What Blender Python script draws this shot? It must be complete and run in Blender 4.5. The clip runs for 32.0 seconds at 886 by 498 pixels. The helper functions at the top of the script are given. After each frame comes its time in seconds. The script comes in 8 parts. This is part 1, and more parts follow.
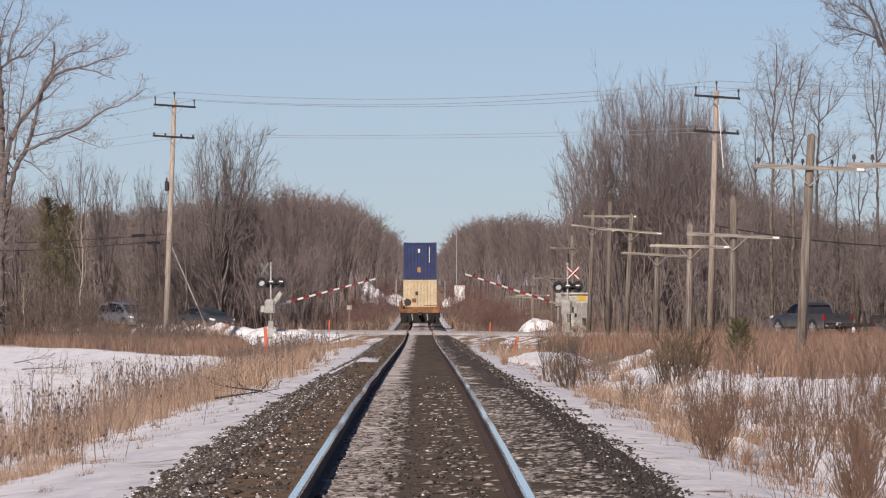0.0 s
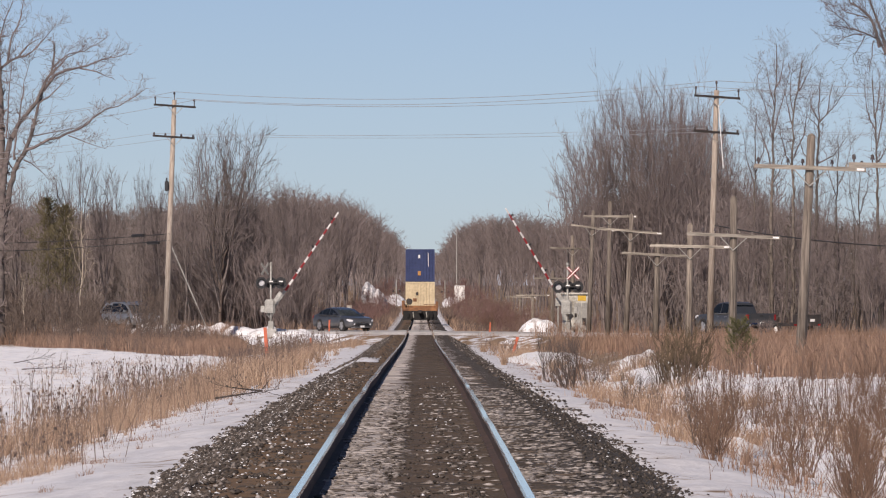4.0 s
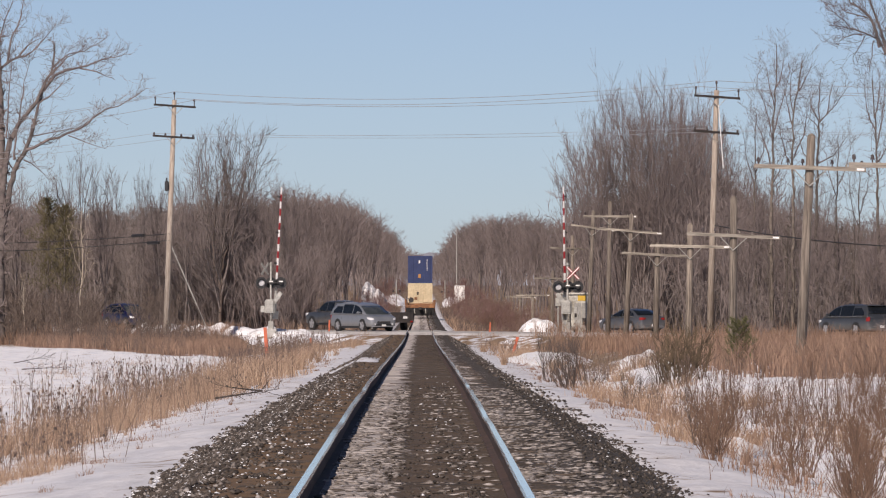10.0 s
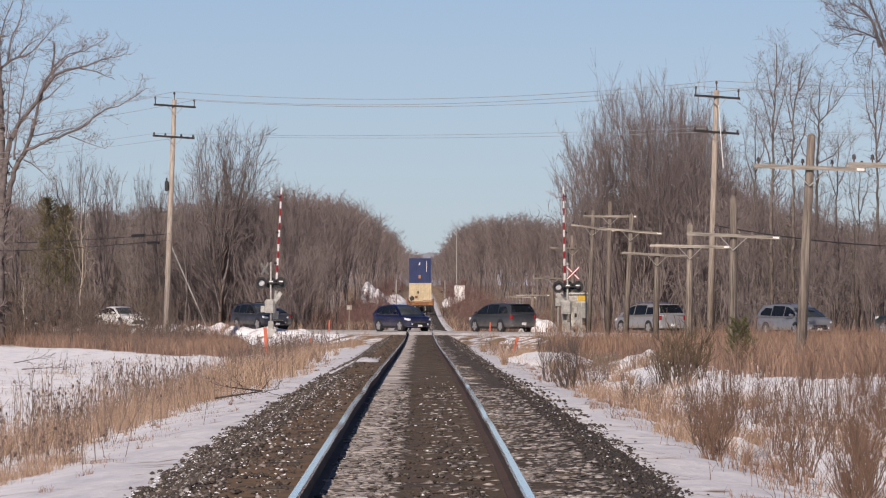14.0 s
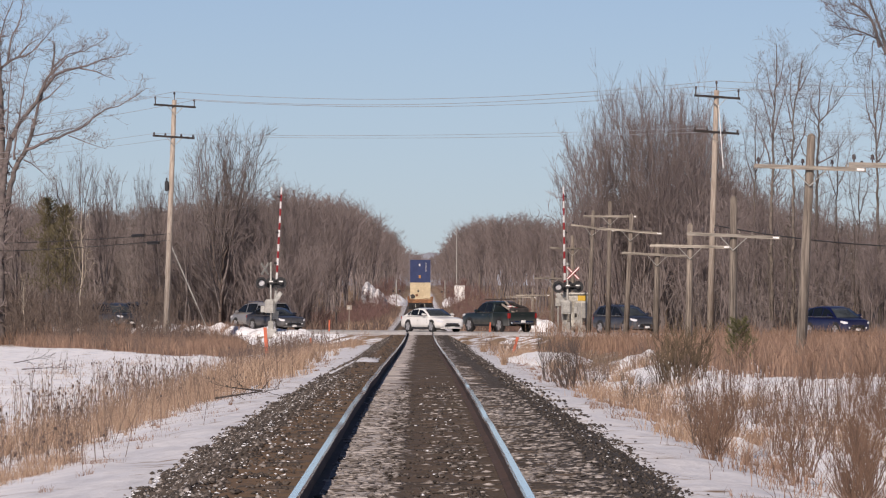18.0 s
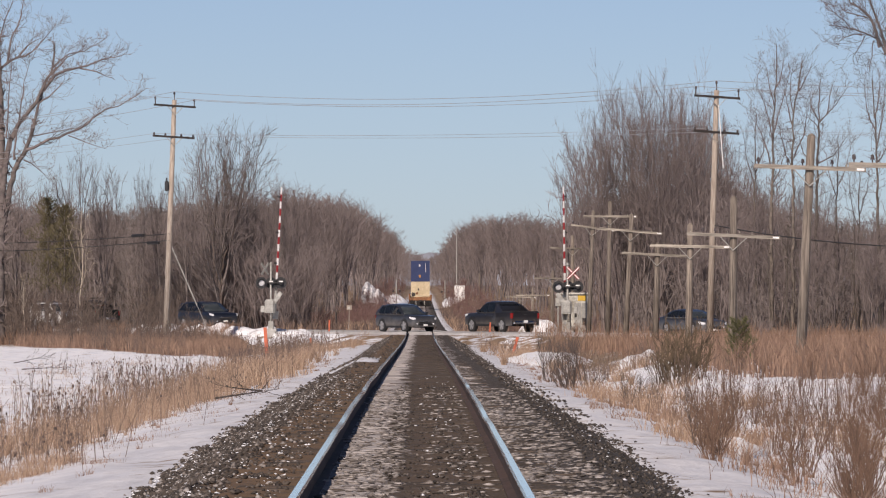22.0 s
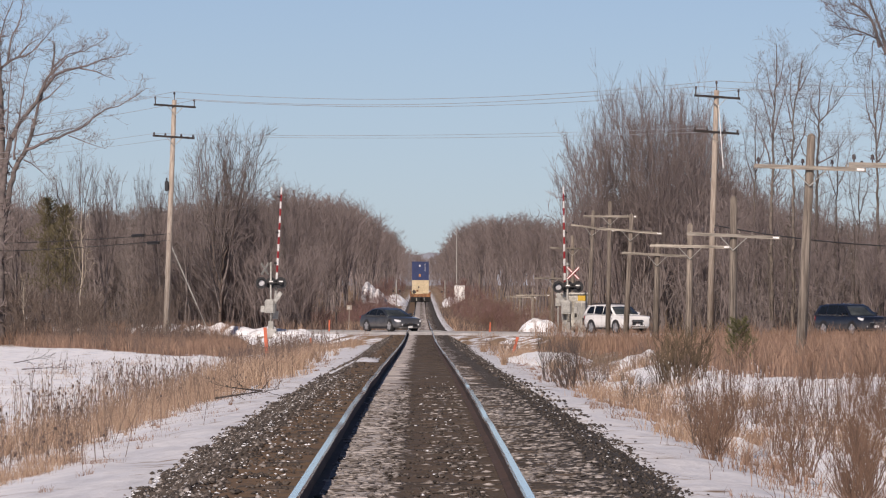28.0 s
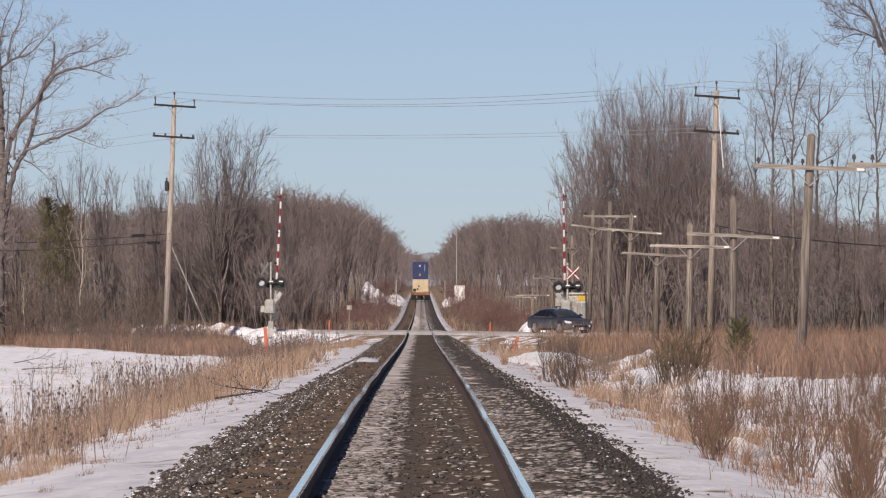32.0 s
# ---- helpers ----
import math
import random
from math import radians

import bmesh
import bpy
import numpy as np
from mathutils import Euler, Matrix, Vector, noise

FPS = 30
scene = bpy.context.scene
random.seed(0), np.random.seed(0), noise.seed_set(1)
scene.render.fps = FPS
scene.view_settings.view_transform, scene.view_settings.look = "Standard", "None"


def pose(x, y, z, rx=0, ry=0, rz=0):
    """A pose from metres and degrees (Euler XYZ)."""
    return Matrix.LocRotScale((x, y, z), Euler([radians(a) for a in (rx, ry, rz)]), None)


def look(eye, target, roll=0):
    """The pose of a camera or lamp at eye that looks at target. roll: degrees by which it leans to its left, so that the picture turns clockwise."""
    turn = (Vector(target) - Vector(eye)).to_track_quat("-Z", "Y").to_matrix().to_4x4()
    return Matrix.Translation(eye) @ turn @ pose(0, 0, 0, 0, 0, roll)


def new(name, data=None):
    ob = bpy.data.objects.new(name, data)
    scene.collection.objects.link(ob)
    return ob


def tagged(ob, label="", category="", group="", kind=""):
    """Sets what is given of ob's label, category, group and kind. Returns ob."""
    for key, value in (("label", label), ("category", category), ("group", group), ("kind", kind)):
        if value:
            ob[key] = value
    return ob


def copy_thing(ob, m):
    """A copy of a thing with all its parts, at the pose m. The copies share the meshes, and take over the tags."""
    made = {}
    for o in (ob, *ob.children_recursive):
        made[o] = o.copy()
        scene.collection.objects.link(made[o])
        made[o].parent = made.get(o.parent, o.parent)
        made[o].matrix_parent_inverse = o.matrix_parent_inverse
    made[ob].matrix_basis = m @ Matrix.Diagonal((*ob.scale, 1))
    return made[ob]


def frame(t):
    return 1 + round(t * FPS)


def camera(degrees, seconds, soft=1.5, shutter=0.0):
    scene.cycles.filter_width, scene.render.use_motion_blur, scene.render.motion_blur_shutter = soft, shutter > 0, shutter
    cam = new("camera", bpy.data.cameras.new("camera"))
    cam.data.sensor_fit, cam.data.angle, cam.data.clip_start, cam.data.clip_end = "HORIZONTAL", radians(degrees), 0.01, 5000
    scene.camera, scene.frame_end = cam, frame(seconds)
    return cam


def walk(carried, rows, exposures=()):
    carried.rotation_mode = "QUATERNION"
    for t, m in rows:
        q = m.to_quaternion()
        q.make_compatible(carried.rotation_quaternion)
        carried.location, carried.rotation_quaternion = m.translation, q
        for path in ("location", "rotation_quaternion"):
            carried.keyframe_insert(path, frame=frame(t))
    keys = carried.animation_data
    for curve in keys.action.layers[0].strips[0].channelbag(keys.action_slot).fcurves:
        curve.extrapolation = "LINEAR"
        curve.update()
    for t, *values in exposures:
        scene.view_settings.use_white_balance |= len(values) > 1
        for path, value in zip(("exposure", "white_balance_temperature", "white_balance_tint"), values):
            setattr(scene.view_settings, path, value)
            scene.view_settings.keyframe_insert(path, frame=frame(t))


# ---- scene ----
# ---- camera ----
FOV = 7.0
cam = camera(FOV, 32.0, soft=1.17)
EYE = (0.0, 0.0, 2.65)
AIM = pose(*EYE, 90.308, 0, -0.176)
walk(cam, [(0, AIM), (32, AIM)], [(0, -0.2, 6470, 20), (32, -0.2, 6470, 20)])

# ---- light ----
SUN_DIR = Vector((-0.27, -0.78, 0.57)).normalized()   # towards the sun
world = bpy.data.worlds.new("winter_sky")
scene.world = world
world.use_nodes = True
wn = world.node_tree.nodes
sky = wn.new("ShaderNodeTexSky")
sky.sky_type = "NISHITA"
sky.sun_disc = False
sky.sun_elevation = math.asin(SUN_DIR.z)
sky.sun_rotation = math.atan2(SUN_DIR.x, SUN_DIR.y)
sky.air_density, sky.dust_density, sky.ozone_density = 0.52, 0.19, 2.4
world.node_tree.links.new(sky.outputs[0], wn["Background"].inputs[0])
wn["Background"].inputs[1].default_value = 0.078
sun = new("sun", bpy.data.lights.new("sun", "SUN"))
sun.data.energy, sun.data.angle, sun.data.color = 4.9, radians(0.5), (1.0, 0.90, 0.76)
sun.matrix_world = look(tuple(SUN_DIR * 50), (0, 0, 0))


# ---- materials ----
def material(name, a, b=None, rough=0.8, scale=4.0, bump=0.0, metal=0.0, detail=6.0, spread=(0.35, 0.65), vary=0.0, coords="Object", fine=0.0, stretch=None, coat=0.0):
    """A principled surface whose colour runs from a to b by noise, with a second finer noise, and bump."""
    m = bpy.data.materials.new(name)
    m.use_nodes = True
    nt = m.node_tree
    n, l = nt.nodes, nt.links
    p = n["Principled BSDF"]
    p.inputs["Roughness"].default_value = rough
    p.inputs["Metallic"].default_value = metal
    p.inputs["Coat Weight"].default_value = coat
    b = b or a
    tc = n.new("ShaderNodeTexCoord")
    vec = tc.outputs[coords]
    if stretch:
        mp = n.new("ShaderNodeMapping")
        mp.inputs["Scale"].default_value = stretch
        l.new(vec, mp.inputs[0])
        vec = mp.outputs[0]
    no = n.new("ShaderNodeTexNoise")
    no.inputs["Scale"].default_value = scale
    no.inputs["Detail"].default_value = detail
    no.inputs["Roughness"].default_value = 0.62
    l.new(vec, no.inputs["Vector"])
    ramp = n.new("ShaderNodeValToRGB")
    ramp.color_ramp.elements[0].position, ramp.color_ramp.elements[1].position = spread
    ramp.color_ramp.elements[0].color, ramp.color_ramp.elements[1].color = (*a, 1), (*b, 1)
    l.new(no.outputs[0], ramp.inputs[0])
    out = ramp.outputs[0]
    if fine:
        n2 = n.new("ShaderNodeTexNoise")
        n2.inputs["Scale"].default_value = fine
        n2.inputs["Detail"].default_value = 3
        l.new(vec, n2.inputs["Vector"])
        mr = n.new("ShaderNodeMapRange")
        mr.inputs[3].default_value, mr.inputs[4].default_value = 0.65, 1.35
        l.new(n2.outputs[0], mr.inputs[0])
        mx = n.new("ShaderNodeMix")
        mx.data_type, mx.blend_type = "RGBA", "MULTIPLY"
        mx.inputs[0].default_value = 1.0
        l.new(out, mx.inputs[6])
        l.new(mr.outputs[0], mx.inputs[7])
        out = mx.outputs[2]
    if vary:
        oi = n.new("ShaderNodeObjectInfo")
        mr = n.new("ShaderNodeMapRange")
        mr.inputs[3].default_value, mr.inputs[4].default_value = 1 - vary, 1 + vary
        l.new(oi.outputs["Random"], mr.inputs[0])
        mx = n.new("ShaderNodeMix")
        mx.data_type, mx.blend_type = "RGBA", "MULTIPLY"
        mx.inputs[0].default_value = 1.0
        l.new(out, mx.inputs[6])
        l.new(mr.outputs[0], mx.inputs[7])
        out = mx.outputs[2]
    l.new(out, p.inputs["Base Color"])
    if bump:
        bp = n.new("ShaderNodeBump")
        bp.inputs["Strength"].default_value = bump
        bp.inputs["Distance"].default_value = 0.03
        l.new(no.outputs[0], bp.inputs["Height"])
        l.new(bp.outputs[0], p.inputs["Normal"])
    return m


def island_material(name, cols, rough=0.85):
    """One colour out of cols for every loose piece of a joined mesh."""
    m = bpy.data.materials.new(name)
    m.use_nodes = True
    n, l = m.node_tree.nodes, m.node_tree.links
    p = n["Principled BSDF"]
    p.inputs["Roughness"].default_value = rough
    g = n.new("ShaderNodeNewGeometry")
    r = n.new("ShaderNodeValToRGB")
    while len(r.color_ramp.elements) < len(cols):
        r.color_ramp.elements.new(0.5)
    for i, c in enumerate(cols):
        r.color_ramp.elements[i].position = i / max(1, len(cols) - 1)
        r.color_ramp.elements[i].color = (*c, 1)
    l.new(g.outputs["Random Per Island"], r.inputs[0])
    l.new(r.outputs[0], p.inputs["Base Color"])
    return m


SNOW = material("snow", (0.74, 0.76, 0.80), (0.86, 0.87, 0.88), 0.75, 0.35, 0.0)
CRUST_SNOW = material("crusted_snow", (0.50, 0.45, 0.38), (0.86, 0.87, 0.88), 0.8, 4.0, 0.3, fine=14.0, spread=(0.30, 0.46))
DIRTY_SNOW = material("dirty_snow", (0.26, 0.22, 0.18), (0.84, 0.84, 0.85), 0.8, 1.3, 0.15, fine=6.0, spread=(0.33, 0.48))
PATCHY_SNOW = material("patchy_snow", (0.14, 0.10, 0.08), (0.74, 0.73, 0.73), 0.85, 1.1, 0.3, fine=5.0, spread=(0.30, 0.46))
ASPHALT = material("salted_asphalt", (0.34, 0.325, 0.31), (0.55, 0.53, 0.51), 0.9, 0.5, 0.0, fine=9.0)
RAIL_STEEL = material("polished_steel", (0.62, 0.65, 0.68), (0.80, 0.83, 0.85), 0.055, 2.0, 0.0, 0.9, stretch=(6, 0.15, 6))
RAIL_RUST = material("rusted_steel", (0.035, 0.024, 0.02), (0.10, 0.06, 0.045), 0.85, 5.0, 0.3)
STONE = island_material("ballast_stone", [(0.025, 0.02, 0.017), (0.055, 0.045, 0.038), (0.08, 0.065, 0.053), (0.04, 0.032, 0.027), (0.10, 0.082, 0.067), (0.065, 0.05, 0.038), (0.12, 0.098, 0.08), (0.035, 0.029, 0.025), (0.045, 0.037, 0.03), (0.17, 0.14, 0.12), (0.06, 0.048, 0.038), (0.36, 0.33, 0.305), (0.22, 0.19, 0.17)])
POLE_WOOD = material("weathered_pole_wood", (0.22, 0.18, 0.145), (0.44, 0.38, 0.315), 0.9, 3.0, 0.4, stretch=(6, 6, 0.4), vary=0.15)
ARM_WOOD = material("grey_arm_wood", (0.12, 0.104, 0.082), (0.40, 0.36, 0.30), 0.9, 2.0, 0.4, stretch=(0.5, 6, 6), vary=0.25, fine=9.0)
ASH_BARK = material("grey_ash_bark", (0.085, 0.070, 0.058), (0.19, 0.162, 0.135), 0.95, 3.0, 0.4, vary=0.3)
OLD_POLE = material("grey_pole_wood", (0.088, 0.072, 0.058), (0.31, 0.262, 0.212), 0.9, 3.0, 0.4, stretch=(6, 6, 0.35), vary=0.28, fine=7.0)
BARK = material("bark", (0.105, 0.089, 0.082), (0.225, 0.190, 0.175), 0.95, 3.0, 0.4, vary=0.25)
TWIG = material("twig_bark", (0.125, 0.103, 0.096), (0.228, 0.188, 0.177), 0.95, 1.5, 0.0, vary=0.25)
PALE_BARK = material("pale_bark", (0.32, 0.27, 0.21), (0.48, 0.42, 0.34), 0.9, 4.0, 0.3)
RED_TWIG = material("red_brown_twig", (0.105, 0.063, 0.042), (0.235, 0.145, 0.095), 0.9, 1.2, 0.0, vary=0.2)
DARK_STONE = island_material("dark_ballast_stone", [(0.024, 0.02, 0.017), (0.048, 0.040, 0.033), (0.068, 0.056, 0.045), (0.04, 0.032, 0.027), (0.088, 0.072, 0.058), (0.056, 0.044, 0.034), (0.24, 0.21, 0.185)])
FROST_STONE = island_material("frosted_stone", [(0.07, 0.06, 0.05), (0.20, 0.175, 0.16), (0.36, 0.325, 0.30), (0.12, 0.10, 0.085), (0.50, 0.46, 0.435), (0.05, 0.042, 0.035)])
GRASS = island_material("dry_grass", [(0.16, 0.105, 0.073), (0.33, 0.222, 0.152), (0.50, 0.372, 0.265), (0.23, 0.151, 0.102), (0.41, 0.28, 0.188)])
BROWN_GRASS = island_material("brown_grass", [(0.12, 0.071, 0.052), (0.23, 0.146, 0.103), (0.33, 0.222, 0.155), (0.17, 0.103, 0.074)])
WEED = island_material("dead_weed", [(0.075, 0.054, 0.046), (0.14, 0.098, 0.08), (0.22, 0.155, 0.115)])
NEEDLE = island_material("needle", [(0.06, 0.063, 0.025), (0.10, 0.10, 0.038), (0.16, 0.145, 0.06)])
GLASS = material("car_glass", (0.006, 0.008, 0.009), (0.012, 0.014, 0.016), 0.05)
GLASS.node_tree.nodes["Principled BSDF"].inputs["IOR"].default_value = 1.42
# base colour raised above the side glass to stand for reflected sky
WINDSCREEN = material("windscreen_sky_glass", (0.03, 0.036, 0.038), (0.065, 0.075, 0.078), 0.05, 1.5)
RUBBER = material("rubber", (0.018, 0.018, 0.018), (0.035, 0.033, 0.03), 0.85, 8)
BLACK = material("black_plastic", (0.012, 0.012, 0.013), (0.025, 0.025, 0.026), 0.55, 6)
ALLOY = material("alloy", (0.33, 0.33, 0.34), (0.45, 0.45, 0.46), 0.35, 5, 0, 0.35)
RIM_DARK = material("rim_shadow_grey", (0.20, 0.20, 0.205), (0.30, 0.30, 0.305), 0.4, 5, 0, 0.6)
JUNIPER = material("juniper_brown", (0.050, 0.036, 0.022), (0.12, 0.085, 0.05), 0.85, 3.0, vary=0.2)
CEDAR = island_material("cedar_leaf", [(0.075, 0.066, 0.034), (0.115, 0.098, 0.050), (0.15, 0.125, 0.070)])
CHROME = material("chrome", (0.6, 0.6, 0.62), (0.7, 0.7, 0.72), 0.15, 5, 0, 1.0)
LAMP_CLEAR = material("clear_lens", (0.65, 0.66, 0.68), (0.75, 0.76, 0.78), 0.12, 6)
LAMP_RED = material("red_lens", (0.20, 0.015, 0.015), (0.30, 0.02, 0.018), 0.2, 6)
WHITE_PAINT = material("white_paint", (0.72, 0.71, 0.68), (0.82, 0.81, 0.78), 0.5, 3, fine=12)
RED_PAINT = material("red_paint", (0.24, 0.018, 0.022), (0.36, 0.03, 0.034), 0.5, 3, fine=12)
GREY_METAL = material("galvanised_metal", (0.30, 0.295, 0.265), (0.46, 0.45, 0.41), 0.5, 2.5, 0.1, 0.2, fine=10)
# blotches carry stains and also branch shadows painted into the colour
HUT_METAL = material("aluminium_hut", (0.30, 0.28, 0.23), (0.66, 0.64, 0.56), 0.6, 2.6, 0.1, 0.1, fine=7, spread=(0.36, 0.56))
YELLOW = material("yellow_paint", (0.62, 0.40, 0.05), (0.75, 0.50, 0.08), 0.5, 4)
ORANGE = material("orange_paint", (0.40, 0.095, 0.045), (0.58, 0.14, 0.065), 0.6, 4)
WIRE = material("wire", (0.30, 0.31, 0.32), (0.38, 0.39, 0.40), 0.5, 4)
CABLE = material("black_cable", (0.02, 0.02, 0.022), (0.04, 0.04, 0.042), 0.6, 4)
PORCELAIN = material("insulator", (0.05, 0.04, 0.04), (0.11, 0.09, 0.08), 0.25, 4)
BLUE_BOX = material("navy_container_paint", (0.019, 0.033, 0.105), (0.034, 0.053, 0.145), 0.5, 0.8, 0.05, fine=6)
CREAM_BOX = material("cream_container_paint", (0.50, 0.41, 0.26), (0.66, 0.56, 0.37), 0.6, 0.7, 0.05, fine=5)
WELL_CAR = material("rusty_orange_car_paint", (0.13, 0.06, 0.03), (0.34, 0.155, 0.06), 0.7, 1.5, 0.1, fine=6)
DARK_STEEL = material("dark_steel", (0.02, 0.018, 0.017), (0.06, 0.05, 0.045), 0.7, 3, 0.1)
# darker than dark_steel, for the parts below the well car's platform
BLACK_STEEL = material("black_steel", (0.006, 0.006, 0.006), (0.02, 0.018, 0.017), 0.8, 3, 0.1)
CUT_TWIG = material("dark_red_twig", (0.105, 0.060, 0.055), (0.185, 0.112, 0.098), 0.9, 1.2, 0.0, vary=0.2)
BRUSH = material("brown_brush", (0.082, 0.062, 0.052), (0.165, 0.128, 0.105), 0.95, 1.5, 0.0, vary=0.2)
DEAD_WOOD = material("dead_dark_wood", (0.035, 0.028, 0.025), (0.09, 0.074, 0.065), 0.9, 3.0, 0.3)
SIGNAL_LENS = material("grey_lens", (0.38, 0.38, 0.39), (0.60, 0.60, 0.61), 0.25, 5)
LOGO_ORANGE = material("orange_mark", (0.42, 0.20, 0.05), (0.50, 0.26, 0.08), 0.6, 4)
CONCRETE = material("concrete", (0.34, 0.33, 0.31), (0.48, 0.47, 0.44), 0.9, 2, 0.2, fine=9)


# ---- mesh tools ----
class Build:
    """Vertices and faces of one mesh, gathered piece by piece."""

    def __init__(self):
        self.v, self.f = [], []

    def add(self, verts, faces):
        k = len(self.v)
        self.v += [tuple(p) for p in verts]
        self.f += [tuple(i + k for i in q) for q in faces]
        return self

    def box(self, x0, x1, y0, y1, z0, z1, c=0.0, m=None):
        """A box with its vertical and top edges cut off by c."""
        if c <= 0:
            vs = [(x, y, z) for z in (z0, z1) for x, y in ((x0, y0), (x1, y0), (x1, y1), (x0, y1))]
            fs = [(3, 2, 1, 0), (4, 5, 6, 7), (0, 1, 5, 4), (1, 2, 6, 5), (2, 3, 7, 6), (3, 0, 4, 7)]
        else:
            def ring(z, g):
                return [(x0 + g + c, y0 + g, z), (x1 - g - c, y0 + g, z), (x1 - g, y0 + g + c, z), (x1 - g, y1 - g - c, z),
                        (x1 - g - c, y1 - g, z), (x0 + g + c, y1 - g, z), (x0 + g, y1 - g - c, z), (x0 + g, y0 + g + c, z)]
            vs = ring(z0, 0) + ring(z1 - c, 0) + ring(z1, c * 0.8)
            fs = [tuple(range(7, -1, -1)), tuple(range(16, 24))]
            for k in (0, 8):
                fs += [(k + i, k + (i + 1) % 8, k + 8 + (i + 1) % 8, k + 8 + i) for i in range(8)]
        if m:
            vs = [m @ Vector(p) for p in vs]
        return self.add(vs, fs)

    def tube(self, p0, p1, r0, r1=None, n=8, caps=True):
        p0, p1 = Vector(p0), Vector(p1)
        r1 = r0 if r1 is None else r1
        d = (p1 - p0).normalized()
        a = d.orthogonal().normalized()
        b = d.cross(a)
        vs = [p + (a * math.cos(6.28318 * i / n) + b * math.sin(6.28318 * i / n)) * r for p, r in ((p0, r0), (p1, r1)) for i in range(n)]
        fs = [(i, (i + 1) % n, n + (i + 1) % n, n + i) for i in range(n)]
        if caps:
            fs += [tuple(range(n - 1, -1, -1)), tuple(range(n, 2 * n))]
        return self.add(vs, fs)

    def loft(self, rings, caps=True):
        n = len(rings[0])
        vs = [p for r in rings for p in r]
        fs = []
        for k in range(len(rings) - 1):
            fs += [(k * n + i, k * n + (i + 1) % n, (k + 1) * n + (i + 1) % n, (k + 1) * n + i) for i in range(n)]
        if caps:
            fs += [tuple(range(n - 1, -1, -1)), tuple(range((len(rings) - 1) * n, len(rings) * n))]
        return self.add(vs, fs)

    def mesh(self, name, mat, smooth=False):
        me = bpy.data.meshes.new(name)
        me.from_pydata(self.v, [], self.f)
        me.materials.append(mat)
        bm = bmesh.new()
        bm.from_mesh(me)
        bmesh.ops.recalc_face_normals(bm, faces=bm.faces)
        bm.to_mesh(me)
        bm.free()
        if smooth:
            me.polygons.foreach_set("use_smooth", [True] * len(me.polygons))
        return me


def part(name, b, mat, parent=None, label="", smooth=False):
    me = b.mesh(name, mat, smooth) if isinstance(b, Build) else b
    ob = new(name, me)
    if parent is not None:
        ob.parent = parent
    if label:
        ob["label"] = label
    return ob


def base(name, m, label, category, group="", kind=""):
    ob = new(name)
    ob.empty_display_size = 0.2
    ob.matrix_world = m
    return tagged(ob, label, category, group, kind)


def fast_mesh(name, V, F, mat, smooth=False):
    """A mesh from arrays: V (n, 3), F (m, 3 or 4)."""
    me = bpy.data.meshes.new(name)
    V, F = np.asarray(V, np.float32), np.asarray(F, np.int32)
    me.vertices.add(len(V))
    me.vertices.foreach_set("co", V.ravel())
    k = F.shape[1]
    me.loops.add(F.size)
    me.loops.foreach_set("vertex_index", F.ravel())
    me.polygons.add(len(F))
    me.polygons.foreach_set("loop_start", np.arange(0, F.size, k, dtype=np.int32))
    if smooth:
        me.polygons.foreach_set("use_smooth", np.ones(len(F), bool))
    me.materials.append(mat)
    me.update(calc_edges=True)
    return me


# ---- lie of the land ----
GX = -0.057          # middle of the track
RAIL_Y = np.array([-200, 20, 45, 60, 95, 147, 235, 356, 445, 563, 640, 741, 820, 900, 1000, 1117, 1197, 1600, 2500, 6000.0])
RAIL_Z = np.array([1.34, 1.34, 1.33, 1.314, 1.243, 1.04, 0.63, 0.15, 0.0, -0.22, -0.31, -0.37, -0.33, -0.22, 0.0, 0.32, 0.55, 1.5, 2.6, 4.0])
_slope = np.gradient(RAIL_Z, RAIL_Y)


def rail(y):
    """Height of the rail's top along the line, a smooth curve through the profile."""
    y = np.asarray(y, float)
    i = np.clip(np.searchsorted(RAIL_Y, y) - 1, 0, len(RAIL_Y) - 2)
    h = RAIL_Y[i + 1] - RAIL_Y[i]
    t = np.clip((y - RAIL_Y[i]) / h, 0, 1)
    return ((2 * t**3 - 3 * t**2 + 1) * RAIL_Z[i] + (t**3 - 2 * t**2 + t) * h * _slope[i]
            + (-2 * t**3 + 3 * t**2) * RAIL_Z[i + 1] + (t**3 - t**2) * h * _slope[i + 1])


ROAD_Y = 445.0
RC, RS = 0.5, -0.8660254     # the road runs to the right and towards the camera


def road_uv(x, y):
    """Along and across the road."""
    return x * RC + (y - ROAD_Y) * RS, x * 0.8660254 + (y - ROAD_Y) * 0.5


def road_at(u, v, z=0.0):
    return Vector((u * RC + v * 0.8660254, ROAD_Y + u * RS + v * 0.5, z))


def smooth01(t):
    t = np.clip(t, 0, 1)
    return t * t * (3 - 2 * t)


def wavy(x, y):
    return (np.sin(x * 0.31 + 1.3 * np.sin(y * 0.05)) * np.cos(y * 0.043 + 0.7) * 0.5 + np.sin(x * 1.1 + y * 0.21) * 0.18
            + np.sin(y * 0.37 - x * 0.6 + 2) * 0.14 + np.sin(x * 2.3 - y * 0.9) * 0.06)


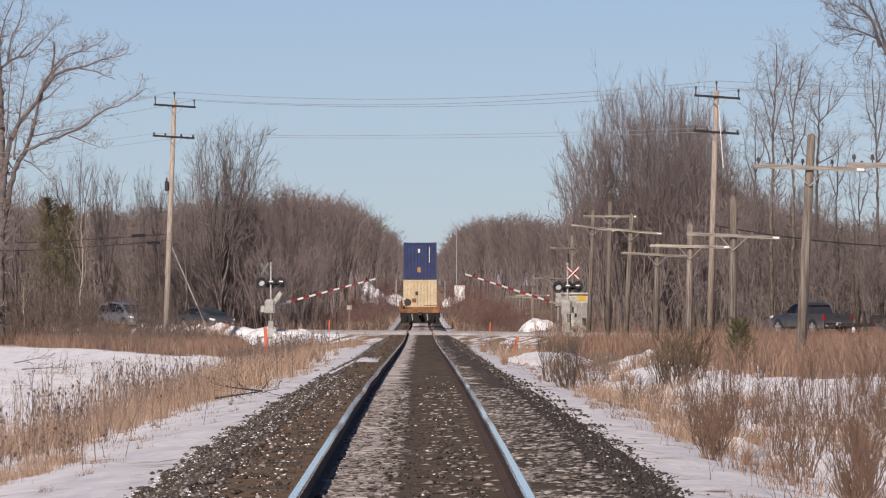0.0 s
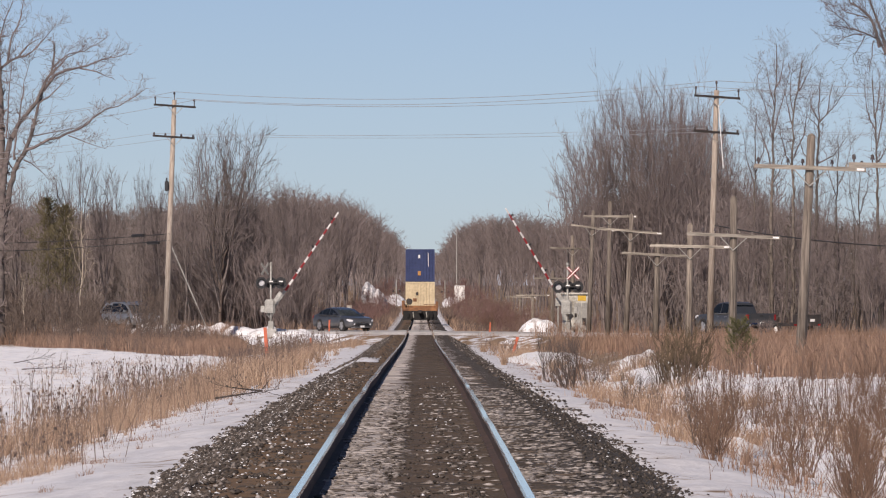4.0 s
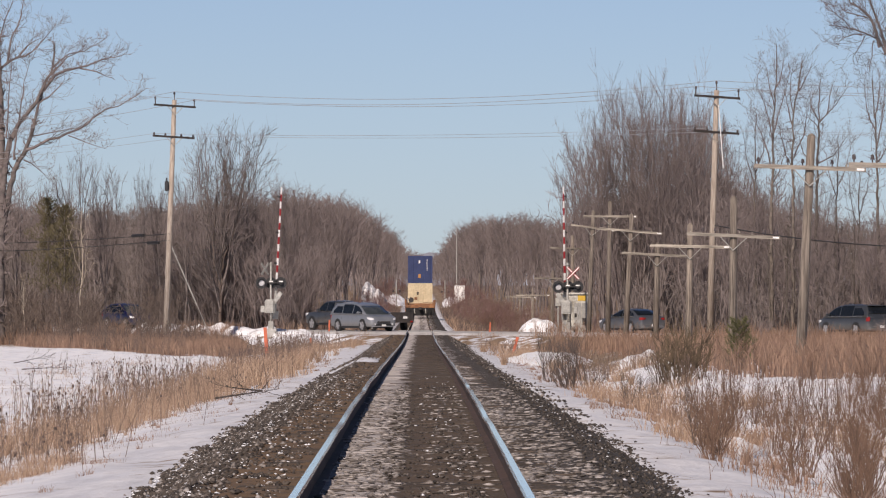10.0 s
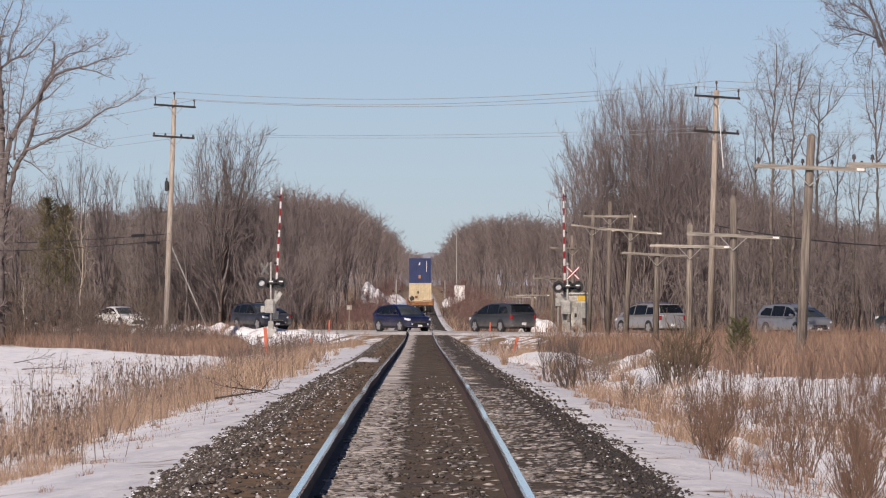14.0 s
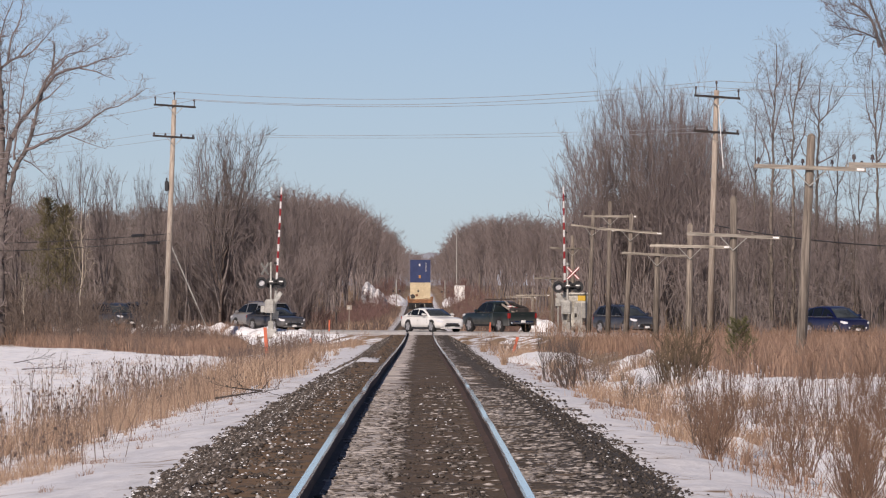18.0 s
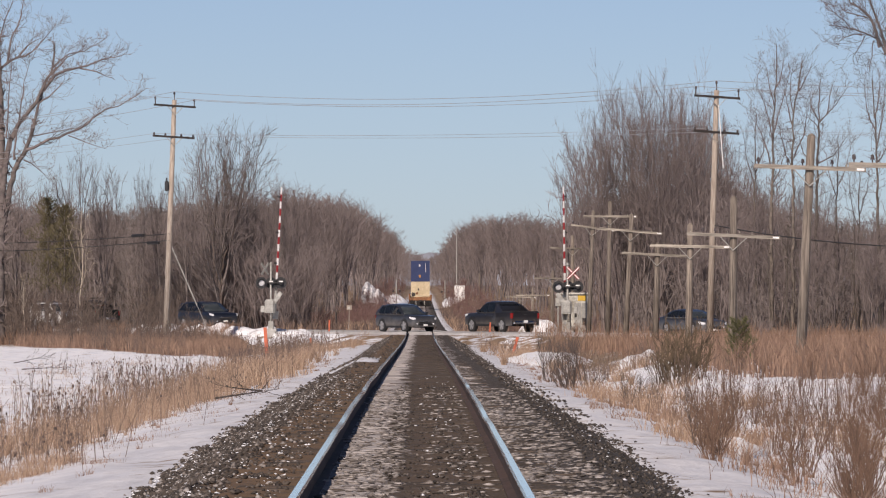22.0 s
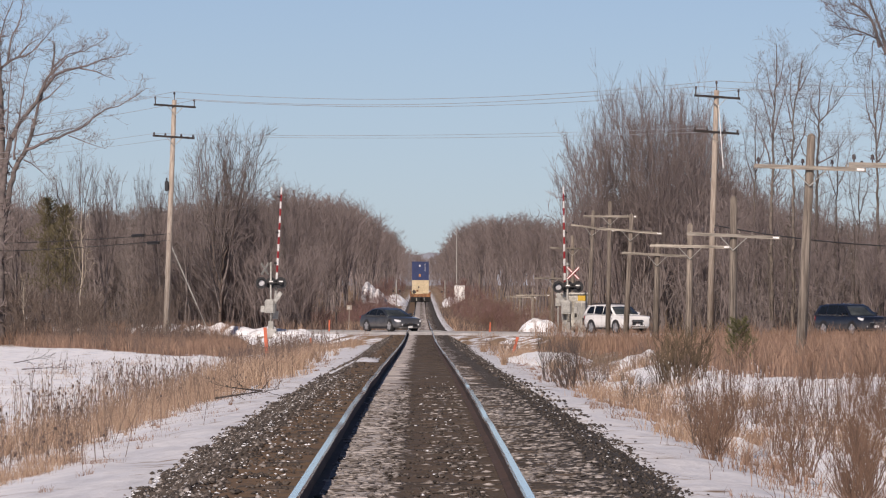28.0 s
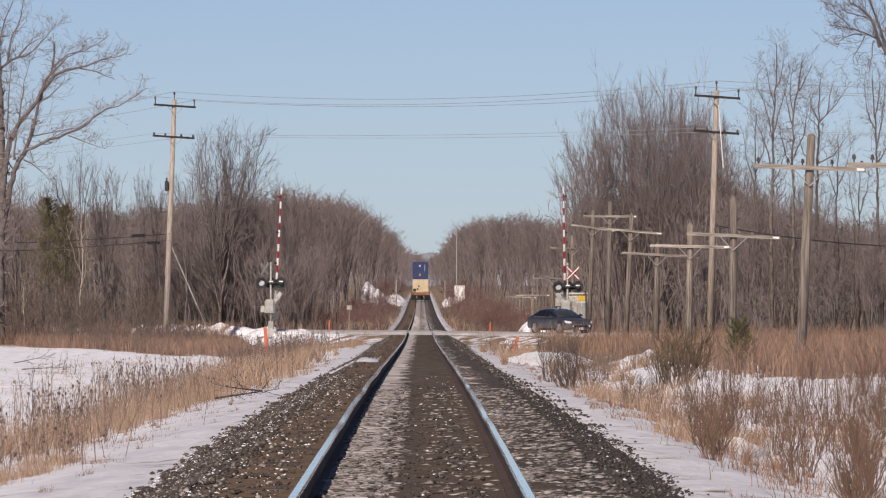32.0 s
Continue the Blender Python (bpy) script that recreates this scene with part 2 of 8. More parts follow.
def ground_z(x, y):
    """Height of the ground; the ballast and the road lie on it."""
    x, y = np.asarray(x, float), np.asarray(y, float)
    a = np.abs(x - GX)
    r = rail(y)
    z = r - 0.70 - 0.28 * smooth01((a - 2.6) / 3.0) + wavy(x, y) * 0.16 * smooth01((a - 2.6) / 4)
    z = z + 1.45 * smooth01((y - 720) / 300) * smooth01((a - 3.2) / 2.6)
    # snow banked against the ballast: higher left of the line, and closer to the rails beyond the road
    z = z + 0.13 * smooth01((-(x - GX) - 2.2) / 0.3) * smooth01((430 - y) / 30) * smooth01((7.5 + x) / 3)
    z = z + (0.11 * smooth01((y - 62) / 30) - 0.04 + 0.035 * np.sin(y * 0.62 + 1.5 * np.sin(y * 0.21))) * smooth01((x - GX - 2.2) / 0.3) * smooth01((4.6 - (x - GX)) / 1.2) * smooth01((230 - y) / 80)
    z = z + 0.045 * np.sin(y * 0.71 + x * 3 + 1.3 * np.sin(y * 0.27)) * smooth01((a - 2.2) / 0.3) * smooth01((4.0 - a) / 1.0) * smooth01((300 - y) / 100)
    past = smooth01((y - 453) / 9)
    z = z + past * smooth01((5.2 - a) / 2.4) * 0.34
    z = np.where(a < 2.3 - 0.45 * past, r - 0.95, z)
    # a tongue of drifted snow over the left shoulder
    tongue = smooth01((12.0 - np.abs(y - 207 - 2.5 * np.sin(x * 2.1))) / 5.5) * smooth01((GX - 0.92 - x) / 0.25) * smooth01((x + 6.5) / 1.5)
    z = np.maximum(z, r - 0.11 - 0.48 * np.maximum(0, a - 1.7) - 0.8 * (1 - tongue))
    # the meadow right of the verge lies a little higher
    z = z + 0.50 * smooth01((x - 6.2) / 2.6) * smooth01((y - 110) / 60) * smooth01((428 - y) / 90)
    u, v = road_uv(x, y)
    k = smooth01((10.0 - np.abs(v)) / 4.2)
    return z * (1 - k) + k * (-0.17 + np.minimum(0, r))


def gz(x, y):
    return float(ground_z(x, y))


# ---- ground, ballast, road ----
def sheet(name, xs, ys, zf, mat, smooth=True):
    X, Y = np.meshgrid(xs, ys)
    V = np.stack([X, Y, zf(X, Y)], -1).reshape(-1, 3)
    nx, ny = len(xs), len(ys)
    i = (np.arange(ny - 1)[:, None] * nx + np.arange(nx - 1)[None, :]).ravel()
    F = np.stack([i, i + 1, i + nx + 1, i + nx], -1)
    return fast_mesh(name, V, F, mat, smooth)


def ground_material():
    """Snow with bare brown soil showing where wind and grass have thinned it."""
    m = bpy.data.materials.new("snowy_ground")
    m.use_nodes = True
    n, l = m.node_tree.nodes, m.node_tree.links
    p = n["Principled BSDF"]
    p.inputs["Roughness"].default_value = 0.85
    tc = n.new("ShaderNodeTexCoord")
    sep = n.new("ShaderNodeSeparateXYZ")
    l.new(tc.outputs["Object"], sep.inputs[0])
    big = n.new("ShaderNodeTexNoise")
    big.inputs["Scale"].default_value, big.inputs["Detail"].default_value = 1.2, 8
    l.new(tc.outputs["Object"], big.inputs["Vector"])
    mp = n.new("ShaderNodeMapping")
    mp.inputs["Scale"].default_value = (1, 0.42, 1)
    l.new(tc.outputs["Object"], mp.inputs[0])
    drift = n.new("ShaderNodeTexNoise")
    drift.inputs["Scale"].default_value, drift.inputs["Detail"].default_value = 1.1, 6
    l.new(mp.outputs[0], drift.inputs["Vector"])
    fine = n.new("ShaderNodeTexNoise")
    fine.inputs["Scale"].default_value, fine.inputs["Detail"].default_value = 14, 4
    l.new(tc.outputs["Object"], fine.inputs["Vector"])
    snow = n.new("ShaderNodeValToRGB")
    snow.color_ramp.elements[0].position, snow.color_ramp.elements[1].position = 0.34, 0.60
    snow.color_ramp.elements[0].color, snow.color_ramp.elements[1].color = (0.77, 0.795, 0.845, 1), (0.94, 0.94, 0.945, 1)
    l.new(drift.outputs[0], snow.inputs[0])
    soil = n.new("ShaderNodeValToRGB")
    soil.color_ramp.elements[0].color, soil.color_ramp.elements[1].color = (0.13, 0.085, 0.05, 1), (0.34, 0.23, 0.13, 1)
    l.new(fine.outputs[0], soil.inputs[0])
    # bare share: grows past the far edge of the field, less on the open strips by the ballast
    far = n.new("ShaderNodeMapRange")
    far.inputs[1].default_value, far.inputs[2].default_value = 235.0, 300.0
    far.inputs[3].default_value, far.inputs[4].default_value = 0.0, 0.30
    l.new(sep.outputs["Y"], far.inputs[0])
    right = n.new("ShaderNodeMapRange")
    right.inputs[1].default_value, right.inputs[2].default_value = 4.2, 7.5
    right.inputs[3].default_value, right.inputs[4].default_value = 0.0, 1.0
    l.new(sep.outputs["X"], right.inputs[0])
    mul = n.new("ShaderNodeMath")
    mul.operation = "MULTIPLY"
    l.new(far.outputs[0], mul.inputs[0])
    l.new(right.outputs[0], mul.inputs[1])
    beyond = n.new("ShaderNodeMapRange")
    beyond.inputs[1].default_value, beyond.inputs[2].default_value = 440.0, 475.0
    beyond.inputs[3].default_value, beyond.inputs[4].default_value = 0.0, 0.30
    l.new(sep.outputs["Y"], beyond.inputs[0])
    ab = n.new("ShaderNodeMath")
    ab.operation = "ABSOLUTE"
    l.new(sep.outputs["X"], ab.inputs[0])
    wide = n.new("ShaderNodeMapRange")
    wide.inputs[1].default_value, wide.inputs[2].default_value = 2.0, 3.0
    l.new(ab.outputs[0], wide.inputs[0])
    bw = n.new("ShaderNodeMath")
    bw.operation = "MULTIPLY"
    l.new(beyond.outputs[0], bw.inputs[0])
    l.new(wide.outputs[0], bw.inputs[1])
    mx = n.new("ShaderNodeMath")
    mx.operation = "MAXIMUM"
    l.new(mul.outputs[0], mx.inputs[0])
    l.new(bw.outputs[0], mx.inputs[1])
    # gravel scattered on the pads beside the crossing
    pad_y, pad_x, pad, mp2 = n.new("ShaderNodeMapRange"), n.new("ShaderNodeMapRange"), n.new("ShaderNodeMath"), n.new("ShaderNodeMath")
    pad_y.inputs[1].default_value, pad_y.inputs[2].default_value, pad_y.inputs[4].default_value = 378.0, 425.0, 0.19
    pad_x.inputs[1].default_value, pad_x.inputs[2].default_value, pad_x.inputs[3].default_value, pad_x.inputs[4].default_value = 4.3, 5.6, 1.0, 0.0
    l.new(sep.outputs["Y"], pad_y.inputs[0])
    l.new(ab.outputs[0], pad_x.inputs[0])
    pad.operation, mp2.operation = "MULTIPLY", "MAXIMUM"
    pad_end, pad_in = n.new("ShaderNodeMapRange"), n.new("ShaderNodeMath")
    pad_end.inputs[1].default_value, pad_end.inputs[2].default_value, pad_end.inputs[3].default_value, pad_end.inputs[4].default_value = 450.0, 456.0, 1.0, -0.5
    pad_in.operation = "MULTIPLY"
    l.new(sep.outputs["Y"], pad_end.inputs[0])
    l.new(pad_y.outputs[0], pad_in.inputs[0])
    l.new(pad_end.outputs[0], pad_in.inputs[1])
    l.new(pad_in.outputs[0], pad.inputs[0])
    l.new(pad_x.outputs[0], pad.inputs[1])
    l.new(pad.outputs[0], mp2.inputs[0])
    l.new(mx.outputs[0], mp2.inputs[1])
    add = n.new("ShaderNodeMath")
    l.new(mp2.outputs[0], add.inputs[0])
    l.new(big.outputs[0], add.inputs[1])
    cut = n.new("ShaderNodeMapRange")
    cut.inputs[1].default_value, cut.inputs[2].default_value = 0.60, 0.70
    l.new(add.outputs[0], cut.inputs[0])
    mix = n.new("ShaderNodeMix")
    mix.data_type = "RGBA"
    l.new(cut.outputs[0], mix.inputs[0])
    # thin wind-packed ice with grit beside the ballast
    near, icy = n.new("ShaderNodeMapRange"), n.new("ShaderNodeMix")
    near.inputs[1].default_value, near.inputs[2].default_value, near.inputs[3].default_value, near.inputs[4].default_value = 3.6, 5.0, 1.0, 0.0
    l.new(ab.outputs[0], near.inputs[0])
    grit = n.new("ShaderNodeTexNoise")
    grit.inputs["Scale"].default_value, grit.inputs["Detail"].default_value = 2.6, 9
    grit.inputs["Roughness"].default_value = 0.7
    l.new(mp.outputs[0], grit.inputs["Vector"])
    nf = n.new("ShaderNodeMath")
    nf.operation = "MULTIPLY"
    nf.use_clamp = True
    l.new(near.outputs[0], nf.inputs[0])
    l.new(grit.outputs[0], nf.inputs[1])
    icy.data_type = "RGBA"
    l.new(nf.outputs[0], icy.inputs[0])
    l.new(snow.outputs[0], icy.inputs[6])
    icy.inputs[7].default_value = (0.45, 0.45, 0.48, 1)
    l.new(icy.outputs[2], mix.inputs[6])
    l.new(soil.outputs[0], mix.inputs[7])
    l.new(mix.outputs[2], p.inputs["Base Color"])
    bp = n.new("ShaderNodeBump")
    bp.inputs["Strength"].default_value, bp.inputs["Distance"].default_value = 0.7, 0.22
    l.new(drift.outputs[0], bp.inputs["Height"])
    crust = n.new("ShaderNodeTexNoise")
    crust.inputs["Scale"].default_value, crust.inputs["Detail"].default_value = 3.2, 7
    mp3 = n.new("ShaderNodeMapping")
    mp3.inputs["Scale"].default_value = (1, 0.35, 1)
    l.new(tc.outputs["Object"], mp3.inputs[0])
    l.new(mp3.outputs[0], crust.inputs["Vector"])
    bq = n.new("ShaderNodeBump")
    bq.inputs["Strength"].default_value, bq.inputs["Distance"].default_value = 0.45, 0.10
    l.new(crust.outputs[0], bq.inputs["Height"])
    l.new(bq.outputs[0], bp.inputs["Normal"])
    l.new(bp.outputs[0], p.inputs["Normal"])
    return m


xs = np.unique(np.concatenate([np.linspace(-3000, -120, 12), np.linspace(-120, -30, 31), np.linspace(-30, -9, 43), np.linspace(-9, 9, 61),
                               np.linspace(9, 30, 43), np.linspace(30, 120, 31), np.linspace(120, 3000, 12)]))
ys = np.unique(np.concatenate([np.linspace(-600, 20, 8), np.linspace(20, 130, 101), np.linspace(130, 400, 110), np.linspace(400, 480, 41),
                               np.linspace(480, 1300, 83), np.linspace(1300, 6000, 40)]))
ground = tagged(new("ground", sheet("ground", xs, ys, ground_z, ground_material())), "snow-covered verge and fields with bare brown patches", "ground", kind="structure")


def frosted(n, l, colour):
    """Packed frost in ragged bands along the track, by place across it."""
    g = n.new("ShaderNodeNewGeometry")
    sep = n.new("ShaderNodeSeparateXYZ")
    l.new(g.outputs["Position"], sep.inputs[0])
    band = n.new("ShaderNodeMapRange")
    band.inputs[1].default_value, band.inputs[2].default_value = -2.80, 2.70
    l.new(sep.outputs["X"], band.inputs[0])
    frost = n.new("ShaderNodeValToRGB")
    e = frost.color_ramp.elements
    for pos, k in ((0.35, -0.2), (0.375, 0.92), (0.42, 0.78), (0.465, 0.40), (0.50, 0.0), (0.54, 0.0), (0.58, 0.16), (0.62, 0.22), (0.64, 0.34), (0.66, 0.52), (0.72, 0.38), (0.79, 0.02), (0.84, -0.3)):
        q = e.new(pos)
        q.color = (max(0, k), max(0, k), max(0, k), 1)
    e[0].color = e[len(e) - 1].color = (0, 0, 0, 1)
    l.new(band.outputs[0], frost.inputs[0])
    mp = n.new("ShaderNodeMapping")
    mp.inputs["Scale"].default_value = (1.15, 0.30, 1)
    l.new(g.outputs["Position"], mp.inputs[0])
    n4 = n.new("ShaderNodeTexNoise")
    n4.inputs["Scale"].default_value, n4.inputs["Detail"].default_value = 2.2, 6
    n4.inputs["Roughness"].default_value = 0.68
    l.new(mp.outputs[0], n4.inputs["Vector"])
    fa = n.new("ShaderNodeMath")
    gain = n.new("ShaderNodeMath")
    gain.operation = "MULTIPLY_ADD"
    gain.inputs[1].default_value, gain.inputs[2].default_value = 2.3, -1.19
    l.new(n4.outputs[0], gain.inputs[0])
    beyond, side, inner, lift, more = (n.new("ShaderNodeMapRange"), n.new("ShaderNodeMath"), n.new("ShaderNodeMapRange"), n.new("ShaderNodeMath"), n.new("ShaderNodeMath"))
    beyond.inputs[1].default_value, beyond.inputs[2].default_value, beyond.inputs[4].default_value = 452.0, 470.0, 0.55
    l.new(sep.outputs["Y"], beyond.inputs[0])
    side.operation, lift.operation = "ABSOLUTE", "MULTIPLY"
    off = n.new("ShaderNodeMath")
    off.inputs[1].default_value = -GX
    l.new(sep.outputs["X"], off.inputs[0])
    l.new(off.outputs[0], side.inputs[0])
    inner.inputs[1].default_value, inner.inputs[2].default_value, inner.inputs[3].default_value, inner.inputs[4].default_value = 0.62, 0.74, 1.0, 0.0
    l.new(side.outputs[0], inner.inputs[0])
    l.new(beyond.outputs[0], lift.inputs[0])
    l.new(inner.outputs[0], lift.inputs[1])
    l.new(frost.outputs[0], more.inputs[0])
    l.new(lift.outputs[0], more.inputs[1])
    l.new(more.outputs[0], fa.inputs[0])
    l.new(gain.outputs[0], fa.inputs[1])
    fc = n.new("ShaderNodeMapRange")
    fc.inputs[1].default_value, fc.inputs[2].default_value = 0.44, 0.62
    fc.inputs[4].default_value = 0.92
    gr = n.new("ShaderNodeTexNoise")
    gr.inputs["Scale"].default_value, gr.inputs["Detail"].default_value = 16, 4
    l.new(g.outputs["Position"], gr.inputs["Vector"])
    fg = n.new("ShaderNodeMath")
    fg.operation = "MULTIPLY_ADD"
    fg.inputs[1].default_value = 0.7
    l.new(gr.outputs[0], fg.inputs[0])
    fh = n.new("ShaderNodeMath")
    fh.operation = "ADD"
    fh.inputs[1].default_value = -0.35
    l.new(fa.outputs[0], fh.inputs[0])
    l.new(fh.outputs[0], fg.inputs[2])
    l.new(fg.outputs[0], fc.inputs[0])
    mix = n.new("ShaderNodeMix")
    mix.data_type = "RGBA"
    l.new(fc.outputs[0], mix.inputs[0])
    l.new(colour, mix.inputs[6])
    mix.inputs[7].default_value = (0.42, 0.385, 0.365, 1)
    return mix.outputs[2]


def tie_material():
    """Weathered brown wood, end grain checked, frost on top."""
    m = material("weathered_tie", (0.030, 0.023, 0.018), (0.092, 0.069, 0.052), 0.9, 6.0, 0.5, vary=0.35, stretch=(0.4, 3, 3))
    n, l = m.node_tree.nodes, m.node_tree.links
    p = n["Principled BSDF"]
    src = p.inputs["Base Color"].links[0].from_socket
    l.new(frosted(n, l, src), p.inputs["Base Color"])
    return m


TIE_WOOD = tie_material()


def ballast_material():
    """Crushed stone, rust-brown beside the rails, with frost packed in long bands."""
    m = bpy.data.materials.new("ballast")
    m.use_nodes = True
    n, l = m.node_tree.nodes, m.node_tree.links
    p = n["Principled BSDF"]
    p.inputs["Roughness"].default_value = 0.95
    tc = n.new("ShaderNodeTexCoord")
    sep = n.new("ShaderNodeSeparateXYZ")
    l.new(tc.outputs["Object"], sep.inputs[0])
    vor = n.new("ShaderNodeTexVoronoi")
    vor.inputs["Scale"].default_value = 28
    l.new(tc.outputs["Object"], vor.inputs["Vector"])
    ramp = n.new("ShaderNodeValToRGB")
    ramp.color_ramp.elements[0].color, ramp.color_ramp.elements[1].color = (0.022, 0.018, 0.014, 1), (0.082, 0.066, 0.053, 1)
    sepc = n.new("ShaderNodeSeparateColor")
    l.new(vor.outputs["Color"], sepc.inputs[0])
    l.new(sepc.outputs[0], ramp.inputs[0])
    # brown dust band left of the left rail and along the middle
    dust = n.new("ShaderNodeValToRGB")
    e = dust.color_ramp.elements
    e[0].position, e[1].position = 0.0, 1.0
    for pos, k in ((0.19, 0.0), (0.23, 1.6), (0.38, 1.6), (0.44, 0.3), (0.53, 0.75), (0.60, 0.55), (0.68, 0.2), (0.8, 0.0)):
        q = e.new(pos)
        q.color = (max(0, k), max(0, k), max(0, k), 1)
    e[0].color = e[len(e) - 1].color = (0, 0, 0, 1)
    band = n.new("ShaderNodeMapRange")
    band.inputs[1].default_value, band.inputs[2].default_value = -2.75, 2.75
    l.new(sep.outputs["X"], band.inputs[0])
    l.new(band.outputs[0], dust.inputs[0])
    n3 = n.new("ShaderNodeTexNoise")
    n3.inputs["Scale"].default_value, n3.inputs["Detail"].default_value = 3.0, 6
    l.new(tc.outputs["Object"], n3.inputs["Vector"])
    dm = n.new("ShaderNodeMath")
    dm.operation = "MULTIPLY"
    l.new(dust.outputs[0], dm.inputs[0])
    l.new(n3.outputs[0], dm.inputs[1])
    brown = n.new("ShaderNodeMix")
    brown.data_type = "RGBA"
    l.new(dm.outputs[0], brown.inputs[0])
    l.new(ramp.outputs[0], brown.inputs[6])
    brown.inputs[7].default_value = (0.165, 0.102, 0.053, 1)
    out = frosted(n, l, brown.outputs[2])
    l.new(out, p.inputs["Base Color"])
    bp = n.new("ShaderNodeBump")
    bp.inputs["Strength"].default_value, bp.inputs["Distance"].default_value = 0.5, 0.02
    l.new(vor.outputs["Distance"], bp.inputs["Height"])
    l.new(bp.outputs[0], p.inputs["Normal"])
    return m


BALLAST = ballast_material()


def ballast_z(x, y):
    a = np.abs(x)
    lumps = 0.02 * np.sin(x * 9 + y * 3.1) * np.sin(y * 5.3 - x * 4) + 0.03 * np.sin(y * 0.8 + x * 2)
    crib = -0.192 + 0.014 * np.sin(x * 3.1 + 2 * np.sin(y * 0.9)) * np.sin(y * 2.3 + x) + 0.010 * np.sin(x * 8 + y * 5.7) + 0.014 * np.sin(x * 13 + 2.1 * np.sin(y * 1.3)) * np.sin(y * 3.7 + 2 * np.sin(x * 4.1))
    z = np.where(a < 1.7, crib, -0.195 - (a - 1.7) * 0.56 + lumps * np.clip((a - 1.7) * 3, 0, 1))
    return rail(y) + z


bx = np.linspace(-2.95, 2.95, 42)
by = np.unique(np.concatenate([np.linspace(-100, 40, 15), np.linspace(40, 140, 501), np.linspace(140, 430, 300), np.linspace(430, 2600, 160)]))
ballast = tagged(new("ballast_bed", sheet("ballast_bed", bx, by, ballast_z, BALLAST)), "dark crushed-stone track bed with frosted bands", "ballast", kind="structure")
ballast.location.x = GX

# the track: rails as long swept steel, ties under them
track = base("railway_track", pose(GX, 0, 0), "single straight railway track with polished rails", "railway track", kind="structure")
HEAD = [(-0.036, -0.004), (-0.024, 0.006), (0.026, 0.006), (0.036, -0.004), (0.036, -0.035), (0.01, -0.045), (0.01, -0.15), (0.07, -0.165), (0.07, -0.178),
        (-0.07, -0.178), (-0.07, -0.165), (-0.01, -0.15), (-0.01, -0.045), (-0.036, -0.035)]
ry = np.unique(np.concatenate([np.linspace(-100, 40, 8), np.linspace(40, 160, 90), np.linspace(160, 460, 80), np.linspace(460, 2600, 120)]))
for side in (-1, 1):
    rings_top, rings_web = [], []
    for y in ry:
        z = float(rail(y))
        dx = side * 0.7525 + (0.004 * math.sin(y * 0.43 + side) + 0.004 * math.sin(y * 0.171 + 2.2 * side)) * math.exp(-((y - 115) / 50) ** 2)
        dz = z + 0.004 * math.sin(y * 0.23 + 2 * side) * math.exp(-((y - 115) / 60) ** 2)
        for joint, low in ((75, 0.010), (103, 0.016), (131, 0.012)):
            near = math.exp(-((y - joint - 2 * side) / 3.2) ** 2)
            dx, dz = dx - side * 0.7 * low * near, dz - low * near
        rings_top.append([(dx + px, y, dz + pz - 0.006) for px, pz in HEAD[:4] + [(0.036, -0.012), (-0.036, -0.012)]])
        rings_web.append([(dx + px, y, dz + pz - 0.006) for px, pz in [(0.0355, -0.0125)] + HEAD[4:] + [(-0.0355, -0.0125)]])
    web = part("rail", Build().loft(rings_web), RAIL_RUST, track, "rust-brown steel rail")
    part("running_surface", Build().loft(rings_top), RAIL_STEEL, web, "polished blue-white rail head")

# road and crossing
us = np.linspace(-560, 560, 281)
vs = np.concatenate([[-5.4, -4.75], np.linspace(-4.6, 4.6, 13), [4.75, 5.4]])


def road_sheet():
    U, Vv = np.meshgrid(us, vs)
    X = U * RC + Vv * 0.8660254
    Y = ROAD_Y + U * RS + Vv * 0.5
    Z = road_top(X, Y) - 0.02 * (np.abs(Vv) / 4.6) ** 2 - np.maximum(0, np.abs(Vv) - 4.6) * 0.55
    P = np.stack([X, Y, Z], -1).reshape(-1, 3)
    nx, ny = len(us), len(vs)
    i = (np.arange(ny - 1)[:, None] * nx + np.arange(nx - 1)[None, :]).ravel()
    F = np.stack([i, i + 1, i + nx + 1, i + nx], -1)
    return fast_mesh("road", P, F, ASPHALT, True)


def road_top(x, y):
    """The road's surface: level with the rails where it crosses them."""
    return np.zeros_like(np.asarray(x, float)) - 0.012


road = tagged(new("road", road_sheet()), "grey salt-stained asphalt road crossing the track", "road", kind="structure")
for k, off in enumerate((-0.12, 0.12)):
    b = Build()
    for u0 in np.arange(-120, 120, 4.0):
        if abs(u0 + 2) > 5:
            b.add([road_at(u0, off - 0.05, 0.0), road_at(u0 + 4, off - 0.05, 0.0), road_at(u0 + 4, off + 0.05, 0.0), road_at(u0, off + 0.05, 0.0)], [(0, 1, 2, 3)])
    line = part("centre_line", b, YELLOW, road, "worn yellow centre line")
    line.location.z = -0.008 + 0.002
# crossing planks between and beside the rails
for x0, x1 in ((-1.35, -0.83), (-0.66, -0.02), (0.02, 0.66), (0.83, 1.35)):
    b = Build()
    for s in range(2):
        c = (x0 + x1) / 2
        b.box(x0, x1, ROAD_Y - 1.732 * c - 8.5 + s * 8.5, ROAD_Y - 1.732 * c - 0.05 + s * 8.5, -0.15, 0.002, 0.02)
    part("crossing_panel", b, CONCRETE, track, "worn crossing panel between the rails")


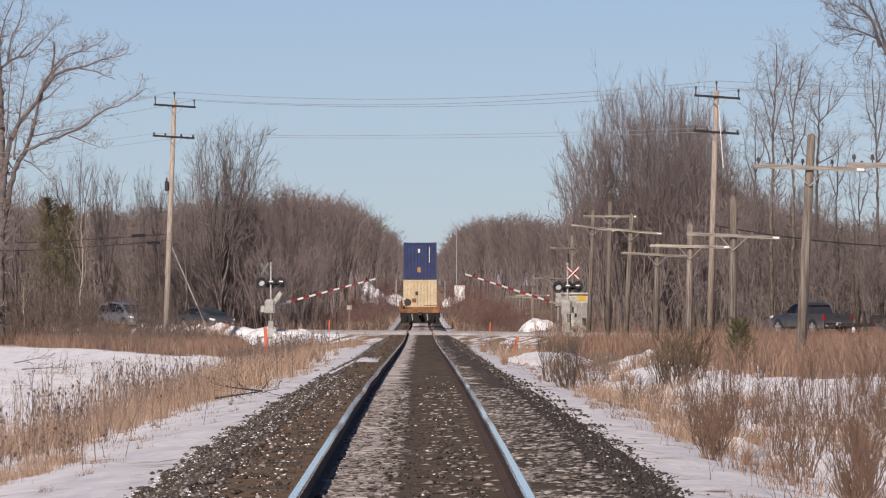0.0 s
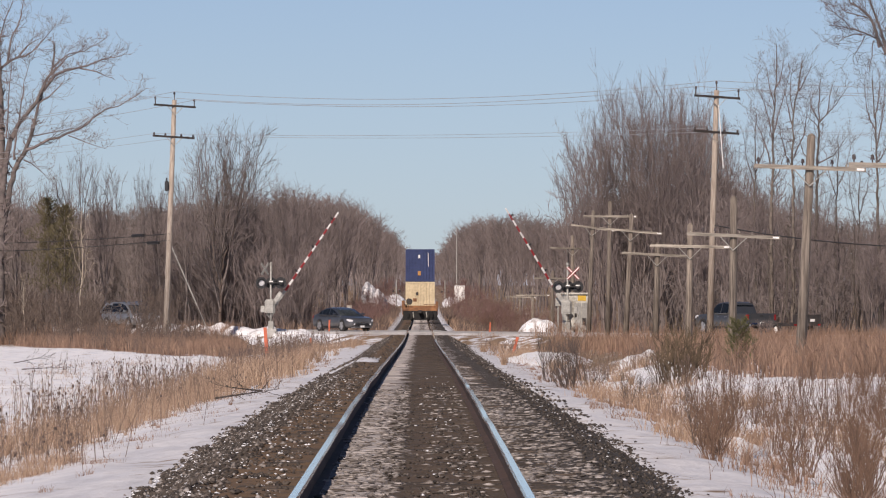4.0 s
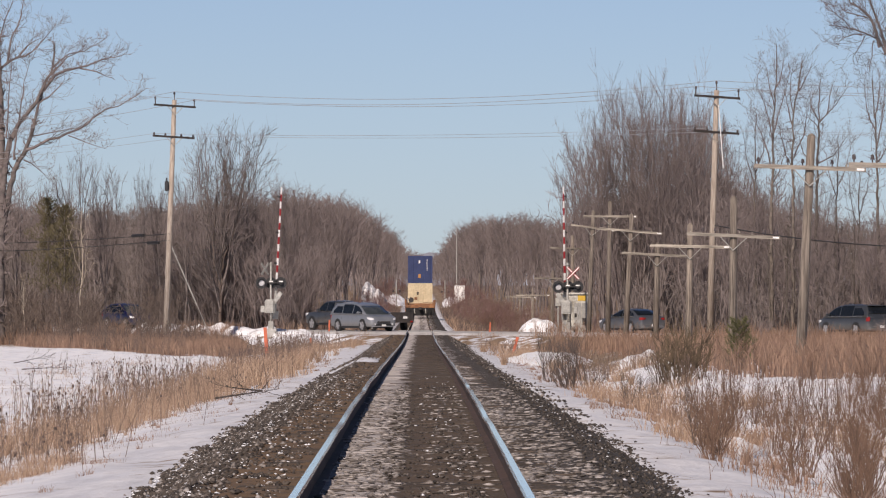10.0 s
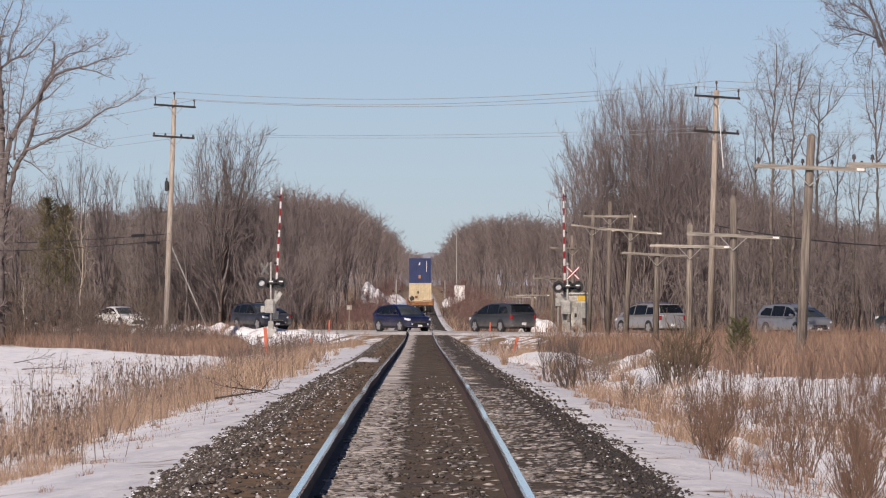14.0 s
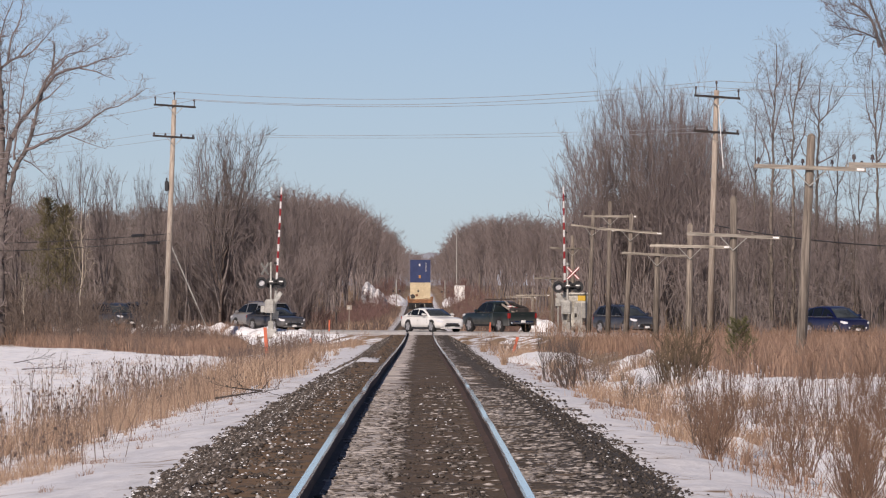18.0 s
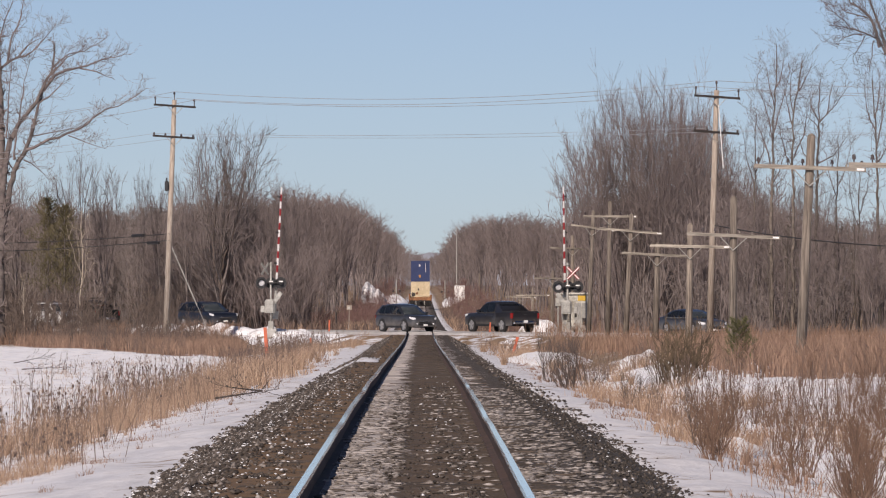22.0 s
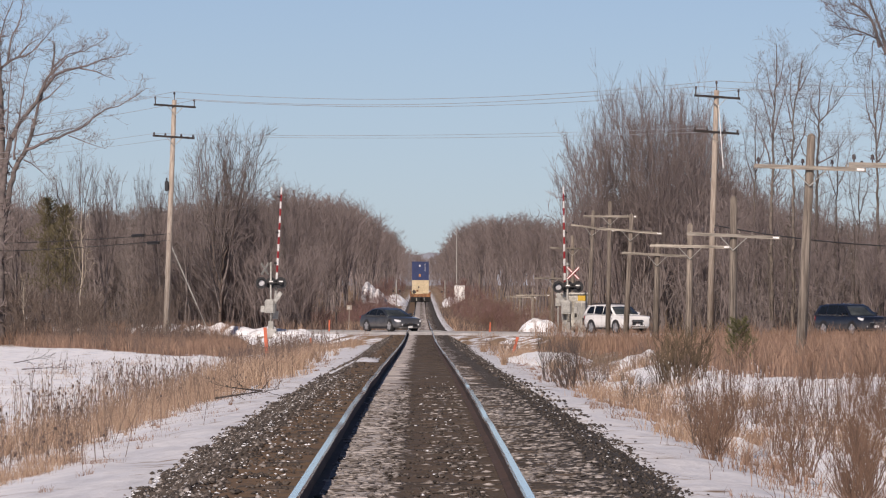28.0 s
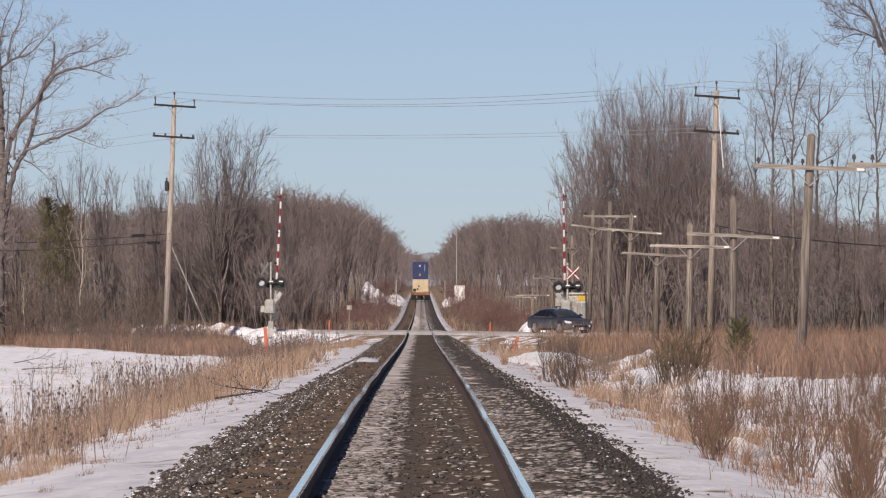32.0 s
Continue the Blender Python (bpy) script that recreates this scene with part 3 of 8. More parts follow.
# ---- trees ----
def grow(seed, height, trunk_r, first=0.25, limbs=14, angle=48, up=0.35, levels=3, wander=0.10, kids=(9, 7, 6), ratio=(0.46, 0.5, 0.5), top=1.0, twig=0.009, multi=1, shape=0.6, own=(), lean_to=None):
    """The limbs of a bare tree: arrays of (start, end, start radius, end radius, level)."""
    rng = random.Random(seed)
    out = []

    def branch(p, d, length, r, level):
        n = max(2, min(7, int(length / (0.55 if level else 1.1)))) if level < levels else 2
        pts = [(p.copy(), r)]
        for i in range(n):
            jit = Vector((rng.gauss(0, 1), rng.gauss(0, 1), rng.gauss(0, 0.6))) * wander * (1.0 if level else min(0.45, 0.035 / wander))
            d = (d + jit + Vector((0, 0, up * (0.25 if level else 0.12)))).normalized()
            p = p + d * (length / n)
            f = (i + 1) / n
            rr = max(twig * 0.55, r * (1 - f * (0.86 if level else 0.9)))
            pts.append((p.copy(), rr))
        for (a, ra), (b, rb) in zip(pts, pts[1:]):
            out.append((*a, *b, ra, rb, level))
        if level >= levels:
            return
        count = limbs if level == 0 else max(2, int(kids[level - 1] * min(1.3, 0.5 + length / 5)))
        lo = first if level == 0 else 0.22
        for i in range(count):
            f = lo + (top - lo) * ((i + rng.random()) / count)
            k = min(n - 1, int(f * n))
            a, ra = pts[k]
            b, rb = pts[k + 1]
            q = a.lerp(b, f * n - k)
            rq = ra + (rb - ra) * (f * n - k)
            dd = (b - a).normalized()
            az = i * 2.4 + rng.random() * 1.2
            side = dd.orthogonal().normalized()
            side = Matrix.Rotation(az, 3, dd) @ side
            ang = radians(angle * (1.05 - 0.45 * f) + rng.gauss(0, 8))
            nd = dd * math.cos(ang) + side * math.sin(ang)
            ln = length * ratio[min(level, 2)] * (1.0 - shape * max(0, (f - lo) / (1 - lo + 1e-6)) if level == 0 else 1 - 0.5 * f) * rng.uniform(0.75, 1.2)
            branch(q, nd, ln, max(twig, min(rq * 0.5, r * 0.32)), level + 1)

    for k in range(multi):
        lean = Vector((rng.gauss(0, 0.05 + 0.12 * (multi > 1)), rng.gauss(0, 0.05 + 0.12 * (multi > 1)), 1)).normalized()
        if lean_to:
            lean = Vector(lean_to).normalized()
        branch(Vector((rng.gauss(0, 0.25 * (multi > 1)), rng.gauss(0, 0.25 * (multi > 1)), -0.25)), lean, height * (1 if k == 0 else rng.uniform(0.75, 1)), trunk_r, 0)
    for p, d, ln, r in own:
        near = min(out, key=lambda q: (q[0] - p[0]) ** 2 + (q[1] - p[1]) ** 2 + (q[2] - p[2]) ** 2 - 0.3 * q[6])
        branch(Vector(near[:3]), Vector(d).normalized(), ln, min(r, near[6] * 0.9), 1)
    return np.array(out)


def ribbons(S, seed=1):
    """Twigs too thin to tell their roundness: one narrow slip each, turned at random."""
    r = np.random.RandomState(seed)
    P0, P1 = S[:, 0:3], S[:, 3:6]
    d = P1 - P0
    d /= np.linalg.norm(d, axis=1, keepdims=True) + 1e-9
    a0 = r.uniform(-0.9, 0.9, len(S))
    ref = np.stack([np.sin(a0), np.cos(a0), np.zeros(len(S))], -1)
    a = np.cross(d, ref)
    a /= np.linalg.norm(a, axis=1, keepdims=True) + 1e-9
    w0, w1 = S[:, 6:7], S[:, 7:8]
    V = np.stack([P0 - a * w0, P0 + a * w0, P1 + a * w1, P1 - a * w1], 1).reshape(-1, 3)
    F = (np.arange(len(S)) * 4)[:, None] + np.array([[0, 1, 2, 3]])
    return V, F


def joined(pieces):
    Vs, Fs, k = [], [], 0
    for V, F in pieces:
        Vs.append(V)
        Fs.append(F + k)
        k += len(V)
    return np.concatenate(Vs), np.concatenate(Fs)


def tubes(S, sides=3):
    """Tubes along segments S (start, end, radii), as vertices and quads."""
    P0, P1, r0, r1 = S[:, 0:3], S[:, 3:6], S[:, 6], S[:, 7]
    d = P1 - P0
    d /= np.linalg.norm(d, axis=1, keepdims=True) + 1e-9
    ref = np.where(np.abs(d[:, 2:3]) < 0.9, [[0, 0, 1.0]], [[1.0, 0, 0]])
    a = np.cross(d, ref)
    a /= np.linalg.norm(a, axis=1, keepdims=True) + 1e-9
    b = np.cross(d, a)
    V = np.empty((len(S), 2 * sides, 3))
    for i in range(sides):
        c, s = math.cos(2 * math.pi * i / sides), math.sin(2 * math.pi * i / sides)
        o = a * c + b * s
        V[:, i] = P0 + o * r0[:, None]
        V[:, sides + i] = P1 + o * r1[:, None]
    k = (np.arange(len(S)) * 2 * sides)[:, None]
    F = np.concatenate([k + np.array([[i, (i + 1) % sides, sides + (i + 1) % sides, sides + i]]) for i in range(sides)])
    return V.reshape(-1, 3), F


def moved(V, x, y, z, turn=0.0, size=1.0, tall=1.0):
    c, s = math.cos(turn) * size, math.sin(turn) * size
    return np.stack([V[:, 0] * c - V[:, 1] * s + x, V[:, 0] * s + V[:, 1] * c + y, V[:, 2] * size * tall + z], -1)


def tree_thing(name, S, m, label, group="", bark=None, twig=None, slip=3):
    t = base(name, m, label, "tree", group)
    V, F = tubes(S[S[:, 8] == 0], 7)
    part("trunk", fast_mesh("trunk", V, F, bark or BARK, True), None, t)
    fine = S[:, 8] >= slip
    V, F = joined([tubes(S[(S[:, 8] > 0) & ~fine], 4 if slip > 2 else 3)] + ([ribbons(S[fine])] if fine.any() else []))
    part("crown", fast_mesh("crown", V, F, twig or TWIG, True), None, t, "bare limbs and twigs without leaves")
    return t


rng = random.Random(7)
def fan_tree(seed, h, w, start=0.25, limbs=12, subs=6, twigs=6, trunk=0.12, fine=0.007, top=0.86, wander=0.8, stems_n=1, arch=0.42, bare=0.0):
    """A bare tree whose limbs rise in a fan to a rounded crown h high and w wide: rows of (start, end, radii, level)."""
    r = np.random.RandomState(seed)
    rows = []

    def run(P, r0, r1, level):
        n = len(P) - 1
        for i in range(n):
            rows.append((*P[i], *P[i + 1], r0 + (r1 - r0) * i / n, r0 + (r1 - r0) * (i + 1) / n, level))

    trunks = []
    for s in range(stems_n):
        lean = r.normal(0, 0.02 + 0.10 * (stems_n > 1), 2) * h
        th = h * top * (1 if s == 0 else r.uniform(0.75, 1.0))
        P = [np.array([lean[0] * f * f, lean[1] * f * f, -0.3 + (th + 0.3) * f]) + (r.normal(0, 0.012 * h, 3) * (1, 1, 0) if 0 < f else 0) for f in np.linspace(0, 1, 7)]
        run(P, trunk, max(fine * 1.5, trunk * 0.18), 0)
        trunks.append(P)
    for i in range(limbs):
        P = trunks[i % stems_n]
        f = start + (0.97 - start) * ((i + r.rand()) / limbs) ** 0.85
        k = min(5, int(f * 6))
        p0 = P[k] + (P[k + 1] - P[k]) * (f * 6 - k)
        az = i * 2.39996 + r.normal(0, 0.4)
        ze = p0[2] + (h * 0.95 - p0[2]) * r.uniform(0.25, 1.0)
        env = math.sqrt(max(0.05, 1 - ((ze / h - 0.60) / 0.44) ** 2))
        rad = w * 0.5 * env * r.uniform(0.40, 1.0)
        d = np.array([math.cos(az), math.sin(az), 0.0])
        end = np.array([P[-1][0] * f, P[-1][1] * f, 0]) + d * rad + np.array([0, 0, ze])
        mid = p0 + d * rad * 0.62 + np.array([0, 0, (ze - p0[2]) * arch])
        L = [(1 - q) ** 2 * p0 + 2 * q * (1 - q) * mid + q * q * end for q in np.linspace(0, 1, 6)]
        L = [L[0]] + [q + r.normal(0, wander * 0.035 * math.sqrt(h), 3) for q in L[1:]]
        ln = np.linalg.norm(end - p0)
        rl = max(fine * 2.2, trunk * 0.42 * (1.1 - f) + 0.004 * ln)
        run(L, rl, fine * 1.2, 1)
        for j in range(max(2, int(subs * min(1.5, 0.45 + ln / (0.55 * h))))):
            g = r.uniform(0.22, 1.0)
            k = min(4, int(g * 5))
            q0 = L[k] + (L[k + 1] - L[k]) * (g * 5 - k)
            tan = L[k + 1] - L[k]
            tan = tan / (np.linalg.norm(tan) + 1e-9)
            sd = tan + r.normal(0, 0.46, 3) + np.array([0, 0, 0.24])
            sd /= np.linalg.norm(sd)
            sl = ln * r.uniform(0.22, 0.46) * (1.15 - 0.5 * g)
            sd2 = sd + np.array([0, 0, 0.24]) + r.normal(0, 0.18, 3)
            sd2 /= np.linalg.norm(sd2)
            S = [q0, q0 + sd * sl * 0.5, q0 + sd * sl * 0.5 + sd2 * sl * 0.5]
            run(S, max(fine * 1.3, rl * 0.42 * (1.2 - g)), fine, 2)
            if r.rand() < bare:
                continue
            for m in range(twigs):
                e = r.uniform(0.15, 1.0) * 2
                k = min(1, int(e))
                t0 = S[k] + (S[k + 1] - S[k]) * (e - k)
                td = (sd2 + r.normal(0, 0.46, 3) + np.array([0, 0, 0.18]))
                td /= np.linalg.norm(td)
                run([t0, t0 + td * sl * r.uniform(0.28, 0.62)], fine * 0.9, fine * 0.5, 3)
    S = np.array(rows)
    for c in (2, 5):
        S[:, c] = np.where(S[:, c] > 0.88 * h, 0.88 * h + (S[:, c] - 0.88 * h) * 0.68, S[:, c])
    return S


PX = 7.8e-5          # the tangent that one unit of bearing stands for
B0, H0 = 744.6, 510.0


def at_bearing(b, y):
    """Across the line of sight: where bearing b meets distance y."""
    return (b - B0) * PX * y


def rise(e, y):
    """Height whose elevation is e at distance y."""
    return EYE[2] + (H0 - e) * PX * y


# the skyline of the woods, by bearing
SKY_B = [-80, 60, 160, 300, 330, 480, 520, 560, 600, 640, 655, 668, 700, 716, 730, 748, 765, 785, 806, 840, 880, 930, 960, 1000, 1060, 1200, 1300, 1400, 1480, 1640]
SKY_E = [338, 342, 352, 354, 340, 331, 318, 316, 326, 352, 366, 394, 398, 416, 434, 448, 448, 436, 406, 382, 366, 366, 380, 380, 340, 312, 300, 342, 370, 365]


def canopy(x, y):
    """Height of the treetops at a place."""
    b = B0 + x / (PX * y)
    return 1.02 * (float(rise(np.interp(b, SKY_B, SKY_E), y)) - gz(x, y))


prototypes = {}


def plant(kind, S, x, y, h, label, group, bark=None, twig=None, turn=None, wide=None, own_h=10.0):
    """One tree of a kind, h high: the first is built, the others are copies of it."""
    turn = rng.uniform(0, 360) if turn is None else turn
    m = pose(x, y, gz(x, y), rng.uniform(-2, 2), rng.uniform(-2, 2), turn)
    if kind in prototypes:
        t = copy_thing(prototypes[kind], m)
    else:
        t = tree_thing("bare_tree", S, m, label, group, bark, twig, 2)
        prototypes[kind] = t
    s = h / own_h
    wide = wide or s
    t.scale = (wide, wide, s)
    return tagged(t, label, "tree", group)


def off_road(x, y, gap=8.5):
    return abs(road_uv(x, y)[1]) > gap


def edge_left(y):
    """Where the wood begins left of the track."""
    return -float(np.interp(y, [480, 700, 900, 1300, 2200, 2700], [14.0, 11.0, 8.2, 7.0, 5.5, 5.0]))


def edge_right(y):
    return float(np.interp(y, [480, 600, 760, 1100, 1500, 2200, 2700], [15, 15, 13.5, 8.5, 6.8, 6.0, 5.0]))


# tall trees that stand out by themselves
def guided(seed, limbs, dens=2.4, length=(0.7, 1.9), fine=0.008):
    """A crown that follows a few chosen limbs: each is (level, first radius, last radius, points), clothed in crooked twigs."""
    r = random.Random(seed)
    out = []

    def twig_on(p, d, ln, rad, level):
        n = 4 if level == 2 else 3
        pts = [p]
        for i in range(n):
            d = (d + Vector((r.gauss(0, 0.24), r.gauss(0, 0.24), r.gauss(0.05, 0.2)))).normalized()
            q = p + d * (ln / n)
            out.append((*p, *q, max(fine * 0.6, rad * (1 - 0.75 * i / n)), max(fine * 0.6, rad * (1 - 0.75 * (i + 1) / n)), level))
            p = q
            pts.append(p)
        if level < 4:
            for i in range(r.randint(3, 5) if level == 2 else r.randint(1, 3)):
                k = r.randint(1, n)
                nd = (d + Vector((r.gauss(0, 0.6), r.gauss(0, 0.6), r.gauss(0.1, 0.5)))).normalized()
                twig_on(pts[k], nd, ln * r.uniform(0.35, 0.65), rad * 0.6, level + 1)

    for level, r0, r1, guide in limbs:
        P = [Vector((x, r.gauss(0, 0.25) if i else 0.0, z)) for i, (x, z) in enumerate(guide)]
        run = []
        for i in range(len(P) - 1):
            a, b = P[max(0, i - 1)], P[i]
            c, e = P[i + 1], P[min(len(P) - 1, i + 2)]
            m = max(2, int((c - b).length / 0.5))
            for k in range(m):
                f = k / m
                q = 0.5 * ((2 * b) + (c - a) * f + (2 * a - 5 * b + 4 * c - e) * f * f + (3 * b - a - 3 * c + e) * f ** 3)
                run.append(q + Vector((r.gauss(0, 1), r.gauss(0, 1), r.gauss(0, 1))) * 0.035)
        run.append(P[-1])
        total = len(run) - 1
        for k in range(total):
            f0, f1 = k / total, (k + 1) / total
            out.append((*run[k], *run[k + 1], r0 + (r1 - r0) * f0, r0 + (r1 - r0) * f1, level))
            step = (run[k + 1] - run[k])
            share = dens * step.length * ((0.25 if level == 0 else 0.55) + 0.9 * f0)
            for _ in range(int(share + r.random())):
                d = step.normalized()
                nd = (d * 0.7 + Vector((r.gauss(0, 0.6), r.gauss(0, 0.6), r.gauss(0.38, 0.55)))).normalized()
                twig_on(run[k].lerp(run[k + 1], r.random()), nd, r.uniform(*length) * (1.1 - 0.4 * f0), max(fine, (r0 + (r1 - r0) * f0) * 0.3), 2)
    return np.array(out)


# the maple: two stems that part low, long limbs over the road
maple = guided(8, [
    (0, 0.40, 0.10, ((-0.1, -1.2), (-0.05, 8.0), (0.0, 13.5), (-0.15, 17.3), (-0.4, 22.5))),
    (0, 0.24, 0.05, ((0.05, 8.5), (0.45, 12.0), (1.3, 13.9), (2.25, 15.1), (2.8, 16.2), (3.4, 17.6), (3.45, 19.0))),
    (0, 0.24, 0.06, ((0.1, 7.0), (0.9, 10.7), (1.7, 12.1), (2.05, 13.3), (2.4, 14.9), (2.7, 15.8))),
    (1, 0.10, 0.015, ((1.7, 12.1), (3.7, 12.9), (5.2, 13.45), (6.4, 14.4), (8.2, 15.2), (9.5, 16.1))),
    (1, 0.05, 0.012, ((1.98, 12.9), (3.5, 13.25), (5.2, 13.45))),
    (1, 0.04, 0.010, ((4.4, 13.0), (5.6, 12.5), (6.9, 12.1))),
    (1, 0.10, 0.015, ((2.75, 15.9), (3.5, 16.9), (4.6, 17.3), (5.6, 17.5), (6.5, 17.95), (7.4, 18.05), (8.2, 18.4))),
    (1, 0.05, 0.012, ((3.4, 17.4), (4.4, 18.3), (5.4, 18.5), (6.3, 19.0), (6.9, 19.5))),
    (1, 0.05, 0.012, ((5.2, 17.4), (6.2, 17.1), (6.9, 16.9), (7.4, 16.6))),
    (1, 0.06, 0.012, ((2.5, 15.1), (3.2, 15.6), (3.9, 16.3), (4.2, 16.7))),
    (1, 0.06, 0.012, ((3.2, 16.9), (4.3, 18.0), (5.2, 18.5), (5.8, 18.8))),
    (1, 0.09, 0.015, ((-0.1, 17.2), (0.6, 17.9), (1.6, 18.2), (2.5, 18.9), (3.6, 20.3))),
    (1, 0.08, 0.012, ((0.4, 17.8), (0.75, 19.5), (1.3, 20.7), (1.5, 22.0))),
    (1, 0.08, 0.012, ((0.0, 17.4), (-0.1, 19.4), (0.6, 21.2), (0.9, 22.3))),
    (1, 0.05, 0.010, ((1.2, 18.1), (1.85, 19.0), (2.9, 19.4))),
    (1, 0.07, 0.012, ((0.8, 11.4), (1.15, 13.9), (1.55, 16.3), (1.85, 18.0))),
    (1, 0.06, 0.012, ((0.35, 12.8), (0.6, 16.0), (0.7, 18.0))),
    (1, 0.05, 0.010, ((1.55, 11.4), (2.4, 10.9), (3.1, 10.1))),
    (1, 0.08, 0.012, ((-0.1, 15.0), (-1.6, 17.5), (-2.5, 20.5)))], 4.6, (0.6, 1.7), 0.010)
tree_thing("bare_tree", maple, pose(-27.25, 470, gz(-27.25, 470) + 0.62), "tall bare maple with long crooked limbs beside a snowy field", "big roadside trees", slip=3)
reach = guided(21, [
    (0, 0.22, 0.10, ((0.0, -0.3), (-0.05, 4.0), (0.0, 7.0), (0.1, 11.0), (0.0, 14.5))),
    (1, 0.050, 0.010, ((0.0, 5.6), (-0.9, 7.7), (-1.55, 8.78), (-1.8, 9.12), (-2.5, 9.42), (-3.1, 9.55))),
    (1, 0.045, 0.010, ((-1.7, 8.98), (-2.06, 9.75), (-2.5, 10.25), (-2.8, 10.75))),
    (1, 0.045, 0.010, ((-1.55, 8.78), (-1.7, 9.4), (-2.06, 10.45), (-2.35, 11.1))),
    (1, 0.018, 0.006, ((-2.2, 9.3), (-2.6, 9.2), (-2.9, 8.9))),
    (1, 0.018, 0.006, ((-2.1, 9.25), (-2.35, 8.9), (-2.45, 8.55))),
    (1, 0.018, 0.006, ((-1.9, 9.15), (-1.95, 8.7), (-2.0, 8.3))),
    (1, 0.018, 0.006, ((-2.06, 9.75), (-2.6, 9.9), (-3.0, 10.2))),
    (1, 0.018, 0.006, ((-2.5, 9.42), (-2.85, 9.8), (-3.15, 9.95))),
    (1, 0.035, 0.008, ((-0.2, 8.0), (-0.9, 9.3), (-1.2, 10.4))),
    (1, 0.035, 0.008, ((-0.2, 8.6), (-0.8, 10.0), (-1.7, 11.2)))], 12.0, (0.3, 0.85), 0.0045)
tree_thing("bare_tree", reach, pose(14.4, 200, gz(14.4, 200)), "tall bare tree whose fine twigs reach over the verge", "big roadside trees", slip=3)
# the dense clump behind the crossing: a spreading tree before it, upright ones in the middle
BUSHY = [fan_tree(601 + i, 10, 5.4, 0.12, 34, 9, 9, 0.09, 0.0072, 0.72, stems_n=3, arch=0.34) for i in range(3)]
SPARSE = [fan_tree(611 + i, 10, 4.6, 0.26, 20, 7, 6, 0.10, 0.0085, 0.85, stems_n=2, arch=0.46) for i in range(2)]
for b, e, w, y, kind in ((1072, 137, 95, 480, 0), (1104, 123, 100, 486, 1), (1142, 111, 110, 482, 2), (1178, 93, 115, 492, 0), (1208, 124, 100, 486, 1), (1172, 164, 140, 476, 2), (1150, 146, 120, 500, 0), (1232, 158, 95, 494, 2), (1262, 186, 90, 497, 1)):
    plant("bushy%d" % kind, BUSHY[kind], at_bearing(b, y), y, rise(e, y) + 0.4, "dense bare broadleaf tree with many upright branches", "trees behind the crossing", wide=w * PX * y / 4.4)
for b, e, w, y, kind in ((1044, 205, 150, 510, 0), (1012, 258, 100, 524, 1), (1030, 240, 110, 516, 0), (1236, 168, 110, 472, 1), (1264, 182, 120, 484, 0), (1296, 210, 100, 470, 1), (1322, 258, 90, 484, 0), (1364, 266, 90, 472, 1), (1408, 282, 90, 480, 0), (1450, 296, 90, 470, 1)):
    plant("sparse%d" % kind, SPARSE[kind], at_bearing(b, y), y, rise(e, y) + 0.4, "bare broadleaf tree with spreading branches", "trees behind the crossing", wide=w * PX * y / 4.6)
# the round tree and its neighbours by the power pole
round_tree = fan_tree(631, 10, 5.0, 0.16, 44, 9, 7, 0.10, 0.0080, 0.75, stems_n=3, arch=0.44)
plant("round", round_tree, at_bearing(389, 482), 482, rise(211, 482) + 0.3, "round bare tree with a fan of thin branches", "trees behind the crossing", BRUSH, BARK, wide=160 * PX * 482 / 4.7)
for b, e, w, y in ((330, 295, 90, 478), (445, 295, 100, 486), (508, 293, 60, 480), (533, 314, 60, 490), (548, 322, 70, 500), (139, 252, 95, 480), (186, 284, 80, 484), (251, 290, 44, 480), (84, 306, 90, 482), (28, 296, 90, 486), (285, 318, 70, 482)):
    plant("sparse%d" % (b % 2), SPARSE[b % 2], at_bearing(b, y), y, rise(e, y) + 0.3, "bare broadleaf tree with spreading branches", "trees behind the crossing", wide=w * PX * y / 4.6)
# tall slender trees among the telegraph poles
def limbs_at(y, root, rows):
    """Limbs given by bearing and elevation at distance y, as places round a root."""
    x0, z0 = at_bearing(root, y), gz(at_bearing(root, y), y)
    return [(lv, r0, r1, tuple((at_bearing(b, y) - x0, rise(e, y) - z0) for b, e in line)) for lv, r0, r1, line in rows]


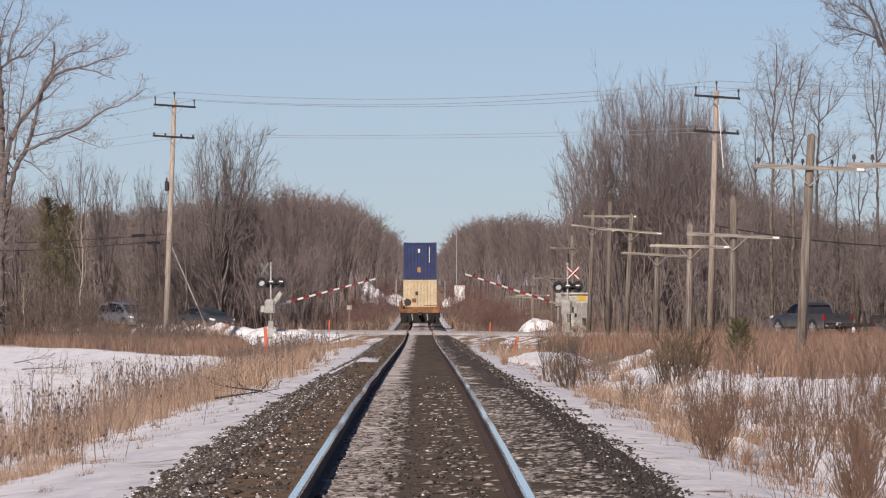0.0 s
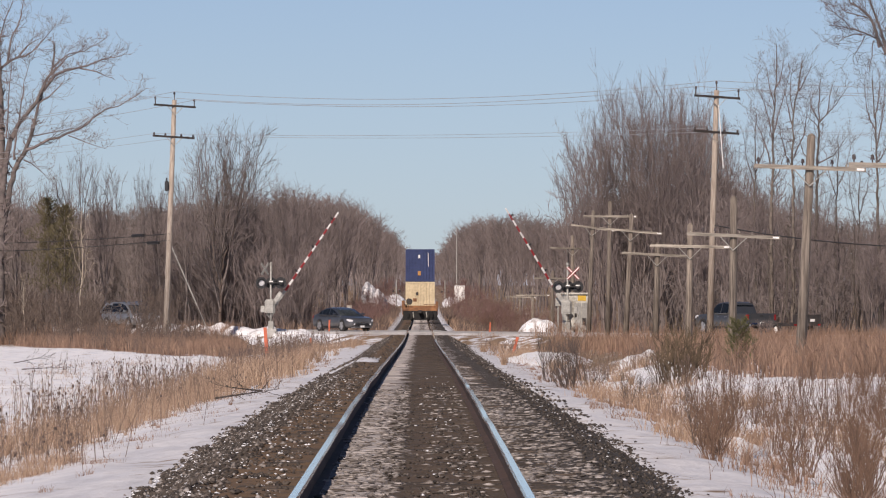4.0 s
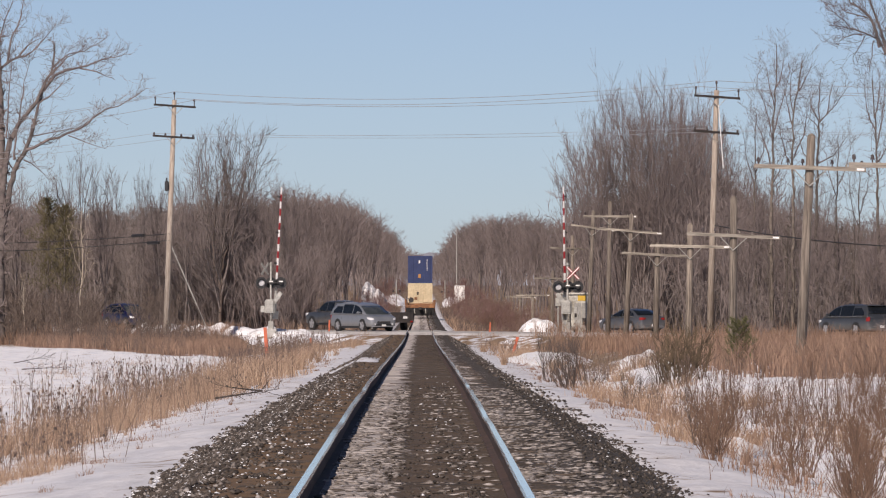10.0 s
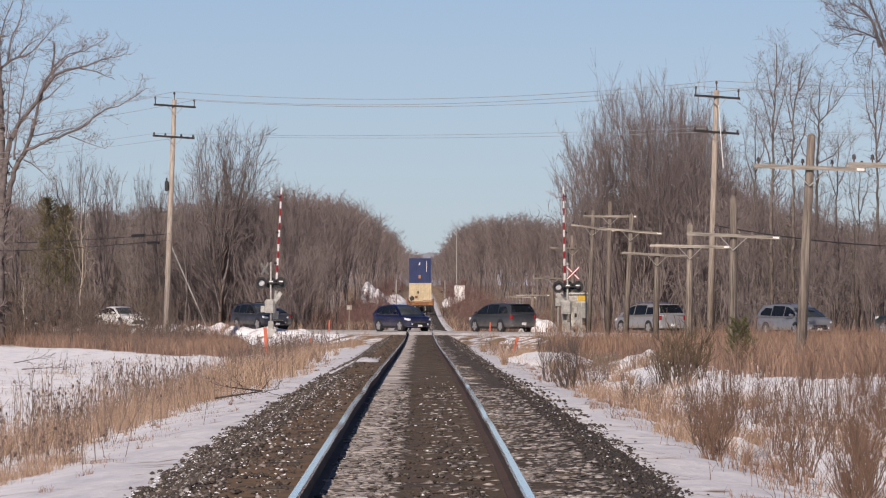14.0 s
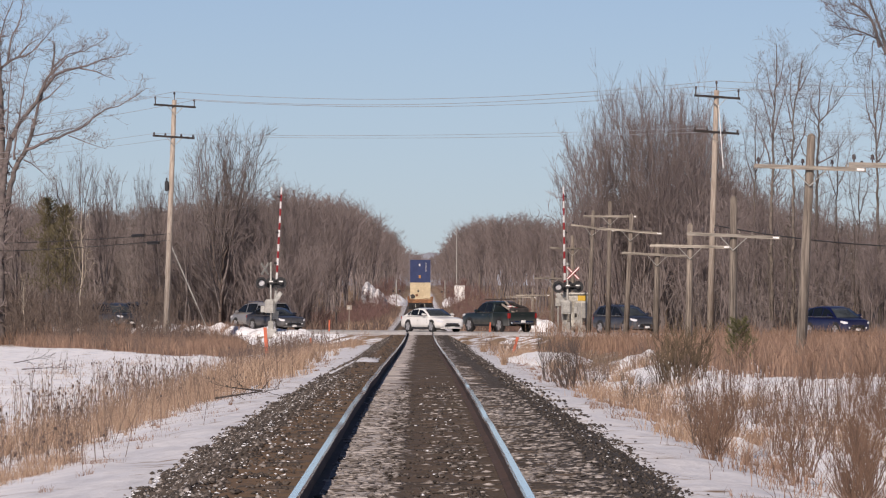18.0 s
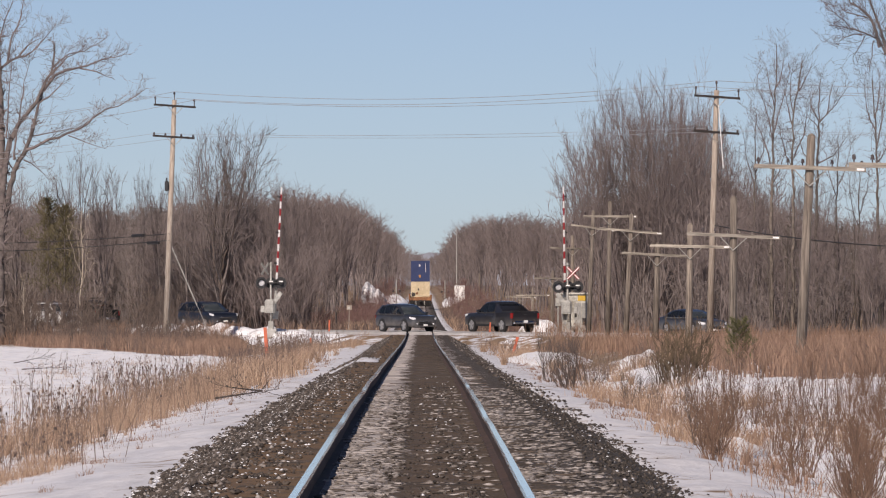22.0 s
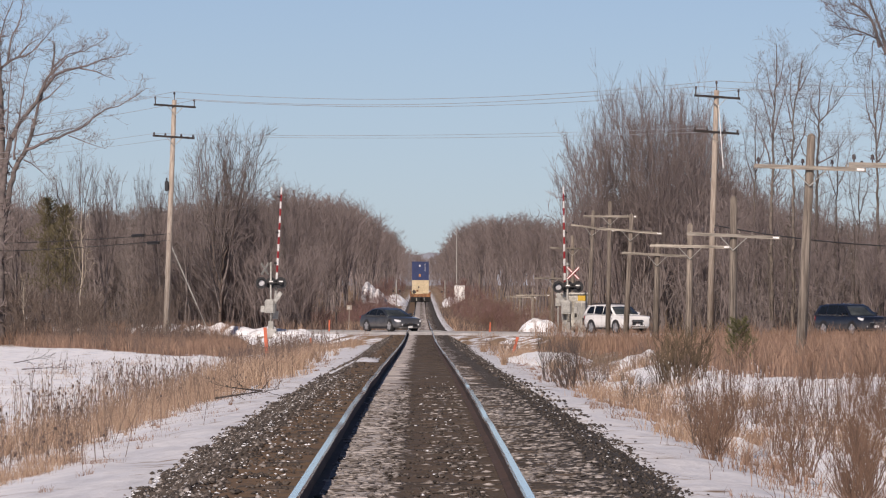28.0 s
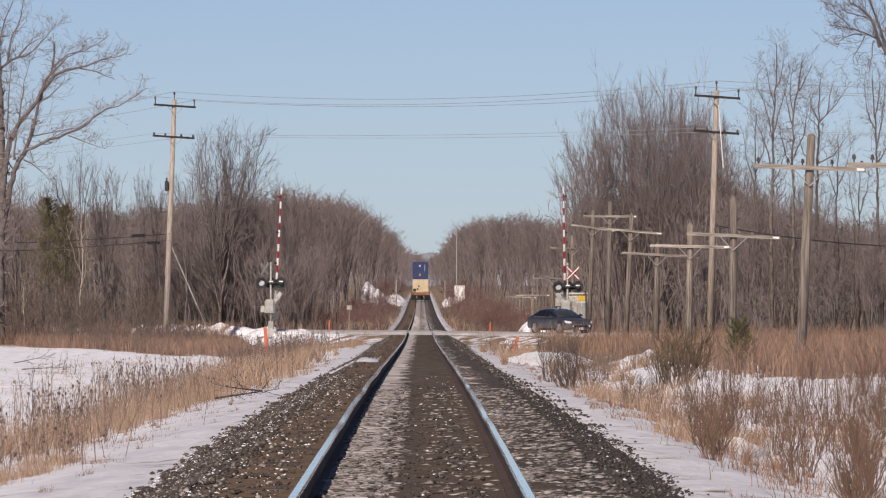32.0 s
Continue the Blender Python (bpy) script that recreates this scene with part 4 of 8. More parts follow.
for root, y, seed, rows in (
        (1366, 436, 41, ((0, 0.15, 0.02, ((1366, 588), (1365, 420), (1368, 300), (1370, 200), (1375, 130), (1374, 78))), (1, 0.05, 0.01, ((1366, 300), (1350, 240), (1326, 203))), (1, 0.05, 0.01, ((1368, 250), (1352, 180), (1334, 140))),
                         (1, 0.05, 0.01, ((1369, 235), (1385, 180), (1398, 128))), (1, 0.04, 0.01, ((1370, 190), (1360, 140), (1352, 110))), (1, 0.04, 0.01, ((1373, 160), (1384, 125), (1388, 96))), (1, 0.05, 0.01, ((1366, 330), (1385, 290), (1394, 250))))),
        (1402, 434, 42, ((0, 0.12, 0.03, ((1402, 588), (1404, 420), (1403, 300), (1404, 215), (1412, 160), (1420, 108))), (1, 0.05, 0.01, ((1404, 225), (1394, 180), (1388, 140))), (1, 0.04, 0.01, ((1405, 205), (1400, 160), (1404, 118))),
                         (1, 0.05, 0.01, ((1410, 170), (1426, 140), (1434, 120))), (1, 0.05, 0.01, ((1403, 300), (1388, 260), (1380, 225))), (1, 0.05, 0.01, ((1403, 280), (1420, 240), (1428, 195))))),
        (1446, 432, 43, ((0, 0.13, 0.05, ((1446, 588), (1446, 400), (1447, 280), (1450, 215))), (1, 0.06, 0.012, ((1450, 217), (1462, 205), (1479, 187), (1498, 158))), (1, 0.05, 0.012, ((1450, 217), (1449, 175), (1454, 135))),
                         (1, 0.05, 0.012, ((1450, 217), (1438, 190), (1430, 157))), (1, 0.04, 0.01, ((1464, 204), (1468, 170), (1472, 145))), (1, 0.05, 0.01, ((1447, 290), (1475, 275), (1500, 240))), (1, 0.04, 0.01, ((1447, 300), (1425, 270), (1414, 235))), (1, 0.04, 0.01, ((1449, 230), (1440, 215), (1420, 205))))),
        (1553, 426, 44, ((0, 0.12, 0.03, ((1556, 588), (1554, 400), (1552, 260), (1548, 200), (1544, 142))), (1, 0.05, 0.01, ((1552, 260), (1562, 200), (1566, 140))), (1, 0.04, 0.01, ((1550, 230), (1535, 190), (1530, 150))), (1, 0.04, 0.01, ((1549, 210), (1556, 170), (1556, 130))), (1, 0.05, 0.01, ((1553, 290), (1575, 250), (1590, 180))))),
        (1478, 442, 45, ((0, 0.09, 0.02, ((1478, 588), (1480, 420), (1482, 330), (1484, 240))), (1, 0.04, 0.01, ((1481, 350), (1468, 310), (1462, 270))), (1, 0.04, 0.01, ((1482, 330), (1498, 300), (1506, 262))))),
        (1338, 446, 46, ((0, 0.09, 0.02, ((1338, 588), (1337, 420), (1336, 300), (1338, 200))), (1, 0.04, 0.01, ((1337, 330), (1322, 280), (1316, 235))), (1, 0.04, 0.01, ((1336, 310), (1350, 270), (1356, 225))))),
        (1520, 448, 47, ((0, 0.08, 0.02, ((1520, 588), (1519, 420), (1522, 300))), (1, 0.04, 0.01, ((1519, 400), (1508, 360), (1503, 320))), (1, 0.04, 0.01, ((1520, 380), (1534, 340), (1540, 310)))))):
    x = at_bearing(root, y)
    tree_thing("bare_tree", guided(seed, limbs_at(y, root, rows), 4.0, (0.7, 2.0), 0.0075), pose(x, y, gz(x, y)), "tall slender bare tree among the telegraph poles", "trees by the pole line", ASH_BARK, slip=3)
# pale stems by the left brush
for b, e, w, y in ((141, 326, 80, 466), (43, 445, 34, 466)):
    plant("pale", fan_tree(671, 10, 3.0, 0.34, 11, 3, 3, 0.075, 0.0075, 0.95, arch=0.32), at_bearing(b, y), y, rise(e, y), "slim pale-barked tree in front of the brush", "pale trees", PALE_BARK, PALE_BARK, wide=w * PX * y / 3.2)
# dark evergreens in the brush
for x, y, h, w, seed in ((-23.3, 474, 8.2, 1.7, 14), (-24.7, 480, 8.8, 2.0, 15)):
    cedar = base("cedar_tree", pose(x, y, gz(x, y)), "dark olive cedar standing in the brown brush", "tree", "cedars in the brush")
    part("trunk", Build().tube((0, 0, -0.1), (0, 0, h - 0.4), 0.09, 0.02, 7), BARK, cedar)
    rc = np.random.RandomState(seed)
    cn = 2600
    ch = 2.6 + (h - 2.6) * rc.uniform(0, 1, cn) ** 0.8
    ca = rc.uniform(0, 6.28, cn)
    cr = np.minimum((h + 1.2 - ch) * 0.5, w) * rc.uniform(0.02, 1.0, cn) ** 0.8 * (0.6 + 0.4 * np.sin(ch * 4 + ca * 2 + np.sin(ca * 3)))
    c0 = np.stack([np.cos(ca) * cr, np.sin(ca) * cr, ch - cr * 0.15], -1)
    c1 = c0 + np.stack([np.cos(ca) * 0.12, np.sin(ca) * 0.12, np.full(cn, 0.16)], -1) + rc.normal(0, 0.07, (cn, 3))
    V, F = ribbons(np.concatenate([c0, c1, np.full((cn, 1), 0.018), np.full((cn, 1), 0.008)], 1), 3)
    part("foliage", fast_mesh("foliage", V, F, CEDAR), None, cedar, "sparse olive-brown scaly foliage")
# woodland edges along the cutting and behind the road
EDGE = [fan_tree(681 + i, 10, 4.0, 0.18, 20, 8, 7, 0.085, 0.0085, 0.85, stems_n=1 + i % 2, arch=0.46) for i in range(5)]
for i in range(56):
    y = 490 + 1500 * (i / 56.0) ** 1.5 + rng.uniform(-8, 8)
    for side in (-1, 1):
        x = (edge_left(y) if side < 0 else edge_right(y)) + side * rng.uniform(0, 3.5)
        if not off_road(x, y):
            continue
        k = rng.randrange(5)
        plant("edge%d" % k, EDGE[k], x, y, min(15.5, canopy(x, y) * rng.uniform(0.80, 1.0)), "bare woodland tree at the edge of the cutting", "woodland edge trees")
for i in range(34):
    side = -1 if i < 18 else 1
    u, v = (-rng.uniform(36, 110), rng.uniform(10, 16)) if side < 0 else (rng.uniform(26, 75), rng.uniform(10, 18))
    p = road_at(u, v)
    k = rng.randrange(5)
    plant("edge%d" % k, EDGE[k], p.x, p.y, canopy(p.x, p.y) * rng.uniform(0.72, 0.98), "bare woodland tree behind the road", "woodland edge trees")


def woods(name, S_list, spots, mat, label, sizes=(0.7, 1.1), own_h=None):
    """A wood as one mesh of many joined bare trees; with own_h they grow to the skyline, else by sizes."""
    Vs, Fs, k = [], [], 0
    protos = [joined([tubes(S[S[:, 8] == 0], 3), ribbons(S[S[:, 8] > 0], i)]) for i, S in enumerate(S_list)]
    for i, (x, y) in enumerate(spots):
        V, F = protos[i % len(protos)]
        s = rng.uniform(*sizes)
        turn = rng.uniform(-0.6, 0.6) + (math.pi if rng.random() < 0.5 else 0)
        tall = rng.uniform(0.9, 1.15)
        if own_h:
            h = min(canopy(x, y) * s, 15.5)
            s = max(0.75, min(1.3, h / own_h)) * rng.uniform(0.85, 1.15)
            tall = h / own_h / s
        V = moved(V, x, y, gz(x, y), turn, s, tall)
        Vs.append(V)
        Fs.append(F + k)
        k += len(V)
    return tagged(new(name, fast_mesh(name, np.concatenate(Vs), np.concatenate(Fs), mat, True)), label, "woods", kind="stuff")


def spots(n, x0, x1, y0, y1, keep=lambda x, y: True, power=1.0):
    out = []
    while len(out) < n:
        x, y = rng.uniform(x0, x1), y0 + (y1 - y0) * rng.random() ** power
        if off_road(x, y, 9) and keep(x, y):
            out.append((x, y))
    return out


LIGHT = [fan_tree(700 + i, 10, 3.4, 0.22, 13, 6, 7, 0.065, 0.0080, 0.86, arch=0.44) for i in range(6)]
THIN = [fan_tree(740 + i, 4.6, 2.6, 0.05, 10, 4, 3, 0.022, 0.0095, 0.8, stems_n=3, arch=0.5) for i in range(5)]
FAR = [fan_tree(780 + i, 10, 4.4, 0.12, 11, 4, 4, 0.08, 0.019, 0.85, arch=0.44) for i in range(5)]
MASS = [fan_tree(820 + i, 10, 4.0, 0.10, 12, 6, 5, 0.075, 0.0105, 0.85, arch=0.46) for i in range(5)]
behind = lambda x, y: road_uv(x, y)[1] > 9
woods("woodland", LIGHT, spots(170, -36, -15, 468, 550, behind) + spots(40, -62, -36, 480, 560, behind), BARK, "dense grey-brown bare woodland behind the road", (0.70, 1.02), 10)
woods("woodland", MASS, spots(150, -46, -14, 505, 640, behind) + spots(40, -72, -46, 520, 640, behind), BARK, "deeper bare woodland behind the road", (0.88, 1.0), 10)
woods("woodland", LIGHT, spots(170, 16, 36, 398, 530, behind) + spots(40, 36, 60, 396, 530, behind), TWIG, "dense grey-brown bare woodland behind the road", (0.70, 1.0), 10)
woods("woodland", MASS, spots(150, 15, 44, 450, 620, behind) + spots(40, 44, 66, 470, 620, behind), TWIG, "deeper bare woodland behind the road", (0.85, 1.0), 10)


def lining(n, edge, side, y0, y1, deep):
    out = []
    for _ in range(n):
        y = y0 + (y1 - y0) * rng.random() ** 1.2
        out.append((edge(y) + side * (1.2 + deep * rng.random()), y))
    return [p for p in out if off_road(*p, 9)]


woods("woodland", LIGHT, lining(130, edge_left, -1, 500, 1000, 12) + lining(130, edge_right, 1, 500, 1000, 12), TWIG, "bare woodland lining the railway cutting", (0.82, 1.0), 10)
woods("woodland", FAR, lining(170, edge_left, -1, 850, 2500, 9), TWIG, "bare woodland lining the far railway cutting", (0.82, 1.0), 10)
woods("woodland", FAR, lining(190, edge_right, 1, 850, 2500, 12), TWIG, "bare woodland lining the far railway cutting", (0.82, 1.0), 10)
woods("woodland", FAR, spots(120, -22, 22, 2450, 2780), TWIG, "distant wood closing the view down the line", (0.85, 1.0), 10)
woods("woodland", FAR, spots(90, -24, 24, 2300, 2700), TWIG, "low distant wood closing the view down the line", (0.35, 0.7), 10)
STRAIGHT = [fan_tree(820 + i, 10, 1.7, 0.42, 9, 4, 3, 0.075, 0.0085, 0.97, wander=0.5, arch=0.36) for i in range(4)]
woods("woodland", STRAIGHT, spots(46, 17, 44, 405, 440, behind), ASH_BARK, "slim upright trunks at the edge of the wood", (0.62, 0.98), 10)
woods("woodland", STRAIGHT, spots(16, -44, -15, 462, 492, behind), BARK, "slim upright trunks at the edge of the wood", (0.62, 0.98), 10)
FINE = [fan_tree(860 + i, 6.5, 3.4, 0.04, 13, 5, 6, 0.020, 0.0062, 0.85, stems_n=3, arch=0.5) for i in range(5)]
woods("undergrowth", FINE, spots(180, -52, -13, 456, 496, behind) + spots(60, -13, -7.2, 464, 500, behind), TWIG, "fine brown brush under the trees", (0.7, 1.25))
far_shoulder = [road_at(-31 - 0.8 * k, 7.6 + 0.25 * (k * 7 % 10)) for k in range(18)]
woods("undergrowth", FINE, [(p.x, p.y) for p in far_shoulder], TWIG, "fine brown brush on the far shoulder of the road", (0.7, 1.2))
woods("undergrowth", THIN, spots(60, -52, -13, 462, 520, behind) + spots(150, 13, 48, 425, 500, behind), BARK, "thin brown saplings and brush under the trees", (0.7, 1.2))
near_road = lambda x, y: road_uv(x, y)[1] < -7 and (x > 0 or y > 352 + 7.0 * max(0, -11 - x))


def hedge(n, seed):
    """Places along the near side of the road, left of the line: thick, then an opening, then thick again beside the pole."""
    r = random.Random(seed)
    out = []
    while len(out) < n:
        p = road_at(r.uniform(-62, -6), r.uniform(-15, -7.5))
        b = 744.6 + p.x / (PX * p.y)
        if r.random() < (0.8 if b < 172 else 0.15 if b < 248 else 1.0 if b < 300 else 0.08 if b < 360 else 0.0):
            out.append((p.x, p.y))
    return out


woods("roadside_brush", THIN, hedge(150, 77), BRUSH, "tangled brown brush between field and road", (0.45, 0.95))
woods("roadside_brush", THIN, spots(26, 16, 40, 330, 395, near_road), TWIG, "thin bare brush beside the pole line", (0.22, 0.45))
woods("cutting_brush", THIN, spots(80, -13, -4.5, 470, 640) + spots(120, -8, -3.3, 600, 1050) + spots(80, 4.5, 14, 470, 760) + spots(80, 3.3, 9, 700, 1050), CUT_TWIG, "reddish bare brush along the track beyond the crossing", (0.28, 0.6))


# ---- grass, weeds and shrubs ----
def blades(name, pts, mat, label, h=(0.35, 0.75), w=0.008, lean=0.35, category="grass"):
    """Bent blades, two quads each, joined."""
    r = np.random.RandomState(len(pts) % 9973)
    P = np.asarray(pts)
    n = len(P)
    z = ground_z(P[:, 0], P[:, 1]) - 0.03
    H = r.uniform(*h, n)
    az = r.uniform(0, 6.283, n)
    ln = r.uniform(0.1, lean, n) * H
    # blades lie square to the line more or less, so that they show their width
    wa = r.uniform(-0.9, 0.9, n)
    ax, ay = np.cos(wa) * w, np.sin(wa) * w
    V = np.empty((n, 6, 3))
    for k, (f, ww) in enumerate(((0, 1.0), (0.55, 0.8), (1.0, 0.25))):
        cx = P[:, 0] + np.cos(az) * ln * f * f
        cy = P[:, 1] + np.sin(az) * ln * f * f
        cz = z + H * f * (1 - 0.1 * f)
        V[:, 2 * k] = np.stack([cx - ax * ww, cy - ay * ww, cz], -1)
        V[:, 2 * k + 1] = np.stack([cx + ax * ww, cy + ay * ww, cz], -1)
    k = (np.arange(n) * 6)[:, None]
    F = np.concatenate([k + np.array([[0, 1, 3, 2]]), k + np.array([[2, 3, 5, 4]])])
    return tagged(new(name, fast_mesh(name, V.reshape(-1, 3), F, mat)), label, category, kind="stuff")


def scatter(n, x0, x1, y0, y1, seed, clump=0.5, patch=1.0, power=1.0, keep=None):
    """Points in uneven clumps, thinner towards y1 by power."""
    r = np.random.RandomState(seed)
    c = max(1, int(n / 14))
    cx = r.uniform(x0, x1, c)
    cy = y0 + (y1 - y0) * r.uniform(0, 1, c) ** power
    f = wavy(cx * 1.7 + seed, cy * 1.3)
    ok = f > np.quantile(f, 1 - patch)
    if keep is not None:
        ok &= keep(cx, cy)
    cx, cy = cx[ok], cy[ok]
    i = r.randint(0, len(cx), n)
    P = np.stack([cx[i] + r.normal(0, clump * 0.5, n), cy[i] + r.normal(0, clump, n)], -1)
    P = P[np.abs(P[:, 0] - GX) > np.where(P[:, 1] > 455, 2.55, 3.05)]
    return P[np.abs(road_uv(P[:, 0], P[:, 1])[1]) > 5.2]


def verge(n, rows, spread, seed, y0, y1, power=1.0, tuft=22):
    """Points round a line beside the track, in tufts of very uneven size."""
    r = np.random.RandomState(seed)
    c = n // tuft
    cy = y0 + (y1 - y0) * r.uniform(0, 1, c) ** power
    cx = np.interp(cy, [q[0] for q in rows], [q[1] for q in rows]) + r.normal(0, 1, c) * spread
    wt = r.gamma(0.42, 1.0, c)
    i = r.choice(c, n, p=wt / wt.sum())
    g = r.gamma(1.2, 0.09, c) + (0.4 if tuft < 10 else 0)
    P = np.stack([cx[i] + r.normal(0, 1, n) * g[i], cy[i] + r.normal(0, 1, n) * g[i] * 2.5], -1)
    P = P[np.abs(P[:, 0] - GX) > 3.1]
    return P[np.abs(road_uv(P[:, 0], P[:, 1])[1]) > 5.2]


LEFT_LINE = [(70, -6.6), (90, -6.0), (103, -5.45), (147, -5.1), (184, -4.95), (230, -4.9), (330, -5.0), (420, -5.2)]
blades("dry_grass", verge(13500, LEFT_LINE, 0.45, 1, 86, 200, 0.9, 30), GRASS, "golden dry grass standing in snow beside the ballast", (0.06, 0.60), 0.0030, 1.2)
blades("dry_grass", verge(3900, LEFT_LINE, 0.8, 2, 170, 390, 1.3), GRASS, "golden dry grass standing in snow beside the ballast", (0.2, 0.9), 0.008, 0.8)
RIGHT_LINE = [(60, 4.0), (100, 4.6), (140, 4.8), (240, 5.4), (430, 5.0)]
blades("dry_grass", verge(3600, RIGHT_LINE, 0.8, 3, 62, 160), BROWN_GRASS, "sparse dry grass poking out of the snow", (0.06, 0.36), 0.0045, 1.0)
blades("dry_grass", verge(2400, RIGHT_LINE, 1.0, 8, 140, 420), GRASS, "sparse dry grass poking out of the snow", (0.15, 0.55), 0.008, 0.9)
blades("dry_grass", scatter(2600, 3.6, 7.5, 84, 210, 9, 0.4, 0.55), GRASS, "sparse dry grass poking out of the snow", (0.1, 0.45), 0.006, 0.9)
blades("brown_grass", scatter(42000, 5.2, 42, 176, 445, 4, 0.6, 0.95, 1.0, lambda x, y: (x > np.interp(y, [176, 188, 250, 385, 386], [9.0, 8.4, 8.6, 8.2, 6.4])) & (y > 184 + 5 * np.sin(x * 1.3))), BROWN_GRASS, "tall brown grass meadow beside the road", (0.5, 1.2), 0.013, 0.6)
blades("brown_grass", scatter(25000, -30, -5, 345, 480, 5, 0.6, 0.9, 1.0, lambda x, y: (y > 366 + 6.4 * np.maximum(0, -11 - x)) & (road_uv(x, y)[1] < -5) & (x < -11.5 + (450 - y) * 0.03)), BROWN_GRASS, "tall brown grass between field and road", (0.4, 1.0), 0.014, 0.6)
blades("dry_grass", scatter(2200, -11, -3.4, 375, 437, 12, 0.5, 0.6), GRASS, "dry grass tufts on the snowy road bank", (0.15, 0.6), 0.010, 0.9)
blades("dry_grass", scatter(9000, -12, 12, 455, 700, 6, 0.8, 0.7), GRASS, "tufts of dry grass along the track beyond the crossing", (0.4, 0.9), 0.02, 0.6)


def stems(name, pts, mat, label, h=(0.5, 1.0), r0=0.005, heads=True, seed=1):
    """Dead weeds: straight stems with short side twigs and dark seed heads."""
    r = random.Random(seed)
    S = []
    for x, y in pts:
        z = gz(x, y) - 0.03
        hh = r.uniform(*h)
        tip = Vector((x + r.gauss(0, 0.16) * hh, y + r.gauss(0, 0.10), z + hh))
        foot = Vector((x, y, z))
        S.append((*foot, *tip, r0, r0 * 0.5))
        for i in range(r.randint(2, 5)):
            q = foot.lerp(tip, r.uniform(0.45, 0.95))
            e = q + Vector((r.gauss(0, 0.09), r.gauss(0, 0.05), r.uniform(0.06, 0.2))) * hh
            S.append((*q, *e, r0 * 0.7, r0 * 0.4))
            if heads and r.random() < 0.08:
                S.append((*e, *(e + Vector((0, 0, 0.04 * hh + 0.015))), r.uniform(0.010, 0.022), r.uniform(0.008, 0.018)))
        if heads and r.random() < 0.26:
            S.append((*tip, *(tip + Vector((0, 0, 0.04))), r.uniform(0.010, 0.02), r.uniform(0.006, 0.015)))
    V, F = tubes(np.array(S), 4)
    return tagged(new(name, fast_mesh(name, V, F, mat)), label, "weeds", kind="stuff")


stems("dead_weeds", verge(420, [(80, -5.2), (170, -5.8)], 0.6, 21, 82, 170, 1.0, 4), WEED, "dead brown weeds with dark seed heads in snow", (0.35, 0.9), 0.0042, True, 3)
stems("dead_weeds", verge(720, [(150, -5.7), (250, -6.1), (400, -6.4)], 1.0, 22, 150, 400, 1.0, 4), WEED, "dead brown weeds with dark seed heads in snow", (0.45, 1.1), 0.0065, True, 4)
stems("dead_weeds", verge(760, LEFT_LINE, 0.55, 24, 84, 220, 1.0, 5), GRASS, "pale dead stems rising from dry grass", (0.3, 0.85), 0.0042, False, 6)
blades("dry_grass", scatter(1900, -5.1, -4.1, 74, 90, 94, 0.18, 0.6), GRASS, "low pale grass in trackside snow", (0.05, 0.30), 0.0026, 1.0)
stems("dead_weeds", verge(90, [(78, -4.75), (96, -4.9)], 0.25, 25, 78, 96, 1.0, 4), WEED, "dead weed stems standing in trackside snow", (0.2, 0.55), 0.0038, True, 7)
stems("dead_weeds", scatter(620, 4.4, 14, 95, 215, 23, 0.8, 0.9), WEED, "thin dead weed stems standing in the snow", (0.4, 1.1), 0.006, False, 5)


def shrub(seed, height, stems_n, spread, twig=0.0034):
    """A bare shrub: many thin stems from one root, each with twigs."""
    r = random.Random(seed)
    out = []

    def shoot(p, d, ln, rad, level):
        n = 4
        pts = [p]
        for i in range(n):
            d = (d + Vector((r.gauss(0, 0.13), r.gauss(0, 0.13), 0.10))).normalized()
            q = p + d * (ln / n)
            out.append((*p, *q, max(twig * 0.6, rad * (1 - i / n * 0.8)), max(twig * 0.6, rad * (1 - (i + 1) / n * 0.8)), level))
            p = q
            pts.append(p)
        if level < 2:
            for i in range(r.randint(3, 6) if level == 0 else r.randint(1, 3)):
                q = pts[r.randint(1, n)]
                nd = (d + Vector((r.gauss(0, 0.5), r.gauss(0, 0.5), r.gauss(0.15, 0.2)))).normalized()
                shoot(q, nd, ln * r.uniform(0.3, 0.55), rad * 0.55, level + 1)

    for i in range(stems_n):
        az = r.uniform(0, 6.283)
        lean = r.uniform(0.05, spread)
        shoot(Vector((math.cos(az) * 0.12 * r.random(), math.sin(az) * 0.12 * r.random(), -0.05)), Vector((math.cos(az) * lean, math.sin(az) * lean, 1)).normalized(), height * r.uniform(0.6, 1.0), 0.0115 * r.uniform(0.6, 1.1), 0)
    return np.array(out)


shrub_kinds = [(shrub(5, 1.35, 16, 0.6), RED_TWIG), (shrub(6, 1.2, 22, 0.8), RED_TWIG), (shrub(8, 0.95, 9, 0.8, 0.0044), BRUSH), (shrub(9, 1.5, 12, 0.5), RED_TWIG)]
shrub_protos = {}


def put_shrub(k, x, y, size, label):
    m = pose(x, y, gz(x, y), 0, 0, rng.uniform(0, 360))
    if k in shrub_protos:
        t = copy_thing(shrub_protos[k], m)
    else:
        S = shrub_kinds[k][0]
        V, F = joined([tubes(S[S[:, 8] < 2], 3), ribbons(S[S[:, 8] == 2])])
        t = new("bare_shrub", fast_mesh("bare_shrub", V, F, shrub_kinds[k][1], True))
        t.matrix_world = m
        shrub_protos[k] = t
    t.scale = (size,) * 3
    return tagged(t, label, "shrub", "shrubs in the snowy verge")


